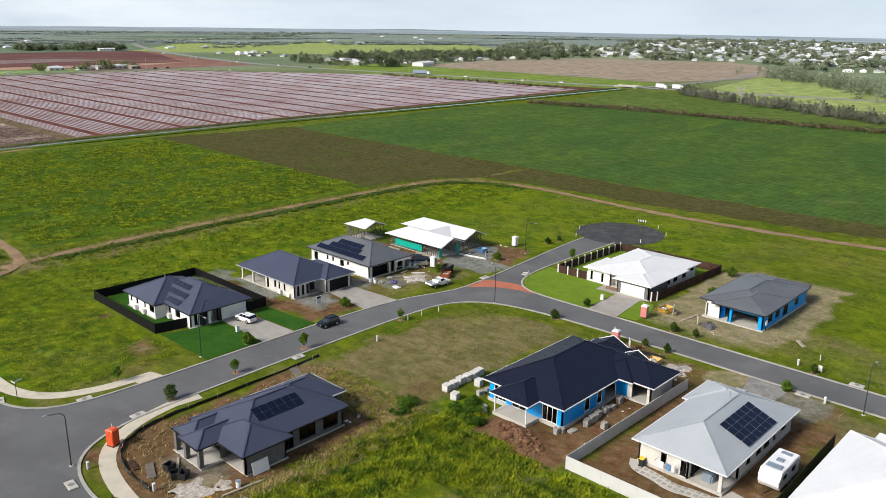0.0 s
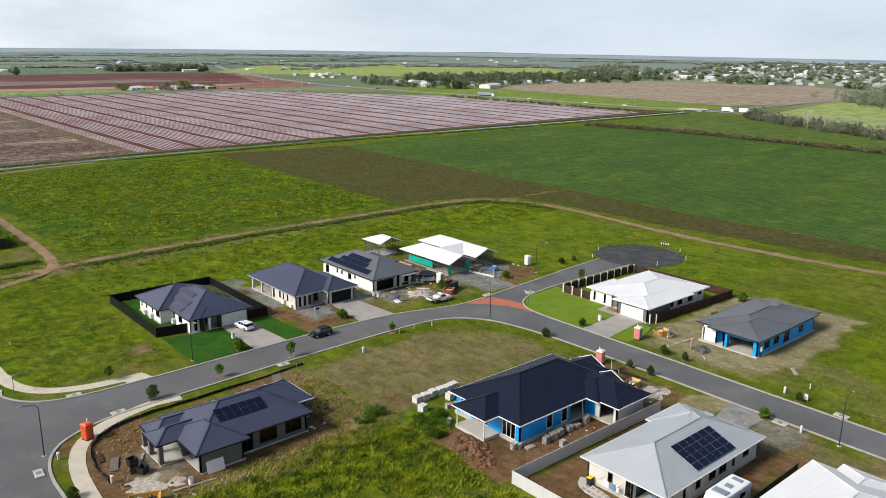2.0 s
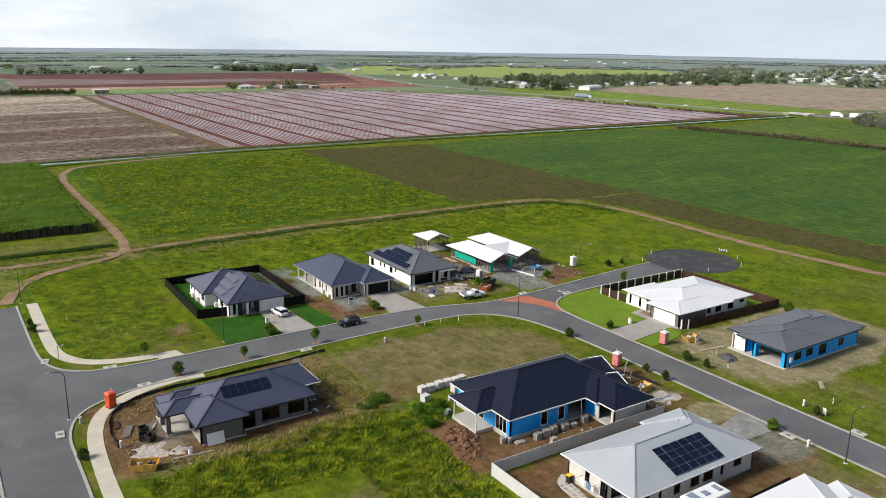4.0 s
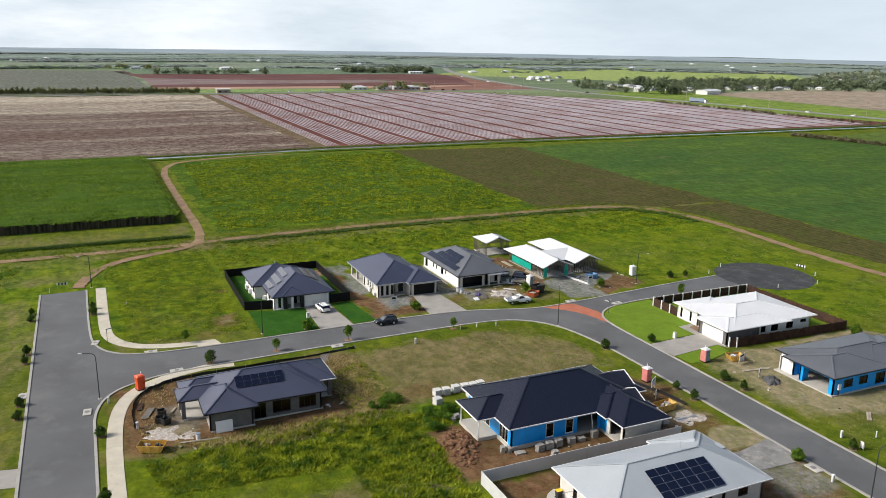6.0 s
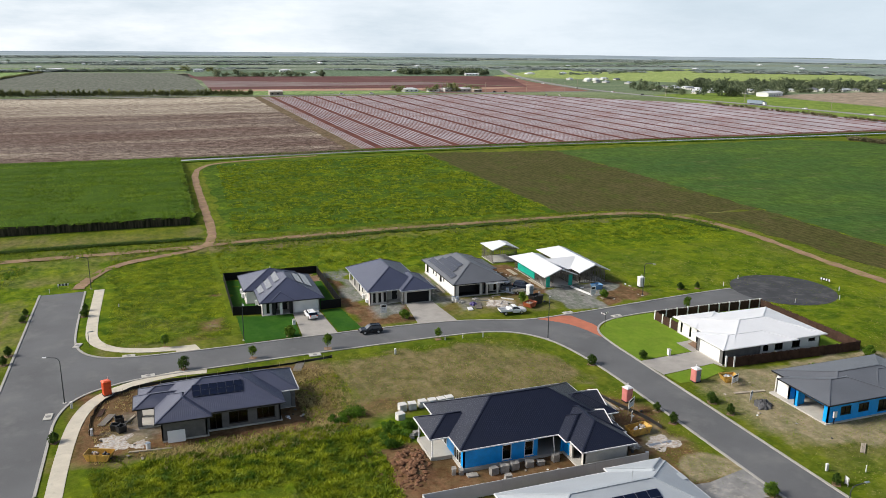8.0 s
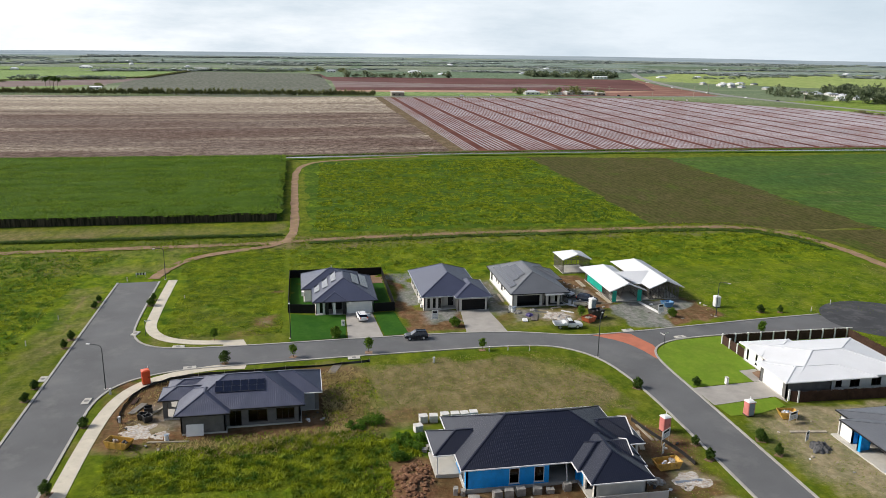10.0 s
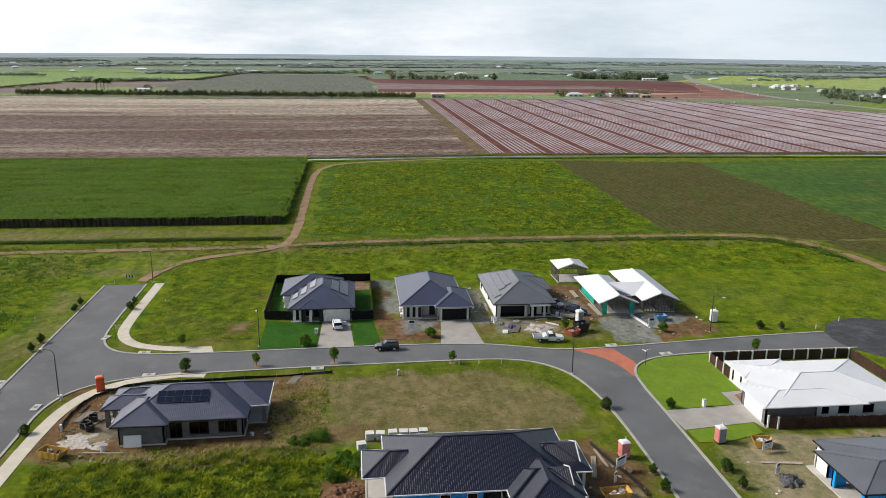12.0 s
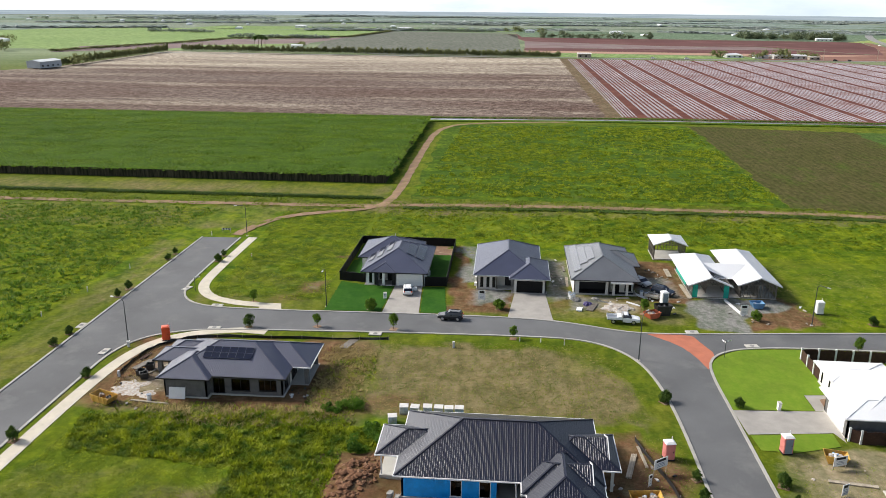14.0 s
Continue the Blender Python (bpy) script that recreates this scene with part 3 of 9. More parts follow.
for outline, soft, k in (
        ([(-4.4, -36), (22, -36), (29, -41), (31.5, -57), (-3.4, -57)], 4.5, 1.0), (rect(-13, -3, -60, -35), 4, 0.75), (rect(-44, -8, -59, -54), 3, 0.45),
        (rect(46, 62, -104, -60), 5, 0.4), (rect(52, 130, -90, 10), 9, 0.15), (rect(26, 36.6, -112, -91), 3, 0.8), (rect(-60, 140, 40, 54), 4, 0.45), (rect(-40, 70, -24, -16), 3, 0.35),
        (rect(-60, -52, -100, 15), 3, 0.3), (rect(-57, -55.5, -100, 10), 1.5, 0.5), (rect(-30, -8, -75, -62), 4, 0.1), (rect(-41, -26, -103, -71), 5, 0.3), (rect(-24, -6, -92, -74), 5, 0.6), (rect(-38, -18, -16, 14), 6, 0.2), (rect(-16, 60, 22, 44), 5, 0.15), (rect(-130, -40, 24, 44), 5, 0.35), (rect(-140, -17, 59, 74), 4, 0.42)):
    dry = np.maximum(dry, k * blotch(gx, gy, outline, soft, 2.0, 11))
for outline, soft, k in (([(-38, -60), (-8, -57), (2, -64), (-3.5, -80), (-2.6, -103), (-13, -103), (-15, -70), (-36, -68)], 4, 0.9), (rect(-43, 3, -103, -57.5), 3, 0.45), (rect(-130, -16, -16, 46), 6, 0.7), (rect(-130, -61.5, -104, 20), 2, 0.9), (rect(-16, 120, 10, 46), 6, 0.8), (rect(-3, 3, -66, -58), 2, 1.0), (rect(66, 117, -58, 10), 6, 0.6), (rect(48, 117, -110, -88), 5, 0.5)):
    lush = np.maximum(lush, k * blotch(gx, gy, outline, soft, 2.0, 21))
for outline, soft, k in (
        ([(53.5, -60.5), (83, -61), (89, -66), (88, -84), (57, -85.5), (48, -80), (49, -64)], 2.5, 0.95), (rect(46, 56, -84, -62), 4, 0.5), (rect(-37.5, -32, -54.5, -50), 2, 0.55),
        (rect(30, 37, -20.5, -14.5), 1.6, 0.8), (rect(30, 36.5, -87.2, -81.5), 1.8, 1.0), (rect(29, 34, -77, -72), 2, 0.7), (rect(-22, -18.5, -12.5, -9.5), 1.8, 0.5)):
    pale = np.maximum(pale, k * blotch(gx, gy, outline, soft, 1.5, 31))
for outline, soft, k in (
        (rect(7.2, 10, -8, 14), 1.5, 0.9), (rect(4.6, 10, 10, 17), 2, 0.6), (rect(8, 16, -17, -11), 2, 0.8), (rect(21.5, 27, -16, 6), 2.5, 0.6), (rect(25, 33, -20, -13), 3, 0.6), (rect(38.5, 46, -12, -2), 2.5, 0.6),
        (rect(29, 36, -97, -90), 2.5, 0.6), (rect(4, 9, -100, -98), 1.5, 0.4), (rect(-36, -30, -54, -43), 3, 0.45), ([(46.4, -13), (62, -11), (63, -14), (61, -18), (55, -20.5), (53.5, -26), (47, -25.5), (46.6, -19)], 1.5, 1.0)):
    stony = np.maximum(stony, k * blotch(gx, gy, outline, soft, 1.8, 41))
# uneven cover: dry plots keep greener drifts, soil shows through here and there
dry *= 0.48 + 1.0 * value_noise(gx, gy, 8.5, 51) * (0.55 + 0.9 * value_noise(gx, gy, 3.0, 52))
soil = np.maximum(soil, 0.85 * np.clip((value_noise(gx, gy, 9.0, 53) * value_noise(gx, gy, 3.6, 54) - 0.69) * 6, 0, 1) * (gx < 30) * (gx > -38) * (gy > -20) * (gy < 20))
gz = 0.8 * np.clip((gx + 20) / 50, 0, 1)
# tussocks on the rough ground, a spoil heap and a few mounds, level ground elsewhere
rough_ground = np.clip(lush, 0, 1) * (1 - soil) * (1 - pale) * (1 - np.maximum(blotch(gx, gy, rect(-54, -38.5, -160, 22), 2.5, 0), blotch(gx, gy, rect(-45, 90, -36, -19), 3, 0))) * (1 - blotch(gx, gy, rect(44, 160, -115, 12), 3, 0))
gz += rough_ground * ((value_noise(gx, gy, 1.1, 5) - 0.5) * 0.34 + (value_noise(gx, gy, 1.9, 10) - 0.5) * 0.4 + (value_noise(gx, gy, 4.0, 6) - 0.5) * 0.3)
gz += soil * (value_noise(gx, gy, 0.9, 7) - 0.5) * 0.1
heap = np.exp(-(((gx + 1.6) / 2.6) ** 2 + ((gy + 71.5) / 3.4) ** 2))
gz += heap * (0.55 + 0.7 * value_noise(gx, gy, 0.8, 8))
nx, ny = len(xs), len(ys)
lie = gz.reshape(ny, nx)


def terrain(x, y):
    """Height of the ground sheet under arrays x, y."""
    i, j = np.clip(np.searchsorted(xs, x) - 1, 0, nx - 2), np.clip(np.searchsorted(ys, y) - 1, 0, ny - 2)
    u, v = (x - xs[i]) / (xs[i + 1] - xs[i]), (y - ys[j]) / (ys[j + 1] - ys[j])
    return (lie[j, i] * (1 - u) + lie[j, i + 1] * u) * (1 - v) + (lie[j + 1, i] * (1 - u) + lie[j + 1, i + 1] * u) * v


me = bpy.data.meshes.new("ground")
idx = np.arange(nx * ny).reshape(ny, nx)
quads = np.stack([idx[:-1, :-1], idx[:-1, 1:], idx[1:, 1:], idx[1:, :-1]], -1).reshape(-1, 4)
me.vertices.add(nx * ny)
me.vertices.foreach_set("co", np.stack([gx, gy, gz], -1).ravel())
me.loops.add(quads.size)
me.loops.foreach_set("vertex_index", quads.ravel())
me.polygons.add(len(quads))
me.polygons.foreach_set("loop_start", np.arange(len(quads)) * 4)
me.update(calc_edges=True)
me.shade_smooth()
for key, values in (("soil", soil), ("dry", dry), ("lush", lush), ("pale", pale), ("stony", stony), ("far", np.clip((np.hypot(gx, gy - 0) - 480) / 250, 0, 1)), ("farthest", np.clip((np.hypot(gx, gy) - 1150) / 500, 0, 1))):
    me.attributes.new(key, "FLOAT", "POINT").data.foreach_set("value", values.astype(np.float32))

n = Nodes("mixed_ground_cover")
apart = n.attr("far")
small, mid = n.noise(1.5, 8, 0.8, (0.7, 1, 1)), n.noise(0.26, 7, 0.72)
clump = n.noise(0.55, 6, 0.72)
base = n.mix(n.ramp(n.noise(0.05, 6, 0.65), 0.4, 0.6), rgb((0.122, 0.158, 0.011)), rgb((0.19, 0.195, 0.026)))
base = n.mix(n.ramp(mid, 0.44, 0.64), base, rgb((0.09, 0.135, 0.012)))
base = n.mix(n.ramp(n.noise(0.12, 7, 0.72), 0.52, 0.66), base, rgb((0.19, 0.225, 0.014)))
green = n.mix(n.ramp(n.noise(0.13, 7, 0.72), 0.42, 0.58), rgb((0.098, 0.162, 0.008)), rgb((0.21, 0.25, 0.011)))
green = n.mix(n.ramp(n.noise(0.3, 5, 0.62), 0.48, 0.68), green, rgb((0.055, 0.115, 0.009)))
green = n.mix(n.ramp(n.noise(0.5, 5, 0.62), 0.54, 0.7), green, rgb((0.22, 0.265, 0.013)))


def cover(key, sharp=0.2):
    """Where a kind of cover lies, frayed by the finer patches."""
    s = n.math("ADD", n.math("MULTIPLY", n.attr(key), 0.72), n.math("MULTIPLY", n.math("SUBTRACT", n.mix(0.5, n.mix(0.45, mid, clump), small), 0.28), 0.85))
    return n.ramp(s, 0.5 - sharp, 0.5 + sharp)


# haze mixed into the colour: paler and greyer with distance
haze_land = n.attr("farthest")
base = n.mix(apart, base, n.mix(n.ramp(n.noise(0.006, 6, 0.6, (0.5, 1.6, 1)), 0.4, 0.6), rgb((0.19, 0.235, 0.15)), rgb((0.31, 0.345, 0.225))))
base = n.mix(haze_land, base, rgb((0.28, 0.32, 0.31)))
c = n.mix(cover("lush"), base, green)
c = n.mix(cover("dry", 0.2), c, n.mix(n.ramp(clump, 0.38, 0.62), rgb((0.195, 0.155, 0.068)), rgb((0.27, 0.212, 0.115))))
c = n.mix(cover("soil"), c, n.mix(n.ramp(n.noise(0.7, 6, 0.7), 0.35, 0.7), rgb((0.165, 0.078, 0.042)), rgb((0.27, 0.175, 0.1))))
c = n.mix(cover("stony"), c, n.mix(n.ramp(n.noise(1.1, 7, 0.75), 0.38, 0.62), rgb((0.215, 0.205, 0.2)), rgb((0.335, 0.32, 0.31))))
c = n.mix(cover("pale"), c, n.mix(n.ramp(n.noise(0.9, 6, 0.7), 0.3, 0.7), rgb((0.42, 0.345, 0.235)), rgb((0.3, 0.235, 0.145))))
c = n.mix(n.ramp(n.noise(0.6, 5, 0.65, (1, 0.45, 1)), 0.4, 0.6), n.mix(1.0, c, (0.66, 0.73, 0.64, 1), "MULTIPLY"), c)
c = n.mix(n.ramp(small, 0.32, 0.66), n.mix(1.0, c, (0.58, 0.62, 0.56, 1), "MULTIPLY"), c)
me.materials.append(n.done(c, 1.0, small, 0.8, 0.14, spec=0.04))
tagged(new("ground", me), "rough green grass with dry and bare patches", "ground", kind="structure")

# ---- roads, kerbs, paths, drives ----
north_kerb = chaikin([(-43.4, 17.6), (-43.4, -9), (-42.6, -16.5), (-39.5, -21.2), (-34.3, -23.0), (-25, -23.1), (-5, -23.1), (12, -23.6), (22, -24.6), (27.5, -26.3), (32, -28.0), (37, -28.9), (47, -28.1), (60, -26.6), (75, -25.0), (84.8, -24.4)])
south_kerb = chaikin([(-43.6, -420), (-43.6, -48), (-43.0, -41), (-40.8, -36.3), (-36, -33.3), (-29, -31.8), (-11, -31.2), (6, -31.2), (20, -31.4), (27, -32.2), (31.5, -35.0), (34.4, -39.2), (35.9, -45), (36.8, -54), (37.0, -70), (37.0, -420)])
east_kerb = chaikin([(86.2, -32.2), (60, -32.0), (51.5, -32.9), (47.3, -34.6), (44.6, -37.8), (43.8, -43), (44.0, -55), (44.3, -420)])
west_kerb = [(-51.9, -420), (-51.9, 17.4)]
sheet("road", west_kerb + north_kerb + east_kerb + south_kerb[::-1], ASPHALT, 0.02, label="grey asphalt street with a gentle bend", category="road")
disc = [(95 + 10.6 * math.cos(a), -28.4 + 10.6 * math.sin(a)) for a in (2 * math.pi * i / 48 for i in range(48))]
sheet("road_turning_circle", disc, ASPHALT_NEW, 0.03, label="dark fresh asphalt turning circle at the road's end", category="road")
sheet("road_crossing", chaikin([(37.0, -28.85), (43.9, -28.4), (44.9, -32), (46.1, -35.6), (44.6, -37.9), (43.9, -41.0), (43.7, -40.4), (42.9, -36.5), (41.2, -32.6), (37.0, -28.85)], 1)[:-1], RED_PAVING, 0.028, label="red stamped paving across the side road", category="paving")
for pts in (north_kerb, south_kerb, east_kerb, west_kerb):
    tagged(part("kerb", ribbon(pts, 0.36, 0.12, 0.0), KERB), "pale concrete kerb and channel", "kerb", kind="structure")
for pts in (chaikin([(-40.7, 18), (-40.9, -7), (-40.2, -13.6), (-37.0, -18.4), (-31.5, -20.6), (-26.6, -21.1)]), chaikin([(-26.4, -32.0), (-32, -33.2), (-37.3, -36.4), (-40.2, -42), (-41.3, -52), (-41.5, -72), (-41.5, -420)])):
    tagged(part("footpath", ribbon(pts, 1.95, 0.06, 0.0), FOOTPATH), "cream concrete footpath along the verge", "footpath", kind="structure")
sheet("driveway", [(-26.8, -22.9), (-22.8, -22.9), (-23.6, -20.2), (-26.8, -20.1)], FOOTPATH, 0.05, label="cream concrete crossover", category="driveway")
sheet("driveway", [(-26.6, -33), (-22.6, -33.4), (-22.4, -31.4), (-26.8, -31.4)], FOOTPATH, 0.05, label="cream concrete crossover", category="driveway")
sheet("driveway", [(-5.6, -22.9), (0.6, -22.9), (-0.2, -10), (-5.2, -10)], DRIVE_GREY, 0.05, label="grey concrete driveway to a double garage", category="driveway")
sheet("driveway", [(15.4, -24.0), (22.8, -24.7), (22.0, -12.5), (16.6, -12.5)], DRIVE_GREY, 0.05, label="grey concrete driveway, freshly laid", category="driveway")
sheet("driveway", [(44.1, -52.5), (44.4, -58.4), (54.8, -57.1), (55.5, -59.3), (56.0, -51.7), (54.6, -51.8)], DRIVE_GREY, 0.05, label="warm grey aggregate driveway to a garage", category="driveway")
sheet("garden_path", [(54.6, -51.75), (54.6, -47.5), (57.6, -47.2), (57.6, -48.0), (56.2, -48.5), (56.0, -51.65)], DRIVE_GREY, 0.05, label="warm grey aggregate path to a front door", category="path")
sheet("garden_bed", [(56.2, -48.5), (57.8, -47.9), (57.8, -51.3), (56.0, -51.5)], SOIL, 0.06, label="dark planted bed beside the front path", category="garden bed")
sheet("driveway", [(-52.0, -55.0), (-58.5, -53.6), (-66, -53.4), (-66, -57.6), (-58.5, -58.4), (-52.0, -59.4)], DRIVE_GREY, 0.05, label="grey concrete driveway off the street", category="driveway")
sheet("driveway", [(25.4, -86.2), (31, -86.8), (36.8, -85.6), (36.8, -91.6), (31.5, -91.4), (25.4, -90.8)], GRAVEL, 0.05, label="grey gravel driveway", category="driveway")
sheet("lawn", [(-15.5, -22.6), (-5.9, -22.6), (-5.4, -10.2), (-11.4, -9.5), (-15.6, -8)], LAWN_DARK, 0.07, label="dark green mown front lawn", category="lawn", ragged=0.12)
sheet("lawn", [(0.8, -22.7), (5.2, -22.7), (4.0, -10.3), (0.1, -10.3)], LAWN_DARK, 0.07, label="dark green mown front lawn", category="lawn", ragged=0.12)
sheet("lawn", [(-15.7, -7.0), (3.9, -9.3), (3.9, 14.8), (-15.5, 16.0)], LAWN_DARK, 0.06, label="dark green mown yard inside a fence", category="lawn")
sheet("lawn", [(44.5, -39.5), (45.4, -37.6), (47.0, -35.9), (48.7, -34.5), (50.7, -33.5), (59.7, -32.6), (58.2, -43.4), (57.8, -47.1), (54.5, -47.5), (54.5, -51.7), (44.2, -52.4), (44.0, -45)], LAWN, 0.07, label="bright green mown corner lawn", category="lawn")
sheet("lawn", [(44.6, -58.6), (54.6, -57.3), (54.5, -60.2), (51.5, -61.2), (48.8, -62.1), (44.9, -61.9)], LAWN, 0.07, label="bright green mown lawn strip", category="lawn")
sheet("lawn", rect(58.8, 81.6, -59.6, -36.2), LAWN, 0.05, label="bright green mown yard inside a timber fence", category="lawn")

sheet("garden_bed", [(0.6, 9.0), (4.0, 8.6), (4.0, 14.7), (-3.5, 15.2), (-3.0, 11.5)], SOIL, 0.075, label="bare soil patch in a fenced yard", category="garden bed", ragged=0.25)

# ---- fields behind the estate ----
track = chaikin([(-45, 19.5), (-43.5, 26), (-40.5, 33.5), (-34, 39.5), (-25, 43), (-18, 47.5), (-15, 56), (-14.7, 80), (-14.8, 120), (-14.6, 160), (-12.2, 178), (-4, 192), (40, 197)], 3)
tagged(part("track", ribbon(track, 2.4, 0.02, 0.08, 0.22), TRACK), "reddish dirt farm track", "track", kind="structure")
track2 = chaikin([(-150, 46), (-90, 46), (-60, 47.5), (-30, 48), (-16, 49), (0, 50.5), (40, 50), (70, 50), (98, 50), (113, 46.5), (121.5, 35), (123.5, 20), (122.5, 0), (120.5, -22), (122, -50), (127, -80), (140, -150)], 2)
tagged(part("track", ribbon(track2, 2.7, 0.03, 0.06, 0.4), TRACK), "dirt track worn along the field's edge", "track", kind="structure")
FIELDS = (
    ("cane_field", rect(-330, -18.4, 74.2, 197), CANE_TOP, 0.03, "dark ground under a sugar cane crop"),
    ("field", [(-10.5, 57), (86, 55), (88, 110), (89.5, 176), (88, 192), (-5, 189), (-11, 176)], PADDOCK, 0.025, "bright yellow-green weedy paddock"),
    ("field", [(86, 55), (100, 54), (112, 51), (124, 42), (150, 42), (150, 92), (152, 184), (88, 192), (89.5, 176), (88, 110)], WEEDY, 0.06, "brown weedy strip of old rows"),
    ("field", [(124.6, 40.6), (127, 25), (128, 4), (129, -22), (133, -60), (156, -150), (166, -150), (149, -60), (148, 0), (150, 40.6)], WEEDY, 0.06, "narrow brown weedy headland"),
    ("field", [(150, 92), (150, 26), (148, 0), (149, -60), (166, -150), (168, -160), (420, -160), (372, -14), (337, 168), (300, 190), (152, 184)], CROP, 0.03, "dark green low crop in rows"),
    ("field", [(337, 168), (372, -14), (420, -160), (600, -160), (412, -10), (442, 90), (462, 140), (470, 190)], OLIVE_GREEN, 0.05, "bright green crop beyond a reed hedge"),
    ("field", [(-330, 212), (60, 212), (64, 590), (-320, 630), (-326, 430), (-360, 380)], FALLOW, 0.05, "ploughed brown field with pale patches, paler on its far side"),
    ("field", [(58, 211), (67, 211), (70, 591), (58, 592)], EDGE_SOIL, 0.07, "bare brown strip between two fields"),
    ("field", [(64, 214), (470, 205), (440, 300), (425, 420), (330, 560), (300, 588), (68, 588)], RED_SOIL, 0.05, "red soil under rows of mulch film"),
    ("field", [(8, 1115), (395, 1205), (508, 1110), (440, 850), (386, 700), (300, 835), (240, 826), (185, 828), (32, 900)], MAROON_SOIL, 0.12, "dark maroon ploughed field"),
    ("field", [(32, 898), (185, 826), (240, 824), (296, 832), (330, 770), (30, 752)], MAUVE_SOIL, 0.13, "grey-mauve fallow field"),
    ("field", [(28, 704), (384, 698), (330, 768), (30, 750)], MAROON_SOIL, 0.14, "dark maroon strip of ploughed soil"),
    ("field", [(244, 613), (418, 613), (424, 650), (442, 800), (470, 920), (500, 1030), (512, 1100), (440, 850), (386, 705), (300, 690), (240, 660)], RED_BROWN, 0.1, "red-brown bare soil beside the highway"),
    ("field", [(28, 676), (240, 660), (330, 668), (384, 696), (28, 702)], PALE_RED, 0.12, "pale orange bare strip along a farm"),
    ("field", [(60, 612), (240, 612), (240, 645), (60, 672)], FAR_GREEN, 0.13, "green grass strip by the farm road"),
    ("field", [(-190, 690), (-224, 915), (-195, 1195), (0, 1150), (24, 1100), (26, 625), (-110, 620)], GREY_MULCH, 0.12, "grey-green mulched field"),
    ("field", [(470, 205), (550, 200), (552, 320), (552, 560), (440, 540), (425, 420), (440, 300)], VERGE_GREEN, 0.12, "bright grassy verge by the highway"),
    ("field", [(556, 214), (660, 184), (760, 190), (900, 262), (965, 330), (915, 388), (890, 484), (724, 534), (556, 506)], STUBBLE, 0.14, "pale red bare field before the town"),
    ("field", [(470, 145), (700, 185), (650, 60), (600, -60), (440, -60), (412, -10), (442, 90)], FAR_TAN, 0.12, "pale yellow-green pasture"),
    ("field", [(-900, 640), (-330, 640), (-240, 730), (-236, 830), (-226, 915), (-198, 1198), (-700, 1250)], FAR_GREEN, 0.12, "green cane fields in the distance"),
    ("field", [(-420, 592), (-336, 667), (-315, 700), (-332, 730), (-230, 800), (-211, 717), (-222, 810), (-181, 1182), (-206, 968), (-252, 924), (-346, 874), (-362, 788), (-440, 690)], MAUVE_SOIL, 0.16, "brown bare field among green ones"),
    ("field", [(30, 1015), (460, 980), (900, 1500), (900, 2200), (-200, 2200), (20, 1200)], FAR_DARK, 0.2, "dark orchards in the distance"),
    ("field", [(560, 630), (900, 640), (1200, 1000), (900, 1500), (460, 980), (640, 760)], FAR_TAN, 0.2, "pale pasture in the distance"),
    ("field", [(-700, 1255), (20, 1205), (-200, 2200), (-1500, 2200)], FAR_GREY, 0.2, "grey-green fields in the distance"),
    ("field", [(-900, 2250), (900, 2250), (1000, 2560), (-1000, 2560)], FAR_HAZE, 0.4, "scrub country near the horizon in haze-greyed green"),
    ("field", [(920, 1520), (1300, 1100), (2560, 1300), (1900, 2500), (1000, 2500), (920, 2240)], FAR_HAZE, 0.4, "scrub country near the horizon in haze-greyed green"),
    ("field", [(-2000, 900), (-920, 700), (-720, 1255), (-1520, 2200), (-2000, 2300)], FAR_HAZE, 0.4, "scrub country near the horizon in haze-greyed green"),
)
for name, outline, material, h, label in FIELDS:
    sheet(name, outline, material, h, label=label, category="field", ragged=1.2 if h < 0.1 else 0)
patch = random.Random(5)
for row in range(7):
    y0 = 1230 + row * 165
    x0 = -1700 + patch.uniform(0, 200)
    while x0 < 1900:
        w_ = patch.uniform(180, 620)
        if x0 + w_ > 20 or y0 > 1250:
            # farther rows take more of the haze-coloured material
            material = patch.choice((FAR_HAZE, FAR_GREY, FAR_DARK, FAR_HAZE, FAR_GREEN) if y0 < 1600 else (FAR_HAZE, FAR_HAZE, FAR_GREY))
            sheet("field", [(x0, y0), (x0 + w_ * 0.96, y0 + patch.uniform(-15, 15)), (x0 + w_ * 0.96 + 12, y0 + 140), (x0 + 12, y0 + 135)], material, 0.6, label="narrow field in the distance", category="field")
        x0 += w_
channel = [(-330, 205.5), (-20, 203), (62, 204.5), (160, 205.5), (300, 200), (470, 199)]
tagged(part("water_channel", ribbon(channel, 3.8, 0.02, 0.3), WATER), "narrow pale irrigation channel", "channel", kind="structure")
tagged(part("channel_bank", ribbon([(x, y + 3.4) for x, y in channel], 2.4, 0.7, 0.0), CANE_TOP), "dark grassy bank of a channel", "bank", kind="structure")
tagged(part("channel_bank", ribbon([(x, y - 4.4) for x, y in channel], 4.4, 0.32, 0.0), PADDOCK), "bright grassy bank of a channel", "bank", kind="structure")
tagged(part("farm_road", ribbon([(-330, 606), (68, 600), (300, 606), (424, 606)], 6, 0.03, 0.2), GRAVEL), "grey country road past the fields", "road", kind="structure")
tagged(part("highway", ribbon(chaikin([(660, 1400), (560, 1160), (505, 1000), (450, 790), (427, 620), (440, 500), (462, 405), (476, 297), (492, 200), (520, 60), (560, -100)]), 11, 0.03, 0.24), GRAVEL), "grey highway crossing the plain", "road", kind="structure")
tagged(part("side_road", ribbon(chaikin([(492, 196), (560, 189), (640, 192), (700, 196), (760, 214)]), 6, 0.03, 0.26), GRAVEL), "grey side road along a bare field", "road", kind="structure")
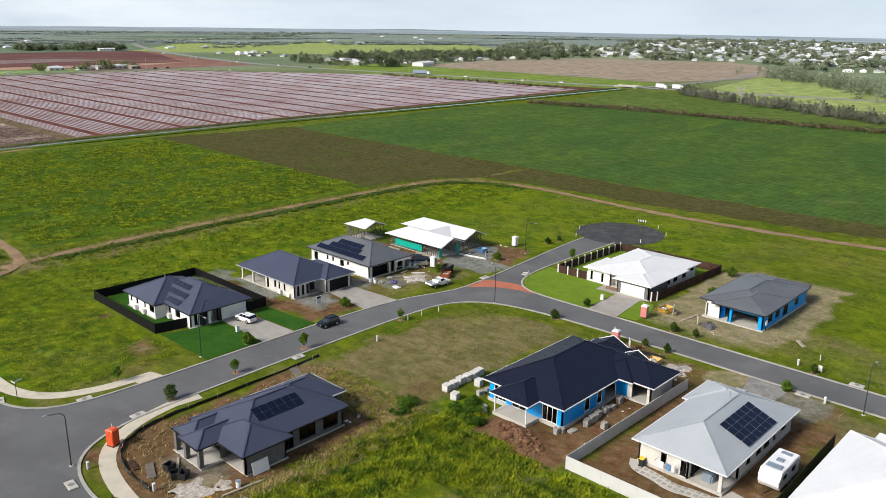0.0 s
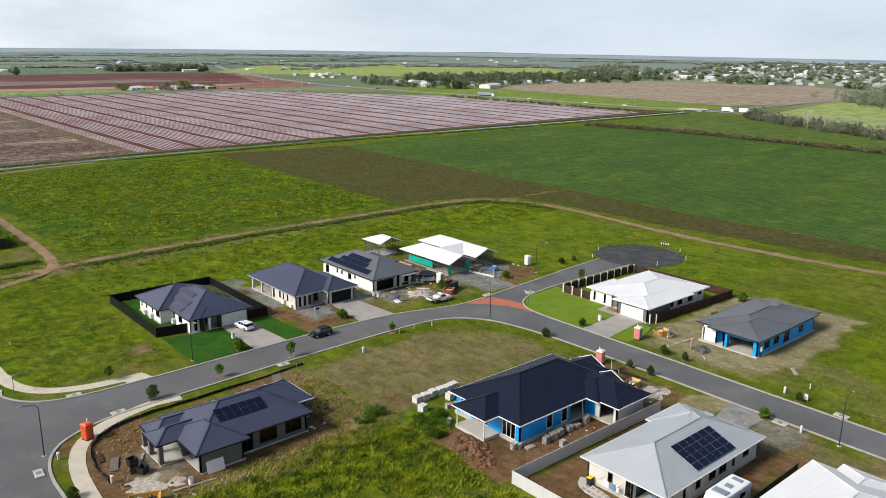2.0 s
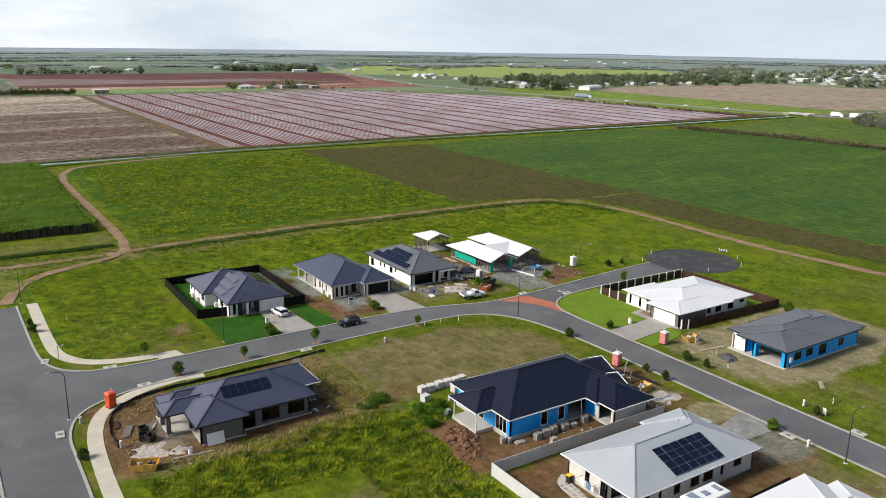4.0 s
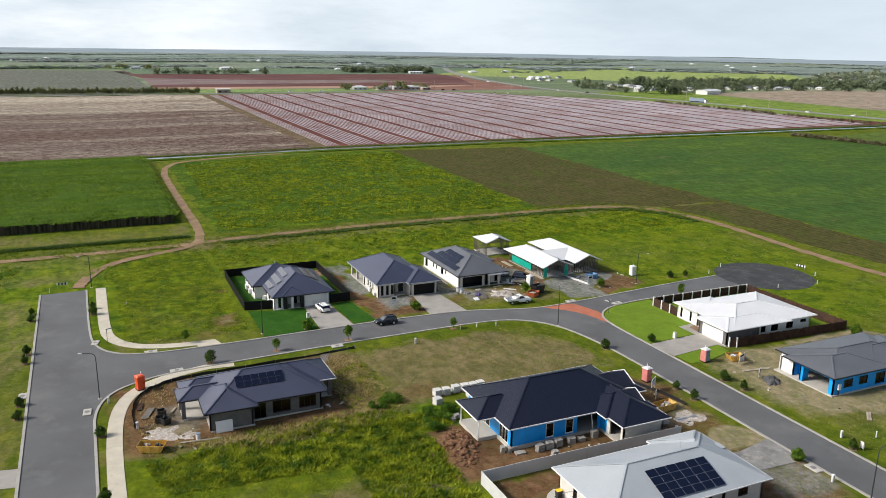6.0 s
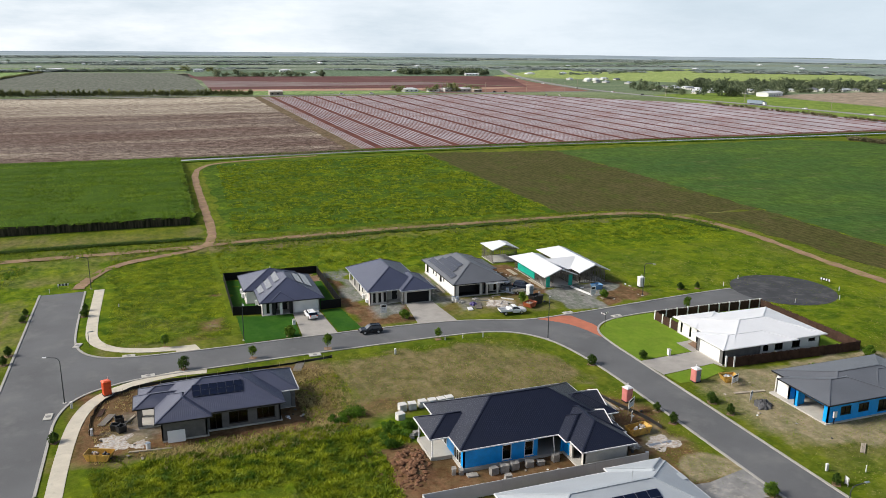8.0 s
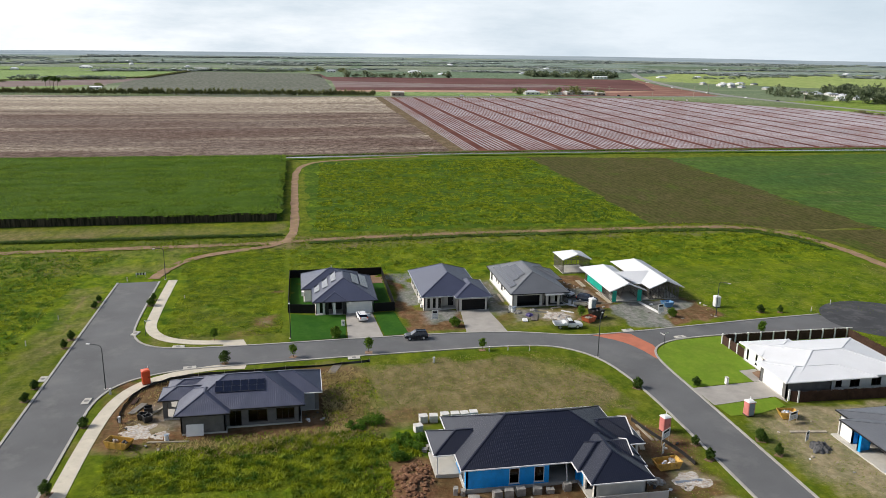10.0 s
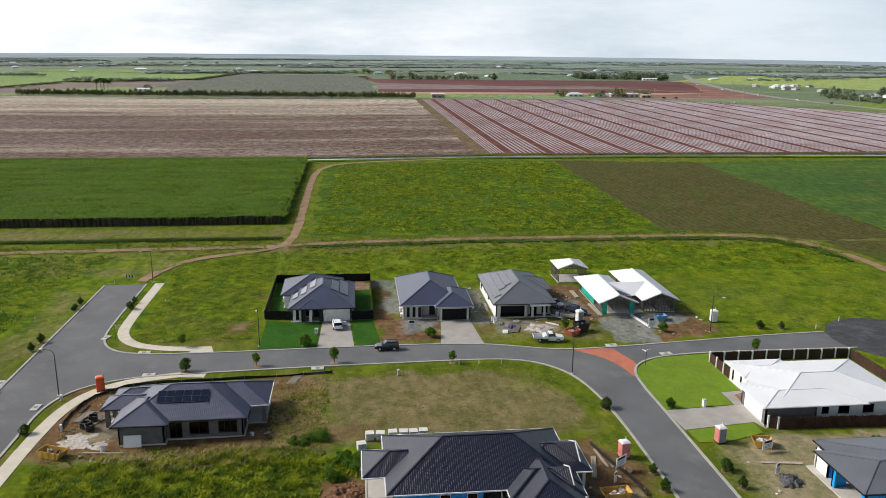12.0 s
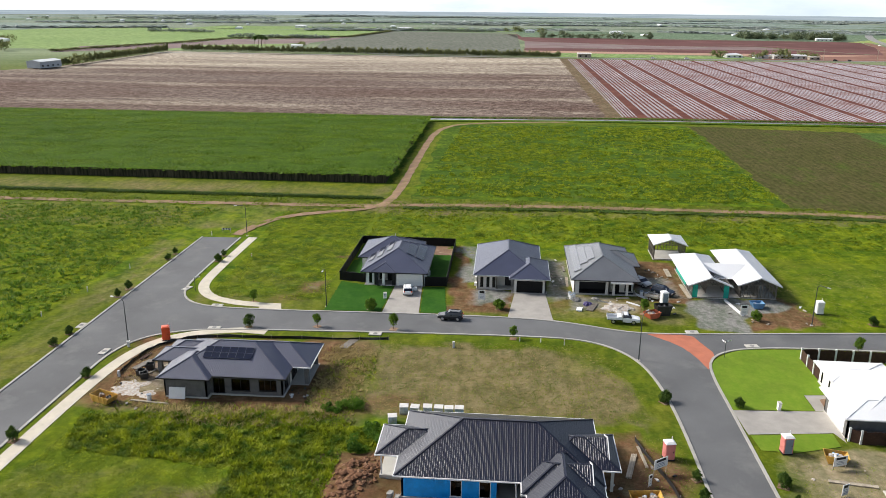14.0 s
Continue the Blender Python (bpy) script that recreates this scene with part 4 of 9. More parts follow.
tagged(part("ditch_hedge", ribbon([(-140, 56.5), (-17.5, 57)], 1.2, 0.22, -0.05, 0.5), HEDGE), "dark grassy ditch edge", "bank", kind="structure")
tagged(part("ditch_hedge", ribbon(chaikin([(-11, 47.0), (30, 46.4), (70, 46.2), (97, 45.8), (110, 42.5), (117.5, 33), (119, 20)]), 1.5, 0.25, -0.05, 0.55), HEDGE), "dark grassy ditch edge", "bank", kind="structure")

# rows of mulch film: blocks of ten, a wheel track between the blocks
mulch = thing("mulch_field", 70, 216, 0.85, "long rows of silver plastic mulch film on red soil", "crop rows")
for b in range(20):
    for r in range(5 if b == 0 else 7):
        x = 65.4 + r * 1.5 if b == 0 else 76.9 + (b - 1) * 19.75 + r * 2.36
        top = 586 if x < 300 else 586 - (x - 300) * 1.25
        if x < 440 and top > 230:
            bm = bmesh.new()
            w_ = 0.72 if b == 0 else 1.12
            prism(bm, [(x, 0.86), (x + 0.12, 1.02), (x + w_ - 0.12, 1.02), (x + w_, 0.86)], "y", 216, top)
            part("mulch_row", bm, PLASTIC_MULCH, mulch)


# ---- houses: walls, openings, roofs ----
def place(p, d, s, off, z):
    """A point s metres along a wall from p in direction d, off metres to its right (outside)."""
    return (p[0] + d[0] * s + d[1] * off, p[1] + d[1] * s - d[0] * off, z)


def slab(bm, p, d, s0, s1, o0, o1, z0, z1):
    c = [place(p, d, s, o, 0) for s, o in ((s0, o0), (s1, o0), (s1, o1), (s0, o1))]
    return prism(bm, [(x, y) for x, y, _ in c], "z", z0, z1)


def panelled(bm, p, d, s0, s1, z0, z1, o0, o1, holes):
    """One solid sheet standing along a line, with rectangular holes through it."""
    ss = sorted({s0, s1, *(v for h in holes for v in h[:2])})
    zs = sorted({z0, z1, *(v for h in holes for v in h[2:])})
    solid = [[not any(h[0] - 1e-6 <= (a + b) / 2 <= h[1] and h[2] - 1e-6 <= (u + v) / 2 <= h[3] for h in holes) for u, v in zip(zs, zs[1:])] for a, b in zip(ss, ss[1:])]
    made = {}

    def vert(i, j, o):
        if (i, j, o) not in made:
            made[i, j, o] = bm.verts.new(place(p, d, ss[i], o, zs[j]))
        return made[i, j, o]

    def full(i, j):
        return 0 <= i < len(solid) and 0 <= j < len(solid[0]) and solid[i][j]

    for i in range(len(solid)):
        for j in range(len(solid[0])):
            if solid[i][j]:
                for o in (o0, o1):
                    bm.faces.new([vert(a, b, o) for a, b in ((i, j), (i + 1, j), (i + 1, j + 1), (i, j + 1))])
                for di, dj, e0, e1 in ((-1, 0, (i, j), (i, j + 1)), (1, 0, (i + 1, j), (i + 1, j + 1)), (0, -1, (i, j), (i + 1, j)), (0, 1, (i, j + 1), (i + 1, j + 1))):
                    if not full(i + di, j + dj):
                        bm.faces.new([vert(*e0, o0), vert(*e1, o0), vert(*e1, o1), vert(*e0, o1)])
    return bm


def window(parent, p, d, s0, s1, z0, z1, trim, bars=1, name="window"):
    """A window in a wall's opening: frame with mullions, panes, sill."""
    t = 0.07
    cuts = [(s0 + (s1 - s0) * i / (bars + 1) + (t if i == 0 else 0.03), s0 + (s1 - s0) * (i + 1) / (bars + 1) - (t if i == bars else 0.03), z0 + t, z1 - t) for i in range(bars + 1)]
    w = part(name, panelled(bmesh.new(), p, d, s0, s1, z0, z1, -0.09, 0.025, cuts), trim, parent)
    for a, b, lo, hi in cuts:
        pane = part("pane", slab(bmesh.new(), p, d, a, b, -0.05, -0.038, lo, hi), GLASS, w)
        pane.visible_shadow = False
    if z0 > 0.5 and name == "window":
        part("sill", slab(bmesh.new(), p, d, s0 - 0.06, s1 + 0.06, 0.027, 0.09, z0 - 0.06, z0), trim, w)
    return w


def garage_door(parent, p, d, s0, s1, z0, z1, material):
    n, prof = 5, []
    for i in range(n):
        a, b = z0 + (z1 - z0) * i / n, z0 + (z1 - z0) * (i + 1) / n
        prof += [(-0.05, a + 0.02), (-0.05, b - 0.02)] + ([(-0.075, b - 0.015), (-0.075, b + 0.015)] if i < n - 1 else [])
    ring = [(-0.1, z0)] + prof + [(-0.1, z1)]
    bm = bmesh.new()
    ends = [[bm.verts.new(place(p, d, s, o, zz)) for o, zz in ring] for s in (s0, s1)]
    for i in range(len(ring)):
        bm.faces.new((ends[0][i], ends[0][(i + 1) % len(ring)], ends[1][(i + 1) % len(ring)], ends[1][i]))
    for end in ends:
        bm.faces.new(end)
    return part("garage_door", bm, material, parent)


def wall(parent, p0, p1, z0, z1, material, openings=(), thick=0.2, trim=None):
    """A wall from p0 to p1, its outside to the right of that way; openings: (start, end, sill, head, kind)."""
    d = Vector((p1[0] - p0[0], p1[1] - p0[1]))
    length = d.length
    d = (d.x / length, d.y / length)
    bm = panelled(bmesh.new(), p0, d, 0, length, z0, z1, -thick, 0, [(max(s0, 0), min(s1, length), z0 + a, z0 + min(b, z1 - z0)) for s0, s1, a, b, kind in openings])
    ob = part("wall", bm, material, parent)
    for s0, s1, a, b, kind in openings:
        if kind == "garage_white":
            garage_door(parent, p0, d, s0, s1, z0 + a, z0 + b, WHITE_WALL)
        elif kind == "garage_dark":
            garage_door(parent, p0, d, s0, s1, z0 + a, z0 + b, BLACK_FENCE)
        elif kind == "door":
            dr = part("door", slab(bmesh.new(), p0, d, s0, s1, -0.12, -0.07, z0 + a, z0 + b), DARK_TRIM, parent)
            part("door_handle", slab(bmesh.new(), p0, d, s1 - 0.16, s1 - 0.12, -0.07, -0.02, z0 + 0.9, z0 + 1.15), ALU, dr)
        elif kind.startswith("win"):
            window(parent, p0, d, s0, s1, z0 + a, z0 + b, trim or DARK_TRIM, int(kind[3:] or 0))
        elif kind.startswith("slide"):
            window(parent, p0, d, s0, s1, z0 + a, z0 + b, trim or DARK_TRIM, int(kind[5:] or 1), "glass_door")
    return ob


def clip_line(poly, e, s, axis_down, origin):
    """The stretch of a convex roof face along the fall line at distance s along e."""
    hits = []
    n = len(poly)
    for i in range(n):
        a, b = poly[i], poly[(i + 1) % n]
        sa, sb = (a - origin).dot(e) - s, (b - origin).dot(e) - s
        if sa * sb < 0:
            hits.append(a + (b - a) * (sa / (sa - sb)))
    return hits if len(hits) == 2 else None


def rib_mesh(bm, poly, spacing, w=0.08, h=0.022):
    """Raised flat-topped ribs down the fall of one roof face."""
    nrm = (poly[1] - poly[0]).cross(poly[2] - poly[0]).normalized()
    if nrm.z < 0:
        nrm = -nrm
    e = Vector((0, 0, 1)).cross(nrm).normalized()
    ss = [(p - poly[0]).dot(e) for p in poly]
    s = min(ss) + spacing / 2
    while s < max(ss):
        hit = clip_line(poly, e, s, None, poly[0])
        if hit:
            a, b = hit
            section = ((-w / 2, 0.003), (-w * 0.2, h), (w * 0.2, h), (w / 2, 0.003))
            va, vb = ([bm.verts.new(q + e * u + nrm * k) for u, k in section] for q in (a, b))
            for i in range(3):
                bm.faces.new((va[i], va[i + 1], vb[i + 1], vb[i]))
        s += spacing


def roof(parent, x0, x1, y0, y1, z, pitch, material, trim, ribs=0.25, gables="", name="roof", cap=None):
    """A hipped roof over a rectangle of eaves (gables: ends, of N S E W, that run up straight)."""
    t, f = math.tan(radians(pitch)), 0.2
    cap = cap or material
    w, d = x1 - x0, y1 - y0
    if w <= d:
        half = w / 2
        a, b = (y0 if "S" in gables else y0 + half), (y1 if "N" in gables else y1 - half)
        ra, rb = Vector((x0 + half, a, z + f + half * t)), Vector((x0 + half, b, z + f + half * t))
    else:
        half = d / 2
        a, b = (x0 if "W" in gables else x0 + half), (x1 if "E" in gables else x1 - half)
        ra, rb = Vector((a, y0 + half, z + f + half * t)), Vector((b, y0 + half, z + f + half * t))
    c = [Vector(p) for p in ((x0, y0, z + f), (x1, y0, z + f), (x1, y1, z + f), (x0, y1, z + f))]
    planes = [[c[0], c[1], ra], [c[1], c[2], rb, ra], [c[2], c[3], rb], [c[3], c[0], ra, rb]] if w <= d else [[c[0], c[1], rb, ra], [c[1], c[2], rb], [c[2], c[3], ra, rb], [c[3], c[0], ra]]
    bm = bmesh.new()
    for poly in planes:
        bm.faces.new([bm.verts.new(p) for p in poly])
    low = [Vector((p.x, p.y, z)) for p in c]
    for i in range(4):
        bm.faces.new([bm.verts.new(p) for p in (low[i], low[(i + 1) % 4], c[(i + 1) % 4], c[i])])
    bm.faces.new([bm.verts.new(p) for p in low])
    bmesh.ops.remove_doubles(bm, verts=bm.verts[:], dist=0.001)
    r = part(name, bm, material, parent)
    if ribs:
        bm = bmesh.new()
        for poly in planes:
            if abs((poly[1] - poly[0]).cross(poly[2] - poly[0]).normalized().z) > 0.2:
                rib_mesh(bm, poly, 0.25 if ribs < 0.3 else 0.32, 0.07 if ribs < 0.3 else 0.08, 0.013 if ribs < 0.3 else 0.008)
        tagged(part("roof_ribs", bm, material, r), kind="stuff")
    up = Vector((0, 0, 0.03))
    if (rb - ra).length > 0.05:
        part("ridge_cap", bar(bmesh.new(), ra + up, rb + up, 0.26, 0.07), cap, r)
    for p, q in ((c[0], ra), (c[1], ra if w <= d else rb), (c[2], rb), (c[3], rb if w <= d else ra)):
        part("hip_cap", bar(bmesh.new(), p + up, q + up, 0.2, 0.07), cap, r)
    for i in range(4):
        a, b = c[i], c[(i + 1) % 4]
        out = Vector((b.y - a.y, a.x - b.x, 0)).normalized() * 0.06
        ext = (b - a).normalized() * 0.12
        part("gutter", bar(bmesh.new(), a + out - ext - Vector((0, 0, 0.09)), b + out - Vector((0, 0, 0.09)), 0.11, 0.13), trim, r)
    return r


PANEL_RIM = surface("dull_panel_rim", (0.16, 0.165, 0.18), 0.45, 0.05, 2, 9, 0.02, 0.7)


def solar(parent, corner, along, down, cols, rows, pw=1.02, ph=1.68, gap=0.03, rim=None):
    """Solar panels on a roof face: corner is the top start; along and down are directions on the face."""
    along, down = Vector(along).normalized(), Vector(down).normalized()
    nrm = along.cross(down).normalized()
    if nrm.z < 0:
        nrm = -nrm
    for i in range(cols):
        for j in range(rows):
            o = Vector(corner) + along * i * (pw + gap) + down * j * (ph + gap) + nrm * 0.1
            def quad(bm, m, h0, h1):
                q = [o + along * a + down * b for a, b in ((m, m), (pw - m, m), (pw - m, ph - m), (m, ph - m))]
                lo, hi = [bm.verts.new(v + nrm * h0) for v in q], [bm.verts.new(v + nrm * h1) for v in q]
                for k in range(4):
                    bm.faces.new((lo[k], lo[(k + 1) % 4], hi[(k + 1) % 4], hi[k]))
                bm.faces.new(hi)
                bm.faces.new(lo[::-1])
                return bm
            s = part("solar_panel", quad(bmesh.new(), 0, 0, 0.035), rim or PANEL_RIM, parent, "dark blue solar panel with a thin metal rim")
            part("cell_sheet", quad(bmesh.new(), 0.016, 0.036, 0.04), SOLAR, s)


def floor_slab(parent, x0, x1, y0, y1, z0, z1, material=None):
    return part("floor_slab", boxes((x0, x1, y0, y1, z0, z1)), material or CONCRETE, parent)


def columns(parent, pts, w, z0, z1, material):
    for x, y in pts:
        part("column", boxes((x - w / 2, x + w / 2, y - w / 2, y + w / 2, z0, z1)), material, parent)


# fenced white house with solar panels on two faces
z = ground(-6) + 0.12
h = thing("house", -6, 0, z, "white rendered house with a dark blue-grey metal hip roof", "house")
e = z + 2.5
floor_slab(h, -10.9, 0.2, -9.9, 5.6, z - 0.3, z)
floor_slab(h, -13.0, -10.9, -1.5, 8.8, z - 0.3, z)
floor_slab(h, -10.9, -2.0, 5.6, 8.8, z - 0.3, z)
wall(h, (-10.8, -9.5), (-8.9, -9.5), z, e, WHITE_WALL, [(0.75, 1.3, 0.3, 2.2, "win")])
wall(h, (-8.9, -9.5), (-8.9, -7.2), z, e, WHITE_WALL)
wall(h, (-8.9, -7.2), (-5.2, -7.2), z, e, WHITE_WALL, [(0.5, 1.2, 0.2, 2.1, "win"), (1.9, 3.1, 0, 2.1, "door")])
wall(h, (-5.2, -7.2), (-5.2, -9.8), z, e, WHITE_WALL)
wall(h, (-5.2, -9.8), (0.1, -9.8), z, e, WHITE_WALL, [(0.25, 5.05, 0, 2.2, "garage_white")])
wall(h, (0.1, -9.8), (0.1, 5.5), z, e, WHITE_WALL, [(7, 8.4, 0.9, 2.1, "win1"), (10.5, 12.7, 0, 2.1, "slide1")])
wall(h, (0.1, 5.5), (-2.1, 5.5), z, e, WHITE_WALL)
wall(h, (-2.1, 5.5), (-2.1, 8.7), z, e, WHITE_WALL)
wall(h, (-2.1, 8.7), (-12.8, 8.7), z, e, WHITE_WALL, [(2, 3.6, 0.9, 2.1, "win1"), (6, 7.6, 0.9, 2.1, "win1")])
wall(h, (-12.8, 8.7), (-12.8, -1.4), z, e, WHITE_WALL, [(1.0, 1.5, 1.2, 2.1, "win"), (3.2, 3.8, 1.2, 2.1, "win"), (6.1, 6.6, 1.2, 2.1, "win"), (8.0, 9.6, 1.0, 2.1, "win1")])
wall(h, (-12.8, -1.4), (-10.8, -1.4), z, e, WHITE_WALL)
wall(h, (-10.8, -1.4), (-10.8, -9.5), z, e, WHITE_WALL, [(1.0, 1.6, 1.0, 2.1, "win"), (3.2, 4.8, 0.9, 2.1, "win1")])
for x in (-8.7, -5.45):
    part("column", boxes((x - 0.3, x + 0.3, -10.0, -9.4, z, e)), DARK_TRIM, h, "dark clad porch column")
part("column", boxes((-7.6, -7.1, -9.9, -9.5, z, e)), WHITE_WALL, h, "white porch column")
roof(h, -11.4, 0.8, -10.55, 6.15, e, 25, DARK_METAL, DARK_TRIM, 0.38)
roof(h, -13.4, -1.5, -2.0, 9.3, e - 0.02, 25, DARK_METAL, DARK_TRIM, 0.38, name="wing_roof")
roof(h, -9.6, -4.75, -10.7, -3.0, e + 0.03, 25, DARK_METAL, DARK_TRIM, 0.38, name="porch_roof")
cs, sn = math.cos(radians(25)), math.sin(radians(25))
for x, y, n_ in ((-6.6, 2.1, 4), (-8.25, 0.5, 4), (-9.85, -1.3, 3)):
    solar(h, (x, y, e + 0.2 + (x + 11.4) * math.tan(radians(25))), (0, -1, 0), (-cs, 0, -sn), n_, 1, 1.43, 1.16)
for x, y, n_, deep in ((-3.65, 0.9, 6, 1.5), (-2.0, 2.9, 8, 1.62)):
    solar(h, (x, y, e + 0.2 + (0.8 - x) * math.tan(radians(25))), (0, -1, 0), (cs, 0, -sn), n_, 1, 0.99, deep)
for x, y, s in ((-13.4, 5.0, 0.9), (-13.4, 2.0, 0.9), (-11.4, -3.2, 0.7), (0.15, -4.4, 0.9)):
    part("air_conditioner", soft_box(x, x + 0.5, y, y + s, z, z + 0.9, 0.03), WHITE_TRIM, h, "white outdoor air conditioner unit")
part("vent_pipe", tube(bmesh.new(), (-7.2, 5.2, e + 1.6), (-7.2, 5.2, e + 2.9), 0.06, 0.06, 8), WHITE_TRIM, h, "white roof vent pipe")

# blue-grey house with a dark garage door and an open corner patio
z = ground(15) + 0.15
h = thing("house", 15, -2, z, "pale block house with a dark blue-grey metal hip roof", "house")
e = z + 2.55
floor_slab(h, 9.7, 20.9, -10.8, 6.9, z - 0.35, z)
floor_slab(h, 16.0, 22.3, -12.4, -10.8, z - 0.35, z)
wall(h, (9.8, -10.7), (13.4, -10.7), z, e, CREAM_WALL, [(0.6, 1.15, 0.3, 2.2, "win"), (1.7, 2.25, 0.3, 2.2, "win"), (2.75, 3.3, 0.3, 2.2, "win")])
wall(h, (13.4, -10.7), (13.4, -8.9), z, e, CREAM_WALL)
wall(h, (13.4, -8.9), (16.2, -8.9), z, e, CREAM_WALL, [(1.4, 2.5, 0, 2.15, "door")])
wall(h, (16.2, -8.9), (16.2, -12.2), z, e, CREAM_WALL)
wall(h, (16.2, -12.2), (22.1, -12.2), z, e, CREAM_WALL, [(0.7, 5.3, 0, 2.2, "garage_dark")])
wall(h, (22.1, -12.2), (22.1, -5.0), z, e, CREAM_WALL, [(3, 3.8, 1, 2.1, "win")])
wall(h, (22.1, -5.0), (20.8, -5.0), z, e, CREAM_WALL)
wall(h, (20.8, -5.0), (20.8, 6.8), z, e, CREAM_WALL, [(2, 3.6, 0.9, 2.1, "win1"), (7, 8.6, 0.9, 2.1, "win1")])
wall(h, (20.8, 6.8), (14.4, 6.8), z, e, CREAM_WALL, [(1.5, 3.5, 0.9, 2.1, "win1")])
wall(h, (14.4, 6.8), (14.4, -1.2), z, e, CREAM_WALL, [(1.5, 4.5, 0, 2.2, "slide2")])
wall(h, (14.4, -1.2), (9.8, -1.2), z, e, CREAM_WALL, [(1, 3.4, 0, 2.2, "slide1")])
wall(h, (9.8, -1.2), (9.8, -10.7), z, e, CREAM_WALL, [(0.8, 1.4, 0.3, 2.2, "win"), (3.2, 3.8, 0.9, 2.2, "win"), (4.6, 5.0, 0.9, 2.2, "win"), (6.2, 6.7, 0.9, 2.2, "win")])
columns(h, [(10.0, 6.6), (10.0, 2.9)], 0.36, z, e, CREAM_WALL)
roof(h, 9.2, 21.4, -11.3, 7.4, e, 26, DARK_METAL, PALE_METAL, 0.38)
roof(h, 15.6, 22.7, -12.8, -2.0, e + 0.02, 26, DARK_METAL, PALE_METAL, 0.38, name="garage_roof")
part("air_conditioner", soft_box(9.3, 9.75, -6.9, -6.0, z, z + 0.8, 0.03), WHITE_TRIM, h, "white outdoor air conditioner unit")
part("air_conditioner", soft_box(9.3, 9.75, -9.6, -8.9, z, z + 0.6, 0.03), WHITE_TRIM, h, "white outdoor air conditioner unit")

# unfinished grey-roofed house with stepped solar panels
z = ground(32) + 0.15
h = thing("house", 32, -3, z, "unfinished white house with a mid grey metal hip roof", "house")
e = z + 2.6
floor_slab(h, 26.9, 38.0, -12.3, 6.8, z - 0.4, z)
wall(h, (27.0, -12.1), (33.2, -12.1), z, e, CREAM_WALL, [(0.9, 5.5, 0, 2.2, "open")])
wall(h, (33.2, -12.1), (33.2, -10.9), z, e, CREAM_WALL)
wall(h, (33.2, -10.9), (37.7, -10.9), z, e, CREAM_WALL, [(0.6, 1.9, 0, 2.2, "open"), (2.8, 4.0, 0.3, 2.2, "win")])
wall(h, (37.7, -10.9), (37.7, 6.6), z, e, WHITE_WALL, [(3, 5, 0.9, 2.1, "win1"), (9, 10, 0.9, 2.1, "win")])
wall(h, (37.7, 6.6), (27.0, 6.6), z, e, WHITE_WALL, [(2, 4, 0.9, 2.1, "win1"), (7, 9, 0.9, 2.1, "win1")])
wall(h, (27.0, 6.6), (27.0, -12.1), z, e, WHITE_WALL, [(1.2, 2.4, 0.5, 2.1, "win"), (5.4, 5.9, 1.3, 2.1, "win"), (7.2, 7.7, 1.3, 2.1, "win"), (9.8, 10.9, 0.9, 2.1, "win1"), (12.0, 12.5, 1.5, 2.1, "win")])
# added near-black sheets give the garage opening its shade
part("shade_wall", boxes((27.25, 37.5, -9.9, -9.8, z, e - 0.05)), DARK_TRIM, h, "near-black wall added for shade inside the garage")
part("shade_floor", boxes((27.25, 37.5, -11.85, -9.9, z + 0.004, z + 0.02)), DARK_TRIM, h, "near-black floor sheet added for shade inside the garage")
columns(h, [(33.9, -12.4), (36.2, -12.4)], 0.4, z, e, CREAM_WALL)
roof(h, 26.4, 38.3, -12.9, 7.2, e, 24, GREY_METAL, DARK_TRIM, 0.38)
roof(h, 29.0, 39.5, -4.3, 3.6, e - 0.03, 24, GREY_METAL, DARK_TRIM, 0.38, name="wing_roof")
part("awning", prism(bmesh.new(), [(-13.6, e - 0.02), (-11.6, e + 0.1), (-11.6, e + 0.2), (-13.6, e + 0.08)], "x", 33.2, 37.0), GREY_METAL, h, "small skillion roof over the front porch")
part("fascia", boxes((33.15, 37.05, -13.66, -13.6, e - 0.14, e + 0.1)), WHITE_TRIM, h, "white porch fascia")
cs, sn = math.cos(radians(24)), math.sin(radians(24))
for x, y, n_ in ((28.38, 4.8, 14), (29.69, 2.2, 9), (31.0, 0.9, 7)):
    solar(h, (x, y, e + 0.2 + (x - 26.4) * math.tan(radians(24))), (0, -1, 0), (-cs, 0, -sn), n_, 1, 1.02, 1.4)

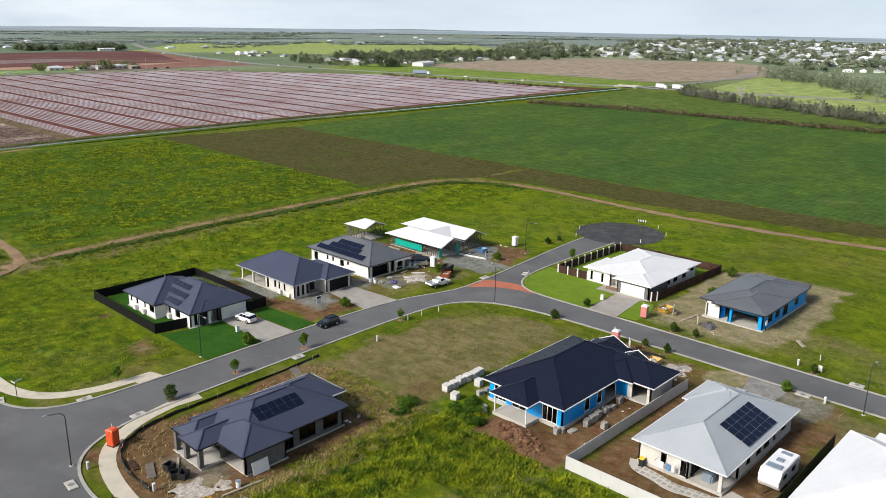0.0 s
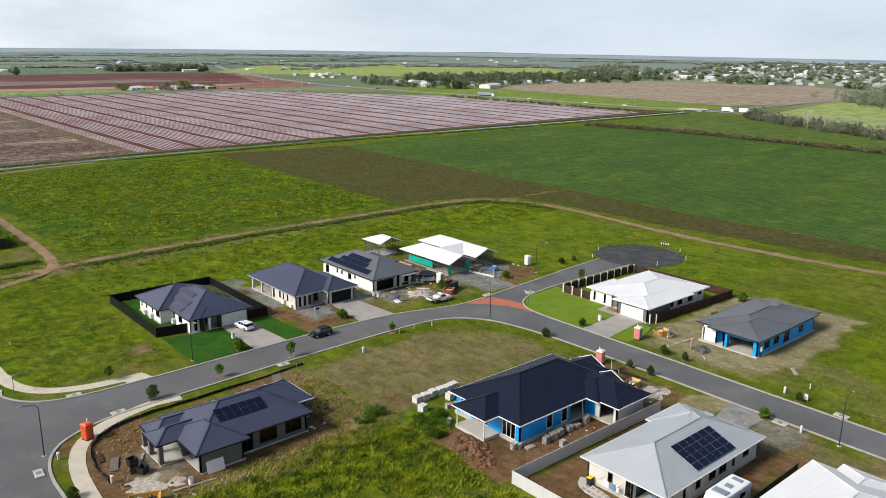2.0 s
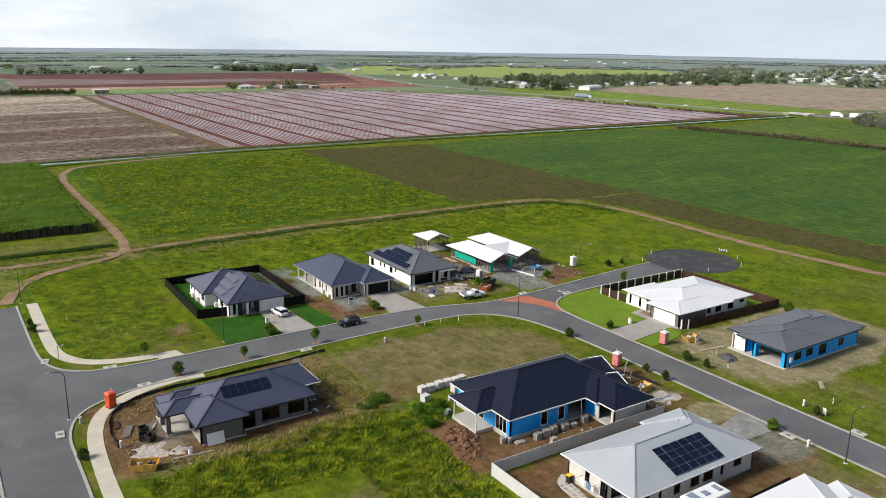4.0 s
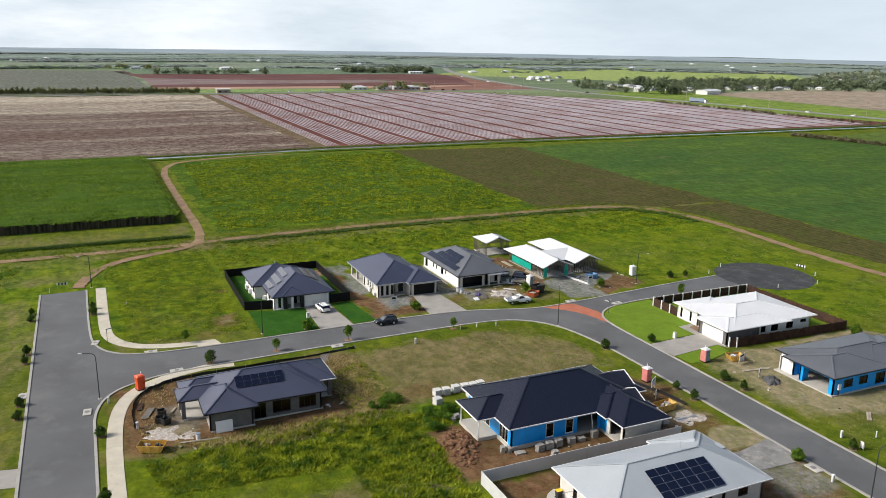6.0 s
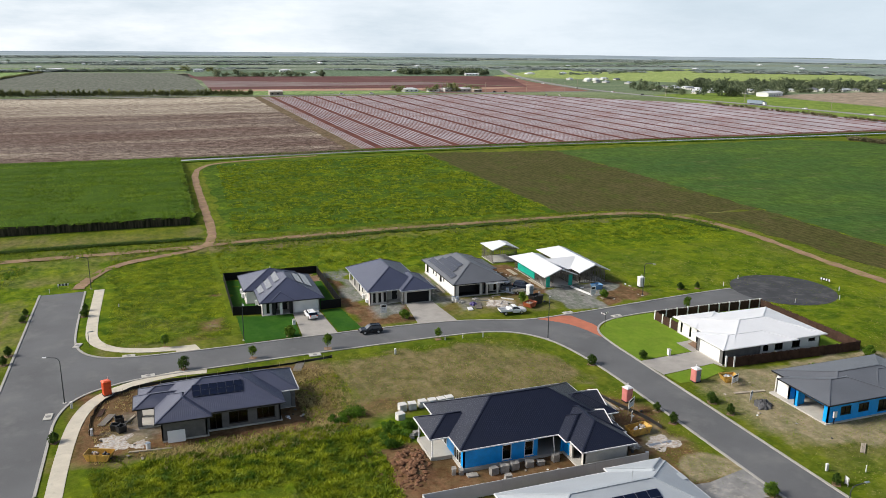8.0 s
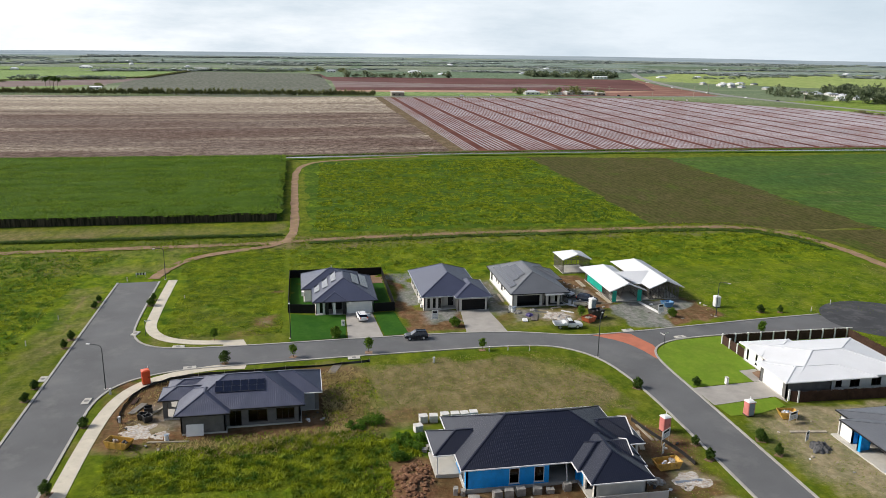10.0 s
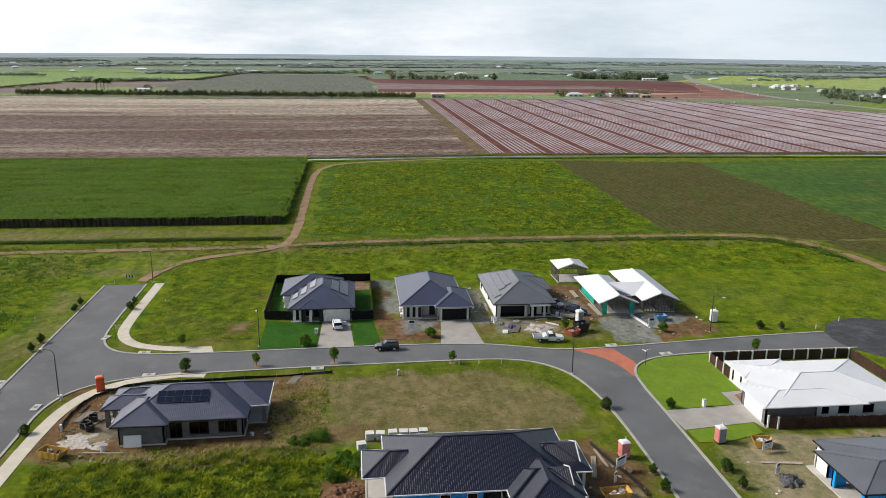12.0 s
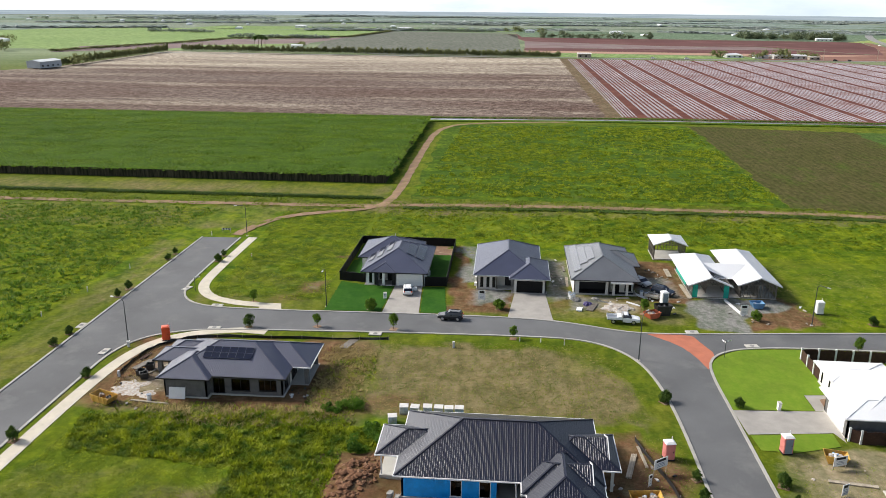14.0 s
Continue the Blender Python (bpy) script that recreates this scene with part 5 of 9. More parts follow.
# steel-framed house under white roof sheets, and its frame shed
def frame_wall(parent, p0, p1, z0, z1, braces=True, opening=None):
    """A row of galvanised studs with plates and a few braces; opening: (start, end) left clear."""
    d = Vector((p1[0] - p0[0], p1[1] - p0[1]))
    length = d.length
    d.normalize()
    bm = bmesh.new()
    for zz in (z0 + 0.04, z1 - 0.04):
        bar(bm, (*p0, zz), (*p1, zz), 0.09, 0.09)
    part("plate", bm, STEEL_STUD, parent)
    k = 0.0
    while k <= length + 0.01:
        if not (opening and opening[0] < k < opening[1]):
            q = (p0[0] + d.x * k, p0[1] + d.y * k)
            part("stud", bar(bmesh.new(), (*q, z0 + 0.08), (*q, z1 - 0.08), 0.1, 0.09), STEEL_STUD, parent)
        k += 0.6
    if braces:
        bm = bmesh.new()
        if not opening:
            bar(bm, (*p0, (z0 + z1) / 2), (*p1, (z0 + z1) / 2), 0.05, 0.06)
        k = 0.0
        while k + 1.8 <= length:
            if not (opening and opening[0] - 1.8 < k < opening[1]):
                bar(bm, (p0[0] + d.x * k, p0[1] + d.y * k, z0 + 0.1), (p0[0] + d.x * (k + 1.8), p0[1] + d.y * (k + 1.8), z1 - 0.1), 0.04, 0.05)
            k += 3.6
        if bm.verts:
            part("brace", bm, STEEL_STUD, parent)
        else:
            bm.free()


def truss(parent, x0, x1, y, z, pitch):
    """A webbed roof truss across a gable."""
    t, m = math.tan(radians(pitch)), (x0 + x1) / 2
    top = z + (m - x0) * t
    bm = bmesh.new()
    bar(bm, (x0, y, z), (x1, y, z), 0.07, 0.09)
    for x in (x0, x1):
        bar(bm, (x, y, z), (m, y, top - 0.05), 0.07, 0.09)
    for k in (-0.5, 0, 0.5):
        x = m + k * (x1 - x0) / 2
        bar(bm, (x, y, z), (x, y, z + ((x1 - x0) / 2 - abs(x - m)) * t - 0.05), 0.05, 0.05)
    for a, b in ((-0.5, 0), (0.5, 0), (-0.5, -0.25), (0.5, 0.25)):
        xa, xb = m + a * (x1 - x0) / 2, m + b * (x1 - x0) / 2
        bar(bm, (xa, y, z), (xb, y, z + ((x1 - x0) / 2 - abs(xb - m)) * t - 0.06), 0.05, 0.05)
    return part("truss", bm, STEEL_STUD, parent)


def gable_roof(parent, x0, x1, y0, y1, z, pitch, material, ribs=0.38, gap=None):
    """Thin roof sheets over open trusses: an open gable to the south, a hip to the north; gap: (from, to) in y left unsheeted on the east slope."""
    t, m = math.tan(radians(pitch)), (x0 + x1) / 2
    top, back = z + (m - x0) * t, y1 - (x1 - x0) / 2
    faces = [[(x0, y0, z), (m, y0, top), (m, back, top), (x0, y1, z)], [(m, y0, top), (x1, y0, z), (x1, y1, z), (m, back, top)], [(x1, y1, z), (x0, y1, z), (m, back, top)]]
    if gap:
        faces[1:2] = [[(m, y0, top), (x1, y0, z), (x1, gap[0], z), (m, gap[0], top)], [(m, gap[1], top), (x1, gap[1], z), (x1, y1, z), (m, back, top)]]
    for poly in faces:
        poly = [Vector(p) for p in poly]
        bm = bmesh.new()
        lo, hi = [bm.verts.new(p) for p in poly], [bm.verts.new(p + Vector((0, 0, 0.07))) for p in poly]
        n = len(poly)
        for i in range(n):
            bm.faces.new((lo[i], lo[(i + 1) % n], hi[(i + 1) % n], hi[i]))
        bm.faces.new(lo[::-1])
        bm.faces.new(hi)
        r = part("roof_sheet", bm, material, parent)
        bm = bmesh.new()
        rib_mesh(bm, [p + Vector((0, 0, 0.07)) for p in poly], ribs)
        tagged(part("roof_ribs", bm, material, r), kind="stuff")
    part("ridge_cap", bar(bmesh.new(), (m, y0, top + 0.1), (m, back, top + 0.1), 0.4, 0.05), material, parent)
    part("barge_board", bar(bmesh.new(), (x0, y0 - 0.04, z), (m, y0 - 0.04, top), 0.04, 0.2), WHITE_TRIM, parent)
    part("barge_board", bar(bmesh.new(), (m, y0 - 0.04, top), (x1, y0 - 0.04, z), 0.04, 0.2), WHITE_TRIM, parent)
    y1 = back
    y = y0 + 0.5
    while y < y1:
        truss(parent, x0 + 0.35, x1 - 0.35, y, z + 0.08, pitch * 0.98)
        y += 2.6 if y > y0 + 2 else 1.3


z = ground(54) + 0.12
h = thing("frame_house", 54, -3, z, "house of steel frames under white roof sheets, half wrapped in teal", "house")
e = z + 2.65
floor_slab(h, 47.5, 54.0, -12.0, 3.6, z - 0.3, z)
floor_slab(h, 54.0, 62.2, -11.3, 7.2, z - 0.3, z)
frame_wall(h, (47.6, -11.9), (47.6, 3.5), z, e)
frame_wall(h, (47.6, -11.9), (53.7, -11.9), z, e, opening=(0.9, 5.3))
frame_wall(h, (53.8, -11.9), (53.8, -6), z, e)
frame_wall(h, (47.6, 3.5), (56, 3.5), z, e)
frame_wall(h, (56.0, -11.2), (62.1, -11.2), z, e)
frame_wall(h, (62.1, -11.2), (62.1, 7.1), z, e)
frame_wall(h, (56.0, 7.1), (62.1, 7.1), z, e)
frame_wall(h, (56.0, -11.2), (56.0, 7.1), z, e)
frame_wall(h, (50.5, -5), (56.0, -5), z, e)
frame_wall(h, (50.5, -9.5), (50.5, 3.5), z, e)
frame_wall(h, (56.0, -7.5), (62.1, -7.5), z, e)
frame_wall(h, (58.9, -11.2), (58.9, 7.1), z, e)
frame_wall(h, (47.6, -2.0), (53.8, -2.0), z, e)
for a in ((47.5, 47.56, -8.0, 3.4), ):
    part("wall_wrap", boxes((a[0], a[1], a[2] + 1.4, a[3] - 1.5, z + 0.3, e - 0.9)), TEAL_WRAP, h, "teal plastic wrap stapled over the studs")
for x0 in (47.6, 52.9):
    part("wall_wrap", soft_box(x0, x0 + 0.85, -12.06, -11.86, z + 0.02, e - 0.15, 0.05), TEAL_WRAP, h, "crumpled teal plastic wrap beside the opening")
gable_roof(h, 46.3, 54.0, -13.6, 4.3, e, 22, WHITE_METAL, gap=(-12.7, -8.8))
gable_roof(h, 55.0, 62.5, -12.7, 7.9, e, 22, WHITE_METAL)
bm = bmesh.new()
for yy0, yy1, za, zb in ((-9.0, -4.8, e - 0.1, e + 1.4), (-4.8, -0.6, e + 1.4, e - 0.1)):
    prism(bm, [(yy0, za), (yy1, zb), (yy1, zb + 0.06), (yy0, za + 0.06)], "x", 50.9, 58.6)
part("link_roof", bm, WHITE_METAL, h)

z = ground(47) + 0.12
h = thing("frame_shed", 47.5, 12, z, "open steel frame shed with a white gable roof", "shed")
e = z + 3.1
floor_slab(h, 44.4, 50.6, 9.0, 15.7, z - 0.3, z)
frame_wall(h, (44.5, 9.1), (44.5, 15.6), z, e)
frame_wall(h, (50.5, 9.1), (50.5, 15.6), z, e)
frame_wall(h, (44.5, 15.6), (50.5, 15.6), z, e)
frame_wall(h, (44.5, 9.1), (50.5, 9.1), z, e, opening=(0.4, 5.7))
gable_roof(h, 44.1, 50.9, 8.6, 16.0, e, 20, WHITE_METAL)

# grey brick house with a dark roof and a row of panels, still being built
z = ground(-22) + 0.2
h = thing("house", -22, -49, z, "grey brick house shell with a dark blue-grey ribbed metal roof", "house")
e = z + 2.62
floor_slab(h, -32.4, -29.4, -49.7, -43.2, z - 0.3, z)
floor_slab(h, -29.4, -13.8, -53.4, -43.0, z - 0.3, z)
floor_slab(h, -29.4, -23.6, -54.6, -53.4, z - 0.3, z)
floor_slab(h, -13.8, -11.4, -49.8, -43.0, z - 0.3, z)
wall(h, (-29.5, -54.5), (-23.8, -54.5), z, e, GREY_BRICK)
wall(h, (-23.8, -54.5), (-23.8, -53.2), z, e, GREY_BRICK)
wall(h, (-23.8, -53.2), (-14.0, -53.2), z, e, GREY_BRICK, [(0.4, 2.0, 0, 2.2, "slide1"), (2.9, 5.4, 0.5, 2.2, "win1"), (6.6, 9.0, 0.6, 2.2, "win2")])
wall(h, (-14.0, -53.2), (-14.0, -49.6), z, e, GREY_BRICK, [(1.0, 2.4, 0.4, 2.2, "win1")])
wall(h, (-14.0, -45.2), (-14.0, -43.2), z, e, CREAM_WALL)
wall(h, (-14.0, -49.6), (-14.0, -45.2), z, e, CREAM_WALL, [(0.8, 3.6, 0, 2.2, "slide2")])
wall(h, (-11.6, -43.2), (-28.8, -43.2), z, e, GREY_BRICK, [(3, 4.6, 0.8, 2.1, "win1"), (8, 9.6, 0.8, 2.1, "win1"), (13, 14.6, 0.8, 2.1, "win1")])
wall(h, (-28.8, -43.2), (-28.8, -49.0), z, e, GREY_BRICK, [(1.6, 2.8, 0, 2.15, "open"), (3.6, 4.6, 0.4, 2.1, "win")])
wall(h, (-28.8, -49.0), (-29.5, -49.0), z, e, GREY_BRICK)
wall(h, (-29.5, -49.0), (-29.5, -54.5), z, e, GREY_BRICK, [(0.35, 5.1, 0, 2.25, "open")])
columns(h, [(-32.2, -49.3), (-32.2, -46.2), (-32.0, -43.6), (-11.7, -49.4)], 0.55, z, e, GREY_BRICK)
roof(h, -29.6, -13.4, -53.9, -42.5, e, 25, DARK_METAL, DARK_TRIM, 0.25)
roof(h, -22.0, -11.0, -50.2, -42.4, e + 0.02, 25, DARK_METAL, WHITE_TRIM, 0.25, name="wing_roof")
roof(h, -30.2, -23.2, -55.1, -46.5, e + 0.01, 25, DARK_METAL, DARK_TRIM, 0.25, name="garage_roof")
roof(h, -32.9, -25.0, -50.0, -45.6, e + 0.03, 25, DARK_METAL, DARK_TRIM, 0.25, name="porch_roof")
roof(h, -32.3, -25.0, -47.6, -43.1, e - 0.02, 25, DARK_METAL, DARK_TRIM, 0.25, name="entry_roof")
cs, sn = math.cos(radians(25)), math.sin(radians(25))
s = 4.5
solar(h, (-25.3, -53.9 + s, e + 0.2 + s * math.tan(radians(25))), (1, 0, 0), (0, -cs, -sn), 6, 2, 1.08, 1.0)

# long house with night-blue roof and bright blue wall wrap
z = ground(14) + 0.35
h = thing("house", 14, -69, z, "unfinished house with a night-blue metal roof and blue wall wrap", "house")
e = z + 2.62
floor_slab(h, 4.5, 25.0, -74.8, -62.2, z - 0.6, z)
floor_slab(h, 18.0, 24.6, -79.8, -74.8, z - 0.6, z)
floor_slab(h, 1.7, 4.5, -71.0, -65.4, z - 0.6, z - 0.02)
wall(h, (4.6, -74.6), (18.2, -74.6), z, e, BLUE_WRAP, [(5.1, 6.3, 0.25, 2.2, "win"), (8.1, 9.3, 0.25, 2.2, "win"), (9.9, 13.2, 0, 2.25, "open")], trim=WHITE_TRIM)
wall(h, (18.2, -74.6), (18.2, -76.0), z, e, BLUE_WRAP)
wall(h, (18.2, -76.0), (18.2, -79.6), z, e, CREAM_WALL, [(0.7, 3.0, 0, 2.2, "open")])
wall(h, (18.2, -79.6), (24.4, -79.6), z, e, CREAM_WALL)
wall(h, (24.4, -79.6), (24.4, -72.0), z, e, CREAM_WALL, [(1.0, 5.6, 0, 2.2, "garage_white")])
wall(h, (24.4, -72.0), (24.8, -72.0), z, e, CREAM_WALL)
wall(h, (24.8, -72.0), (24.8, -62.4), z, e, CREAM_WALL, [(1.5, 2.6, 0, 2.15, "door"), (5, 6.6, 0.8, 2.1, "win1")])
wall(h, (24.8, -62.4), (4.6, -62.4), z, e, BLUE_WRAP, [(3, 4.6, 0.8, 2.1, "win1"), (8, 9.6, 0.8, 2.1, "win1"), (14, 15.6, 0.8, 2.1, "win1")], trim=WHITE_TRIM)
wall(h, (4.6, -62.4), (4.6, -74.6), z, e, BLUE_WRAP, [(0.9, 3.0, 0.1, 2.2, "slide2"), (4.0, 6.4, 0, 2.2, "slide1"), (9.0, 11.4, 0, 2.2, "slide2")], trim=WHITE_TRIM)
columns(h, [(1.9, -70.8), (1.9, -65.6)], 0.12, z, e, WHITE_TRIM)
columns(h, [(24.0, -71.9), (26.6, -71.7), (26.6, -65.8)], 0.3, z, e, CREAM_WALL)
part("downpipe", bar(bmesh.new(), (16.4, -75.0, e), (16.6, -75.3, z - 0.3), 0.1, 0.1), WHITE_TRIM, h, "loose white downpipe")
roof(h, 3.9, 25.4, -75.2, -61.7, e, 25, NAVY_METAL, WHITE_TRIM, 0.25)
roof(h, 17.5, 25.0, -80.3, -68.5, e + 0.02, 25, NAVY_METAL, WHITE_TRIM, 0.25, name="garage_roof")
roof(h, 19.0, 27.3, -72.3, -65.0, e + 0.02, 25, NAVY_METAL, WHITE_TRIM, 0.25, name="porch_roof")
roof(h, 17.0, 25.3, -77.3, -70.6, e + 0.01, 25, NAVY_METAL, WHITE_TRIM, 0.25, name="entry_roof")
for x_in, x_out, eave_x, yc, half in ((22.5, 26.2, 27.3, -68.65, 3.65), (20.5, 24.1, 25.3, -73.95, 3.35)):
    # small gable standing up from the hipped end
    t25 = math.tan(radians(25))
    top, foot = e + 0.24 + half * t25, e + 0.24 + (eave_x - x_out) * t25
    wide = (top - foot) / t25
    r = part("gablet", prism(bmesh.new(), [(yc - wide, foot), (yc, top), (yc + wide, foot)], "x", x_in, x_out), NAVY_METAL, h)
    bm = bmesh.new()
    for sgn in (-1, 1):
        rib_mesh(bm, [Vector(q) for q in ((x_in, yc, top), (x_out, yc, top), (x_out, yc + sgn * wide, foot), (x_in, yc + sgn * wide, foot))], 0.25, 0.1, 0.022)
        part("barge_board", bar(bmesh.new(), (x_out + 0.03, yc + sgn * wide, foot), (x_out + 0.03, yc, top + 0.03), 0.1, 0.18), WHITE_TRIM, r, "white barge board")
    tagged(part("roof_ribs", bm, NAVY_METAL, r), kind="stuff")
roof(h, 1.4, 9.5, -71.4, -65.1, e - 0.02, 25, NAVY_METAL, WHITE_TRIM, 0.25, name="patio_roof")

# finished pale-roofed house with a large panel array
z = ground(15) + 0.25
h = thing("house", 15, -91, z, "pale block house with a pale grey metal hip roof", "house")
e = z + 2.6
floor_slab(h, 4.8, 25.2, -96.0, -85.4, z - 0.4, z)
floor_slab(h, 18.8, 25.0, -85.4, -84.8, z - 0.4, z)
wall(h, (9.0, -95.9), (25.2, -95.9), z, e, CREAM_WALL, [(2.2, 3.2, 0.9, 2.1, "win1"), (5.0, 6.4, 0.9, 2.1, "win1"), (7.2, 8.8, 0.9, 2.1, "win1"), (10.2, 10.7, 0.9, 2.1, "win"), (12.6, 14.0, 1.2, 2.1, "win1")])
wall(h, (25.2, -95.9), (25.2, -91.0), z, e, CREAM_WALL, [(1.5, 3.2, 0.8, 2.1, "win1")])
wall(h, (25.2, -91.0), (25.0, -91.0), z, e, CREAM_WALL)
wall(h, (25.0, -91.0), (25.0, -84.8), z, e, CREAM_WALL, [(0.7, 5.4, 0, 2.2, "garage_white")])
wall(h, (25.0, -84.8), (18.8, -84.8), z, e, CREAM_WALL)
wall(h, (18.8, -84.8), (18.8, -85.5), z, e, CREAM_WALL)
wall(h, (18.8, -85.5), (4.8, -85.5), z, e, CREAM_WALL, [(2, 3.6, 0.9, 2.1, "win1"), (7, 8.6, 0.9, 2.1, "win1"), (11, 12.2, 0.9, 2.1, "win")])
wall(h, (4.8, -85.5), (4.8, -91.8), z, e, CREAM_WALL, [(2.9, 3.6, 0.9, 2.1, "win"), (5.4, 6.2, 0.3, 2.1, "win1")])
wall(h, (4.8, -91.8), (9.0, -91.8), z, e, CREAM_WALL, [(0.8, 3.6, 0, 2.1, "slide2")])
wall(h, (9.0, -91.8), (9.0, -95.9), z, e, CREAM_WALL, [(0.8, 2.6, 0, 2.1, "slide1")])
columns(h, [(5.1, -95.6)], 0.4, z, e, CREAM_WALL)
roof(h, 4.2, 25.8, -96.5, -84.9, e, 21, PALE_METAL, WHITE_TRIM, 0.38)
roof(h, 18.2, 25.6, -91.8, -84.2, e + 0.02, 21, PALE_METAL, WHITE_TRIM, 0.38, name="garage_roof")
t21, cs, sn = math.tan(radians(21)), math.cos(radians(21)), math.sin(radians(21))
s = 4.4
solar(h, (11.3, -96.5 + s, e + 0.2 + s * t21), (1, 0, 0), (0, -cs, -sn), 6, 4, 1.36, 0.99, 0.03, ALU)
part("antenna", tube(tube(bmesh.new(), (17.5, -90.6, e + 2.3), (17.5, -90.6, e + 3.6), 0.025), (17.1, -90.6, e + 3.5), (17.9, -90.6, e + 3.5), 0.015), ALU, h, "thin television antenna")
part("vent", soft_box(24.2, 25.6, -89.6, -88.2, e + 0.25, e + 0.55, 0.05), PALE_METAL, h)

# white-roofed neighbour at the edge
z = ground(15) + 0.25
h = thing("house", 15, -111, z, "house with a bright white metal hip roof", "house")
e = z + 2.6
floor_slab(h, 4.6, 24.0, -118.5, -103.6, z - 0.4, z)
wall(h, (4.6, -118.5), (24.0, -118.5), z, e, CREAM_WALL)
wall(h, (24.0, -118.5), (24.0, -103.6), z, e, CREAM_WALL, [(2, 4, 0.8, 2.1, "win1"), (8, 9.2, 0, 2.1, "door")])
wall(h, (24.0, -103.6), (4.6, -103.6), z, e, CREAM_WALL, [(3, 4.6, 0.9, 2.1, "win1"), (9, 10.4, 0.9, 2.1, "win1"), (14, 15.4, 0.9, 2.1, "win1")])
wall(h, (4.6, -103.6), (4.6, -118.5), z, e, CREAM_WALL, [(3, 5.6, 0, 2.1, "slide1")])
roof(h, 4.0, 24.6, -119, -103, e, 19, WHITE_METAL, WHITE_TRIM, 0.38)
roof(h, 16.0, 26.4, -113, -105.8, e + 0.02, 19, WHITE_METAL, WHITE_TRIM, 0.38, name="garage_roof")

# corner house with a white roof and a timber fence
z = ground(65) + 0.15
h = thing("house", 66, -51, z, "white house with a bright white low metal hip roof", "house")
e = z + 2.6
floor_slab(h, 57.8, 76.2, -57.6, -43.2, z - 0.35, z)
floor_slab(h, 55.6, 57.8, -58.2, -51.4, z - 0.35, z)
wall(h, (55.7, -58.2), (63.0, -58.2), z, e, GREY_BRICK)
wall(h, (63.0, -58.2), (63.0, -57.5), z, e, WHITE_WALL)
wall(h, (63.0, -57.5), (76.1, -57.5), z, e, WHITE_WALL, [(1.2, 2.2, 1.0, 2.1, "win"), (3.6, 5.2, 0.9, 2.1, "win1"), (7.2, 8.8, 0.9, 2.1, "win1"), (10.6, 12.0, 1.6, 2.1, "win1")])
wall(h, (76.1, -57.5), (76.1, -43.3), z, e, WHITE_WALL, [(4, 7, 0, 2.1, "slide2")])
wall(h, (76.1, -43.3), (57.9, -43.3), z, e, WHITE_WALL, [(3, 4.6, 0.9, 2.1, "win1"), (9, 10.6, 0.9, 2.1, "win1")])
wall(h, (57.9, -43.3), (57.9, -48.6), z, e, WHITE_WALL, [(0.7, 1.2, 0.4, 2.1, "win"), (3.2, 3.7, 0.4, 2.1, "win")])
wall(h, (57.9, -48.6), (59.4, -48.6), z, e, WHITE_WALL)
wall(h, (59.4, -48.6), (59.4, -51.4), z, e, CREAM_WALL, [(0.6, 1.7, 0, 2.1, "door")])
wall(h, (59.4, -51.4), (55.7, -51.4), z, e, CREAM_WALL)
wall(h, (55.7, -51.4), (55.7, -58.2), z, e, GREY_BRICK, [(0.8, 5.9, 0, 2.2, "garage_white")])
roof(h, 57.3, 76.8, -58.1, -43.6, e, 10.5, WHITE_METAL, WHITE_TRIM, 0.38)
roof(h, 55.1, 70.0, -58.8, -50.7, e + 0.02, 8, WHITE_METAL, WHITE_TRIM, 0.38, name="garage_roof")
roof(h, 57.2, 66.0, -49.0, -42.7, e + 0.02, 7, WHITE_METAL, WHITE_TRIM, 0.38, name="wing_roof")
part("air_conditioner", soft_box(66.4, 67.3, -58.2, -57.65, z, z + 0.9, 0.03), WHITE_TRIM, h, "white outdoor air conditioner unit")

# wrapped house on bare sand
z = ground(66) + 0.2
h = thing("house", 66, -74, z, "unfinished house with a grey metal roof and blue wall wrap", "house")
e = z + 2.6
floor_slab(h, 55.4, 76.2, -79.9, -69.0, z - 0.4, z)
wall(h, (55.7, -79.7), (75.9, -79.7), z, e, BLUE_WRAP, [(2.2, 4.0, 0.9, 2.1, "win1"), (5.4, 7.2, 0.9, 2.1, "win1"), (9.0, 11.0, 0.4, 2.1, "win1"), (14.5, 16.0, 0.9, 2.1, "win")])
wall(h, (75.9, -79.7), (75.9, -69.2), z, e, BLUE_WRAP)
wall(h, (75.9, -69.2), (56.2, -69.2), z, e, CREAM_WALL)
wall(h, (56.2, -69.2), (56.2, -72.0), z, e, WHITE_WALL, [(0.0, 0.5, 0, 2.3, "open")])
wall(h, (56.2, -72.0), (57.4, -72.0), z, e, BLUE_WRAP)
wall(h, (57.4, -72.0), (57.4, -73.6), z, e, BLUE_WRAP, [(0.3, 1.3, 0, 2.15, "open")])
wall(h, (57.4, -73.6), (55.7, -73.6), z, e, BLUE_WRAP)
wall(h, (55.7, -73.6), (55.7, -79.7), z, e, BLUE_WRAP, [(0.6, 5.3, 0, 2.3, "open")])
roof(h, 56.6, 76.6, -80.0, -67.9, e, 13.5, GREY_METAL, DARK_TRIM, 0.38)
roof(h, 55.0, 67.5, -80.3, -70.8, e + 0.16, 13.5, GREY_METAL, DARK_TRIM, 0.38, name="garage_roof")
part("meter_box", soft_box(56.4, 57.0, -80.05, -79.82, z + 0.8, z + 1.7, 0.03, 1), WHITE_TRIM, h, "white electrical meter box")
part("conduit", boxes((56.65, 56.75, -79.95, -79.85, z - 0.3, z + 0.8)), DARK_TRIM, h, "dark conduit below the meter box")
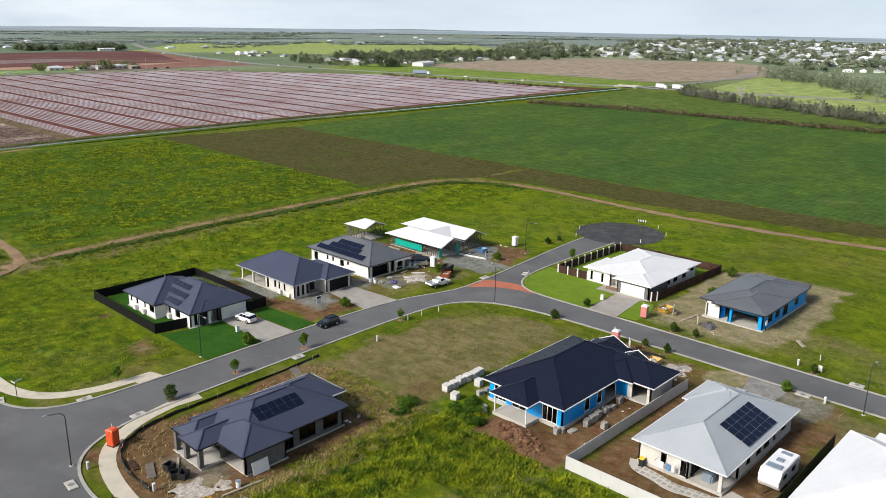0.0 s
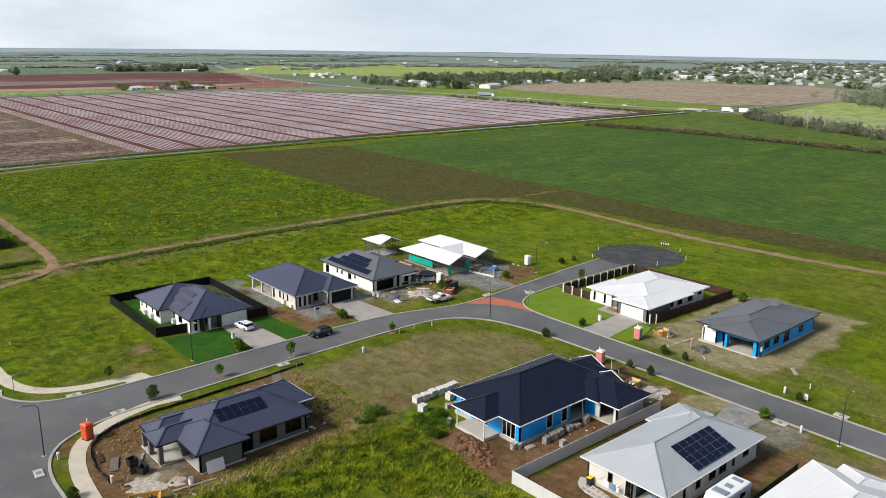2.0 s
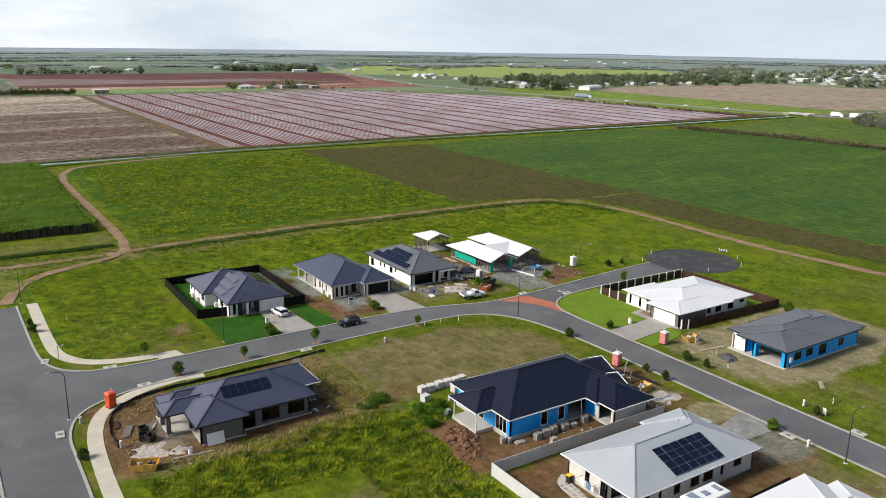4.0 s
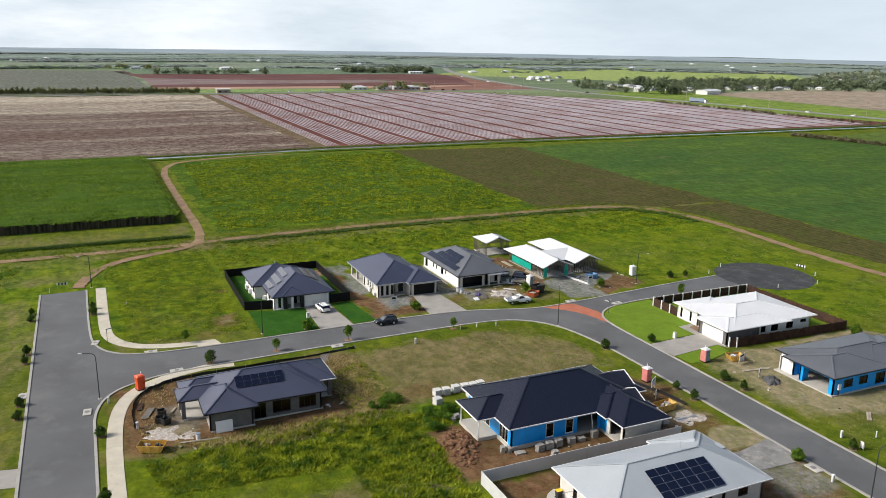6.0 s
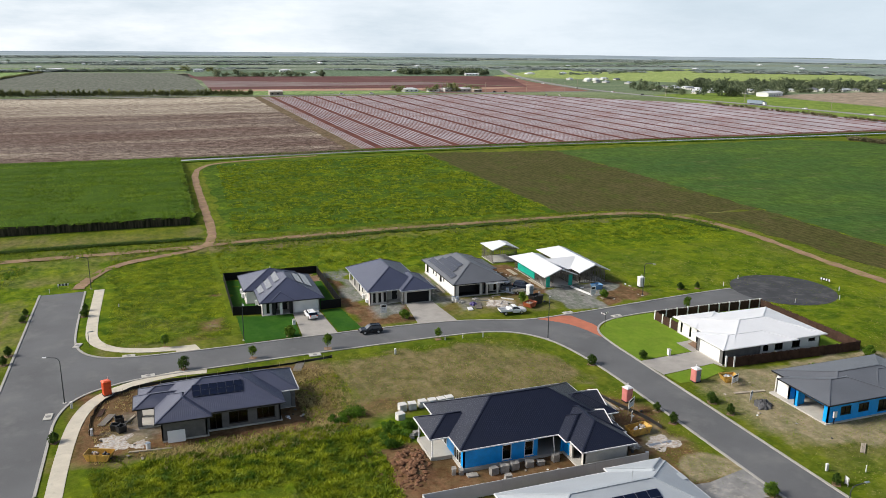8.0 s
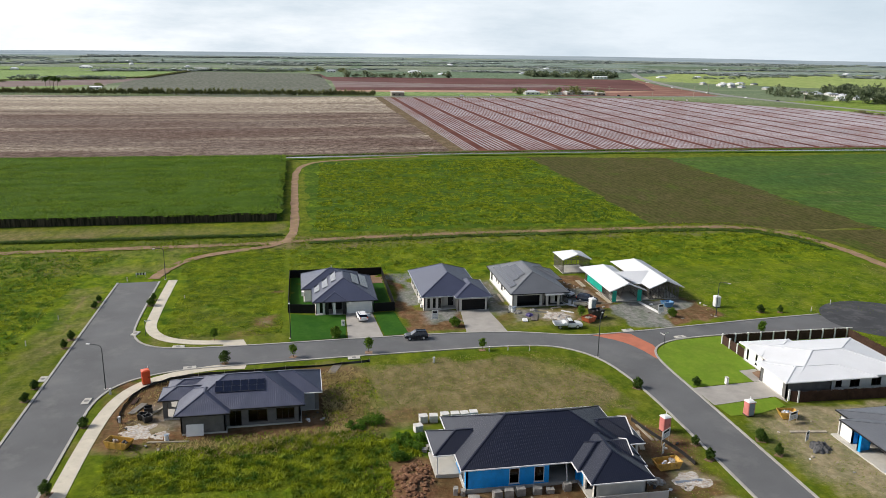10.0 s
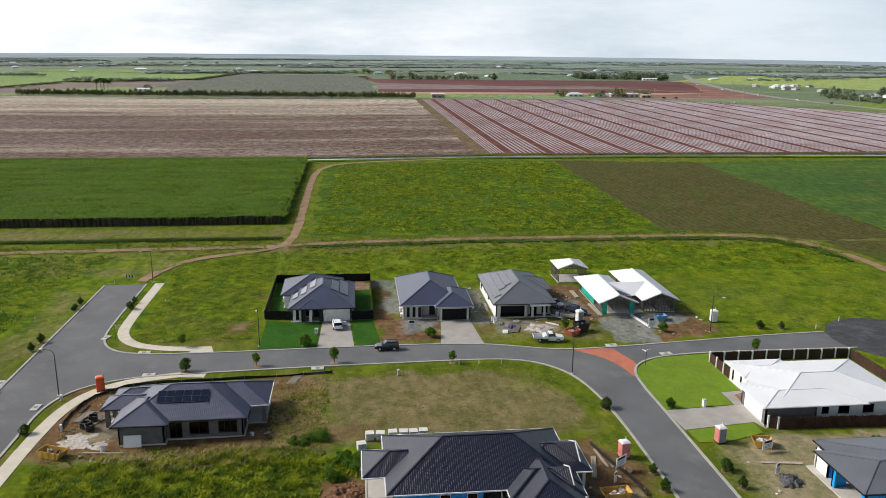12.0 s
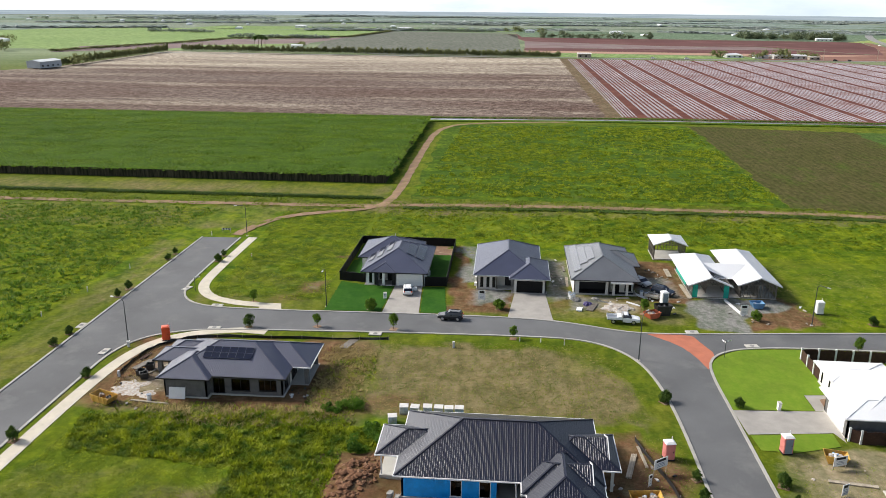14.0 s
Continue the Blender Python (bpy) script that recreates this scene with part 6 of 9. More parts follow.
roof(h, 64.5, 78.2, -79.6, -69.8, e + 0.02, 14.5, GREY_METAL, DARK_TRIM, 0.38, name="wing_roof")


# ---- fences ----
def fence(label, pts, height, panel_mat, post_mat, step=2.4, post=0.09, proud=0.05, base=0.0, name="fence", palings=False):
    """Posts and panels along a polyline that follows the ground."""
    f = thing(name, pts[0][0], pts[0][1], ground(pts[0][0]), label, "fence")
    for a, b in zip(pts, pts[1:]):
        n = max(round(math.dist(a, b) / step), 1)
        for i in range(n + 1):
            p = Vector(a).lerp(Vector(b), i / n)
            z = ground(p.x) + base
            if i or a == pts[0]:
                part("post", boxes((p.x - post / 2, p.x + post / 2, p.y - post / 2, p.y + post / 2, z - 0.1, z + height + proud)), post_mat, f)
            if i < n:
                q = Vector(a).lerp(Vector(b), (i + 1) / n)
                d = (q - p).normalized()
                s, e = p + d * post / 2, q - d * post / 2
                zq = ground(q.x) + base
                side = Vector((-d.y, d.x)) * 0.025
                bm = bmesh.new()
                k = 14 if palings else 1
                top, low = [], []
                for j in range(k):
                    hh = height + (random.uniform(-0.16, 0.05) if palings else 0)
                    for u in ((j + 0.06) / k, (j + 0.94) / k) if palings else (0, 1):
                        m = s.lerp(e, u)
                        top.append((m, z + (zq - z) * u + hh))
                        low.append((m, z + (zq - z) * u + 0.03))
                sides = [[bm.verts.new((m.x + sg * side.x, m.y + sg * side.y, zz)) for m, zz in top + low[::-1]] for sg in (1, -1)]
                m = len(sides[0])
                for t in range(m):
                    bm.faces.new((sides[0][t], sides[0][(t + 1) % m], sides[1][(t + 1) % m], sides[1][t]))
                for t in range(k * 2 - 1):
                    for sd in sides:
                        bm.faces.new((sd[t], sd[t + 1], sd[m - 2 - t], sd[m - 1 - t]))
                part("panel", bm, panel_mat, f)
                if palings:
                    for zz in (0.35, 1.25):
                        part("rail", bar(bmesh.new(), (s.x - side.x * 2.2, s.y - side.y * 2.2, z + zz), (e.x - side.x * 2.2, e.y - side.y * 2.2, zq + zz), 0.05, 0.09), panel_mat, f)
                else:
                    part("top_rail", bar(bmesh.new(), (s.x, s.y, z + height), (e.x, e.y, zq + height), 0.07, 0.05), post_mat, f)
    return f


fence("black sheet metal boundary fence round a yard", [(-10.9, -8.4), (-16.0, -7.2), (-15.8, 16.2), (4.2, 15.0), (4.2, -9.6), (0.3, -9.6)], 1.75, BLACK_FENCE, BLACK_FENCE)
fence("pale grey sheet fence between two building plots", [(26.4, -80.9), (-2.4, -80.1), (-2.3, -101.2), (3, -101.4)], 1.7, PALE_FENCE, PALE_FENCE)
fence("dark grey sheet fence beside a white-roofed house", [(4.0, -101.4), (24.5, -101.4)], 1.75, DARK_TRIM, DARK_TRIM)
fence("dark stained paling fence with white posts", [(58.1, -43.2), (58.0, -36.1), (81.8, -36.4)], 1.75, BROWN_WOOD, WHITE_TRIM, 2.4, 0.24, 0.12, palings=True)
fence("dark stained timber paling fence", [(82.0, -36.5), (82.2, -60.2), (57.2, -59.4)], 1.75, BROWN_WOOD, BROWN_WOOD, 2.4, 0.12, 0.03, palings=True)
fence("short paling gate screen with white posts", [(57.0, -59.3), (55.9, -58.7)], 1.7, BROWN_WOOD, WHITE_TRIM, 0.9, 0.22, 0.1, palings=True)

silt = chaikin([(-2.8, -34.0), (-10, -34.3), (-20, -34.6), (-29, -34.9), (-34.5, -36.2), (-37.6, -39.6), (-38.7, -44), (-38.6, -49.5)], 2)
sf = thing("silt_fence", -2.8, -34.0, ground(-2.8), "sagging black silt fence round a building site", "fence")
bm = bmesh.new()
rows = [[bm.verts.new((x + random.uniform(-0.12, 0.12), y + random.uniform(-0.12, 0.12), ground(x) + zz)) for zz in (0, 0.42 + random.uniform(-0.16, 0.14))] for x, y in silt]
for a, b in zip(rows, rows[1:]):
    bm.faces.new((a[0], b[0], b[1], a[1]))
r = bmesh.ops.extrude_face_region(bm, geom=bm.faces[:])
for v in r["geom"]:
    if isinstance(v, bmesh.types.BMVert):
        v.co.y += 0.03
part("fabric", bm, BLACK_PLASTIC, sf)
for x, y in silt[::2]:
    part("stake", boxes((x - 0.03, x + 0.03, y - 0.06, y, ground(x) - 0.1, ground(x) + 0.65)), RAW_TIMBER, sf)
sf = thing("silt_fence", 31, -62, ground(31), "black silt fence along the verge of a site", "fence")
pts = chaikin([(30.6, -61), (31.5, -65), (33.2, -70), (33.6, -73.5)], 1)
part("fabric", ribbon(pts, 0.05, 0.5, 0.0), BLACK_PLASTIC, sf)
for x, y in pts[::2]:
    part("stake", boxes((x + 0.04, x + 0.1, y - 0.03, y + 0.03, ground(x) - 0.1, ground(x) + 0.7)), RAW_TIMBER, sf)


# ---- vehicles ----
def wheel(parent, x, y, r, w):
    bm = tube(bmesh.new(), (x, y - w / 2, r), (x, y + w / 2, r), r, r, 18)
    t = part("wheel", bm, TYRE, parent)
    s = 1 if y > 0 else -1
    part("rim", tube(bmesh.new(), (x, y + s * (w / 2 + 0.002), r), (x, y + s * (w / 2 + 0.02), r), r * 0.62, r * 0.55, 14), ALU, t)


def skin(bm, stations):
    """A closed body lofted through rings of (x, half width, bottom, top, half width at the top)."""
    rings = []
    for x, w, lo, hi, tw in stations:
        rings.append([bm.verts.new((x, y, z)) for y, z in ((-w * 0.94, lo), (-w, lo + (hi - lo) * 0.35), (-w, lo + (hi - lo) * 0.7), (-tw, hi), (tw, hi), (w, lo + (hi - lo) * 0.7), (w, lo + (hi - lo) * 0.35), (w * 0.94, lo))])
    for a, b in zip(rings, rings[1:]):
        for i in range(8):
            bm.faces.new((a[i], a[(i + 1) % 8], b[(i + 1) % 8], b[i]))
    bm.faces.new(rings[0])
    bm.faces.new(rings[-1][::-1])
    return bm


def cabin(bm, rings):
    """A glasshouse: rings of (x, half width, z)."""
    r = [[bm.verts.new(p) for p in q] for q in rings]
    for a, b in zip(r, r[1:]):
        n = len(a)
        for i in range(n):
            bm.faces.new((a[i], a[(i + 1) % n], b[(i + 1) % n], b[i]))
    bm.faces.new(r[0])
    bm.faces.new(r[-1])
    return bm


def suv(x, y, rz, paint, label, door_open=False, z=None):
    c = thing("car", 0, 0, 0, label, "car")
    bm = skin(bmesh.new(), [(-2.32, 0.74, 0.42, 0.86, 0.66), (-2.22, 0.86, 0.34, 1.0, 0.8), (-1.4, 0.92, 0.3, 1.04, 0.87), (0.0, 0.93, 0.28, 1.02, 0.88), (1.0, 0.92, 0.3, 1.02, 0.86), (1.95, 0.87, 0.34, 0.92, 0.78), (2.28, 0.72, 0.42, 0.78, 0.62)])
    part("body", bm, paint, c, smooth=False)

    def ring(z, x0, x1, w0, w1):
        return [(x0, -w0, z), (x1, -w1, z), (x1, w1, z), (x0, w0, z)]
    part("window_glass", cabin(bmesh.new(), [ring(1.0, -2.2, 1.05, 0.82, 0.84), ring(1.48, -1.95, 0.35, 0.68, 0.7)]), SOLAR, c, "dark tinted windows")
    part("roof_panel", cabin(bmesh.new(), [ring(1.47, -2.0, 0.42, 0.72, 0.73), ring(1.6, -1.8, 0.1, 0.62, 0.62)]), paint, c)
    for sx in (-1.1, -0.2):
        bm = bmesh.new()
        for s in (-1, 1):
            bar(bm, (sx, s * 0.845, 1.0), (sx + 0.02, s * 0.715, 1.49), 0.06, 0.07)
        part("pillar", bm, paint, c)
    for s in (-0.55, 0.55):
        part("roof_rail", bar(bmesh.new(), (-1.7, s, 1.63), (0.0, s, 1.63), 0.04, 0.05), DARK_TRIM, c)
        part("headlight", soft_box(2.1, 2.3, s - 0.16, s + 0.16, 0.66, 0.8, 0.03, 1), ALU, c)
        part("tail_light", soft_box(-2.34, -2.2, s - 0.12 + s * 0.3, s + 0.12 + s * 0.2, 0.75, 1.0, 0.03, 1), ORANGE, c)
    for wx in (-1.38, 1.36):
        for wy in (-0.82, 0.82):
            wheel(c, wx, wy, 0.36, 0.24)
    part("bumper", soft_box(2.1, 2.36, -0.75, 0.75, 0.36, 0.58, 0.06, 1), DARK_TRIM, c)
    part("number_plate", boxes((-2.36, -2.33, -0.26, 0.26, 0.6, 0.72)), WHITE_TRIM, c)
    if door_open:
        part("door", boxes((-0.1, 0.3, -1.75, -0.95, 0.4, 1.0)), paint, c, "open rear door")
    c.matrix_basis = pose(x, y, (ground(x) + 0.05) if z is None else z, 0, 0, rz)
    c.scale = (0.89, 0.93, 0.95)
    return c


def ute(x, y, rz, paint, label):
    c = thing("utility_truck", 0, 0, 0, label, "truck")
    part("body", skin(bmesh.new(), [(-0.1, 0.86, 0.34, 1.05, 0.84), (0.6, 0.9, 0.32, 1.08, 0.86), (1.3, 0.9, 0.32, 1.06, 0.84), (2.3, 0.86, 0.36, 0.96, 0.76), (2.62, 0.74, 0.44, 0.84, 0.62)]), paint, c)

    def ring(z, x0, x1, w0, w1):
        return [(x0, -w0, z), (x1, -w1, z), (x1, w1, z), (x0, w0, z)]
    part("window_glass", cabin(bmesh.new(), [ring(1.06, -0.05, 1.3, 0.82, 0.82), ring(1.55, 0.05, 0.7, 0.7, 0.68)]), SOLAR, c, "dark cab windows")
    part("roof_panel", cabin(bmesh.new(), [ring(1.54, 0.0, 0.75, 0.72, 0.7), ring(1.64, 0.08, 0.62, 0.62, 0.6)]), paint, c)
    part("chassis", boxes((-2.5, 0.1, -0.4, 0.4, 0.42, 0.62)), DARK_TRIM, c)
    part("tray_floor", boxes((-2.6, -0.2, -0.92, 0.92, 0.72, 0.8)), ALU, c, "flat metal tray")
    for y0, y1 in ((-0.95, -0.92), (0.92, 0.95)):
        part("tray_side", boxes((-2.6, -0.2, y0, y1, 0.74, 1.08)), paint, c)
    part("tailgate", boxes((-2.64, -2.61, -0.92, 0.92, 0.74, 1.08)), paint, c)
    part("headboard", boxes((-0.2, -0.14, -0.9, 0.9, 0.81, 1.6)), ALU, c)
    part("toolbox", soft_box(-0.9, -0.3, -0.85, 0.85, 0.81, 1.25, 0.04, 1), paint, c)
    for wx in (-1.6, 1.6):
        for wy in (-0.8, 0.8):
            wheel(c, wx, wy, 0.36, 0.24)
    part("bumper", soft_box(2.5, 2.72, -0.75, 0.75, 0.4, 0.62, 0.06, 1), DARK_TRIM, c)
    c.matrix_basis = pose(x, y, ground(x) + 0.05, 0, 0, rz)
    return c


CAR_WHITE = surface("white_car_paint", (0.75, 0.76, 0.77), 0.25, 0.04, 1, 6, 0.0)
CAR_SILVER = surface("silver_car_paint", (0.42, 0.43, 0.44), 0.28, 0.05, 1, 6, 0.0, 0.4)
CAR_BLACK = surface("black_car_paint", (0.012, 0.014, 0.018), 0.2, 0.1, 1, 6, 0.0)
CAR_NAVY = surface("navy_car_paint", (0.02, 0.028, 0.045), 0.22, 0.1, 1, 6, 0.0)
suv(-2.4, -13.2, 97, WHITE_TRIM, "white station wagon with an open door on a driveway", True)
suv(6.1, -25.2, 178, CAR_BLACK, "black station wagon with roof rails parked at the kerb")
ute(34.0, -24.6, -4, CAR_WHITE, "white tray truck parked on the grass verge")
suv(42.8, -10.8, -38, CAR_NAVY, "dark blue four-wheel drive between two houses")
suv(39.6, -6.4, -50, CAR_SILVER, "grey dusty car beside a building site")

v = thing("caravan", 0, 0, 0, "white caravan with roof vents parked beside a fence", "caravan")
bm = bmesh.new()
prism(bm, [(-3.0, 0.5), (2.7, 0.5), (3.1, 1.1), (3.15, 1.9), (2.6, 2.7), (-2.7, 2.75), (-3.0, 2.6)], "y", -1.2, 1.2)
bmesh.ops.bevel(bm, geom=bm.edges[:], offset=0.07, segments=2, affect="EDGES")
part("body", bm, CAR_WHITE, v)
for x0, x1, sy in ((-1.9, -0.9, -1), (0.6, 1.6, -1), (-1.6, -0.5, 1), (1.0, 2.0, 1)):
    part("window", boxes((x0, x1, sy * 1.2 - 0.02, sy * 1.2 + 0.02, 1.5, 2.1)), SOLAR, v, "dark side window")
part("door", boxes((-0.5, 0.2, -1.23, -1.2, 0.6, 2.4)), PALE_METAL, v)
for x0, x1, y0, y1 in ((-2.2, -1.6, -0.6, 0.6), (-0.4, 0.4, -0.4, 0.4), (1.2, 2.2, -0.85, 0.85)):
    part("roof_vent", soft_box(x0, x1, y0, y1, 2.74, 2.86, 0.03, 1), BLUE_GREY, v, "grey roof vent")
for sy in (-1.05, 1.05):
    wheel(v, 0.1, sy, 0.36, 0.24)
    wheel(v, -0.75, sy, 0.36, 0.24)
for sy in (-0.5, 0.5):
    part("tow_bar", bar(bmesh.new(), (2.9, sy, 0.5), (4.3, 0, 0.5), 0.08, 0.1), DARK_TRIM, v)
part("spare_wheel", tube(bmesh.new(), (-3.08, -0.5, 0.9), (-3.28, -0.5, 0.9), 0.36, 0.34, 16), TYRE, v)
part("marking", boxes((-2.4, 1.6, -1.212, -1.205, 1.05, 1.15)), BLUE_GREY, v)
v.matrix_basis = pose(12.2, -99.3, ground(13), 0, 0, 180)


# ---- street furniture ----
def street_lamp(x, y, rz, height=7.0, arm=1.8):
    s = thing("street_lamp", 0, 0, 0, "dark slender street lamp with a curved arm", "street lamp", "street lamps")
    part("base_plate", tube(bmesh.new(), (0, 0, 0), (0, 0, 0.06), 0.28, 0.26, 12), CONCRETE, s)
    part("pole", tube(bmesh.new(), (0, 0, 0.05), (0, 0, height - 0.7), 0.085, 0.055, 10), POLE, s)
    bm = bmesh.new()
    path = [(0, 0, height - 0.7)] + [(0.7 * (1 - math.cos(a)), 0, height - 0.7 + 0.7 * math.sin(a)) for a in (0.4, 0.8, 1.2, 1.57)] + [(arm, 0, height + 0.06)]
    for a, b in zip(path, path[1:]):
        tube(bm, a, b, 0.05, 0.045, 8)
    part("arm", bm, POLE, s)
    part("lamp_head", soft_box(arm - 0.05, arm + 0.55, -0.13, 0.13, height, height + 0.12, 0.04, 1), ALU, s, "flat silver lamp head")
    s.matrix_basis = pose(x, y, ground(x), 0, 0, rz)
    return s


lamp = street_lamp(-42.5, -37.9, 165)
for x, y, rz in ((-15.5, -20.8, -90), (34.4, -38.6, 60), (36.0, -101.5, 0), (64.2, -22.7, -60), (-42.4, 19.2, 200)):
    copy_thing(lamp, pose(x, y, ground(x), 0, 0, rz))


def street_sign(x, y, rz):
    s = thing("street_sign", 0, 0, 0, "street name sign with two white blades on a dark post", "sign", "street signs")
    part("post", tube(bmesh.new(), (0, 0, 0), (0, 0, 2.7), 0.045, 0.045, 8), POLE, s)
    for a, zz in ((0, 2.62), (80, 2.42)):
        bm = boxes((0.03, 1.0, -0.015, 0.015, zz - 0.09, zz + 0.09))
        bmesh.ops.rotate(bm, verts=bm.verts[:], cent=(0, 0, 0), matrix=Matrix.Rotation(radians(a), 3, "Z"))
        b = part("blade", bm, WHITE_TRIM, s)
        bm = boxes((0.15, 0.85, -0.018, 0.018, zz - 0.03, zz + 0.03))
        bmesh.ops.rotate(bm, verts=bm.verts[:], cent=(0, 0, 0), matrix=Matrix.Rotation(radians(a), 3, "Z"))
        part("lettering_bar", bm, DARK_TRIM, b)
    s.matrix_basis = pose(x, y, ground(x), 0, 0, rz)
    return s


sign = street_sign(-40.6, -15.6, 20)
copy_thing(sign, pose(47.0, -36.6, 0.8, 0, 0, 30))


def site_toilet(x, y, rz, body, door, label, top=None):
    s = thing("portable_toilet", 0, 0, 0, label, "portable toilet")
    part("skid", boxes((-0.58, 0.58, -0.58, 0.58, 0.0, 0.14)), DARK_TRIM, s)
    bm = bmesh.new()
    prism(bm, [(-0.55, -0.55), (0.55, -0.55), (0.55, 0.55), (-0.55, 0.55)], "z", 0.14, 2.1)
    bmesh.ops.bevel(bm, geom=bm.edges[:], offset=0.05, segments=2, affect="EDGES")
    part("cabin", bm, body, s)
    for a in (-0.36, -0.12, 0.12, 0.36):
        part("side_rib", boxes((-0.57, -0.545, a - 0.05, a + 0.05, 0.3, 1.9)), body, s)
        part("side_rib", boxes((0.545, 0.57, a - 0.05, a + 0.05, 0.3, 1.9)), body, s)
    d = part("door", boxes((-0.42, 0.42, -0.585, -0.553, 0.2, 1.98)), door, s)
    part("latch", boxes((0.28, 0.36, -0.61, -0.586, 1.05, 1.25)), DARK_TRIM, d)
    bm = cabin(bmesh.new(), [[(-0.6, -0.6, 2.1), (0.6, -0.6, 2.1), (0.6, 0.6, 2.1), (-0.6, 0.6, 2.1)], [(-0.6, -0.6, 2.16), (0.6, -0.6, 2.16), (0.6, 0.6, 2.16), (-0.6, 0.6, 2.16)], [(-0.4, -0.35, 2.33), (0.4, -0.35, 2.33), (0.4, 0.35, 2.33), (-0.4, 0.35, 2.33)]])
    part("roof", bm, top or WHITE_TRIM, s)
    part("vent_pipe", tube(bmesh.new(), (0.42, 0.42, 2.1), (0.42, 0.42, 2.6), 0.05, 0.05, 8), WHITE_TRIM, s)
    s.matrix_basis = pose(x, y, ground(x), 0, 0, rz)
    return s


site_toilet(-36.9, -36.8, 20, ORANGE, ORANGE, "bright orange portable toilet beside the footpath", ORANGE)
site_toilet(33.8, -64.6, 10, PINK, PINK, "faded pink portable toilet with a white roof")
site_toilet(47.6, -62.0, 8, PINK, BLUE_GREY, "portable toilet with faded pink sides and a blue-grey door")
site_toilet(42.1, -15.4, 15, WHITE_TRIM, BLUE_GREY, "pale grey portable toilet on a building site")
site_toilet(67.2, -17.4, 0, WHITE_TRIM, WHITE_TRIM, "plain white portable cabin on the verge")


def skip_bin(x, y, rz, paint, label, length=3.4, load=(), hgt=1.0):
    s = thing("skip_bin", 0, 0, 0, label, "skip bin")
    l, w, t = length / 2, 0.85, 0.05
    bm = bmesh.new()
    outer = [[(-l + 0.45, -w, 0.08), (l - 0.45, -w, 0.08), (l - 0.45, w, 0.08), (-l + 0.45, w, 0.08)], [(-l, -w, hgt), (l, -w, hgt), (l, w, hgt), (-l, w, hgt)], [(-l + t, -w + t, hgt), (l - t, -w + t, hgt), (l - t, w - t, hgt), (-l + t, w - t, hgt)], [(-l + 0.5, -w + t, 0.16), (l - 0.5, -w + t, 0.16), (l - 0.5, w - t, 0.16), (-l + 0.5, w - t, 0.16)]]
    part("tub", cabin(bm, outer), paint, s)
    for k in (-0.55, 0.0, 0.55):
        for sy in (-1, 1):
            part("side_rib", boxes((k * l - 0.04, k * l + 0.04, sy * (w + 0.03) - 0.03, sy * (w + 0.03) + 0.03, 0.1, hgt)), paint, s)
    for i in range(12):
        a, b, r = random.uniform(-l + 0.6, l - 0.6), random.uniform(-w + 0.25, w - 0.25), random.uniform(0.18, 0.34)
        bm = bmesh.new()
        bmesh.ops.create_icosphere(bm, subdivisions=1, radius=r)
        for vv in bm.verts:
            vv.co = Vector((a, b, hgt - 0.38)) + vv.co * random.uniform(0.7, 1.15)
        part("rubbish", bm, random.choice(load), s)
    s.matrix_basis = pose(x, y, ground(x), 0, 0, rz)
    return s


skip_bin(-36.9, -56.4, -22, YELLOW, "yellow skip bin with rubbish in rough grass", load=(SOIL, RUBBLE, BLACK_PLASTIC))
skip_bin(29.9, -73.4, 5, YELLOW, "yellow skip bin heaped with white rubbish", load=(WHITE_TRIM, RUBBLE, ALU))
skip_bin(52.6, -63.4, -12, YELLOW, "small yellow skip bin with blue and white rubbish", 2.6, (WHITE_TRIM, SKIP_BLUE, RUBBLE))
skip_bin(39.0, -21.9, 30, surface("faded_orange_paint", (0.5, 0.12, 0.05), 0.6, 0.2, 1, 6, 0.1), "faded orange skip bin filled with timber scraps", 2.5, (RAW_TIMBER, RUBBLE))
skip_bin(41.0, -20.4, 14, BLACK_PLASTIC, "black high-sided site bin", 2.7, (BLACK_PLASTIC, DARK_TRIM), 1.75)
skip_bin(57.6, -15.6, 5, SKIP_BLUE, "small blue bin on gravel", 2.2, (SKIP_BLUE, BLUE_GREY))


def board_sign(x, y, rz, w=1.2, h=1.7, low=0.3, label="white builder's sign board on posts"):
    s = thing("site_sign", 0, 0, 0, label, "sign")
    b = part("board", boxes((-w / 2, w / 2, -0.02, 0.02, low, low + h)), WHITE_TRIM, s)
    part("logo_block", boxes((-w * 0.35, w * 0.35, -0.03, -0.021, low + h * 0.68, low + h * 0.92)), DARK_TRIM, b)
    for k in (0.5, 0.36, 0.2):
        part("lettering_bar", boxes((-w * 0.28, w * 0.28, -0.03, -0.021, low + h * k - 0.03, low + h * k + 0.03)), BLUE_GREY, b)
    for sx in (-1, 1):
        part("leg", boxes((sx * w * 0.46 - 0.03, sx * w * 0.46 + 0.03, 0.021, 0.08, 0, low + h)), RAW_TIMBER, s)
    s.matrix_basis = pose(x, y, ground(x), 0, 0, rz)
    return s


board_sign(10.9, -16.6, -4)
board_sign(54.3, -19.8, 5)
board_sign(32.3, -68.0, 35, 2.0, 1.2, 0.9, "white wide builder's sign facing the street")
board_sign(52.4, -65.1, 20, 1.8, 1.2, 0.5, "white builder's sign beside a skip bin")
board_sign(50.9, -70.4, 30, 0.9, 1.3, 0.3, "small white site notice on a post")
board_sign(30.8, -70.5, 40, 0.5, 1.4, 0.2, "narrow white notice on a post")
board_sign(45.9, -92.5, 80, 0.7, 0.9, 0.2, "small white box sign on a vacant plot")

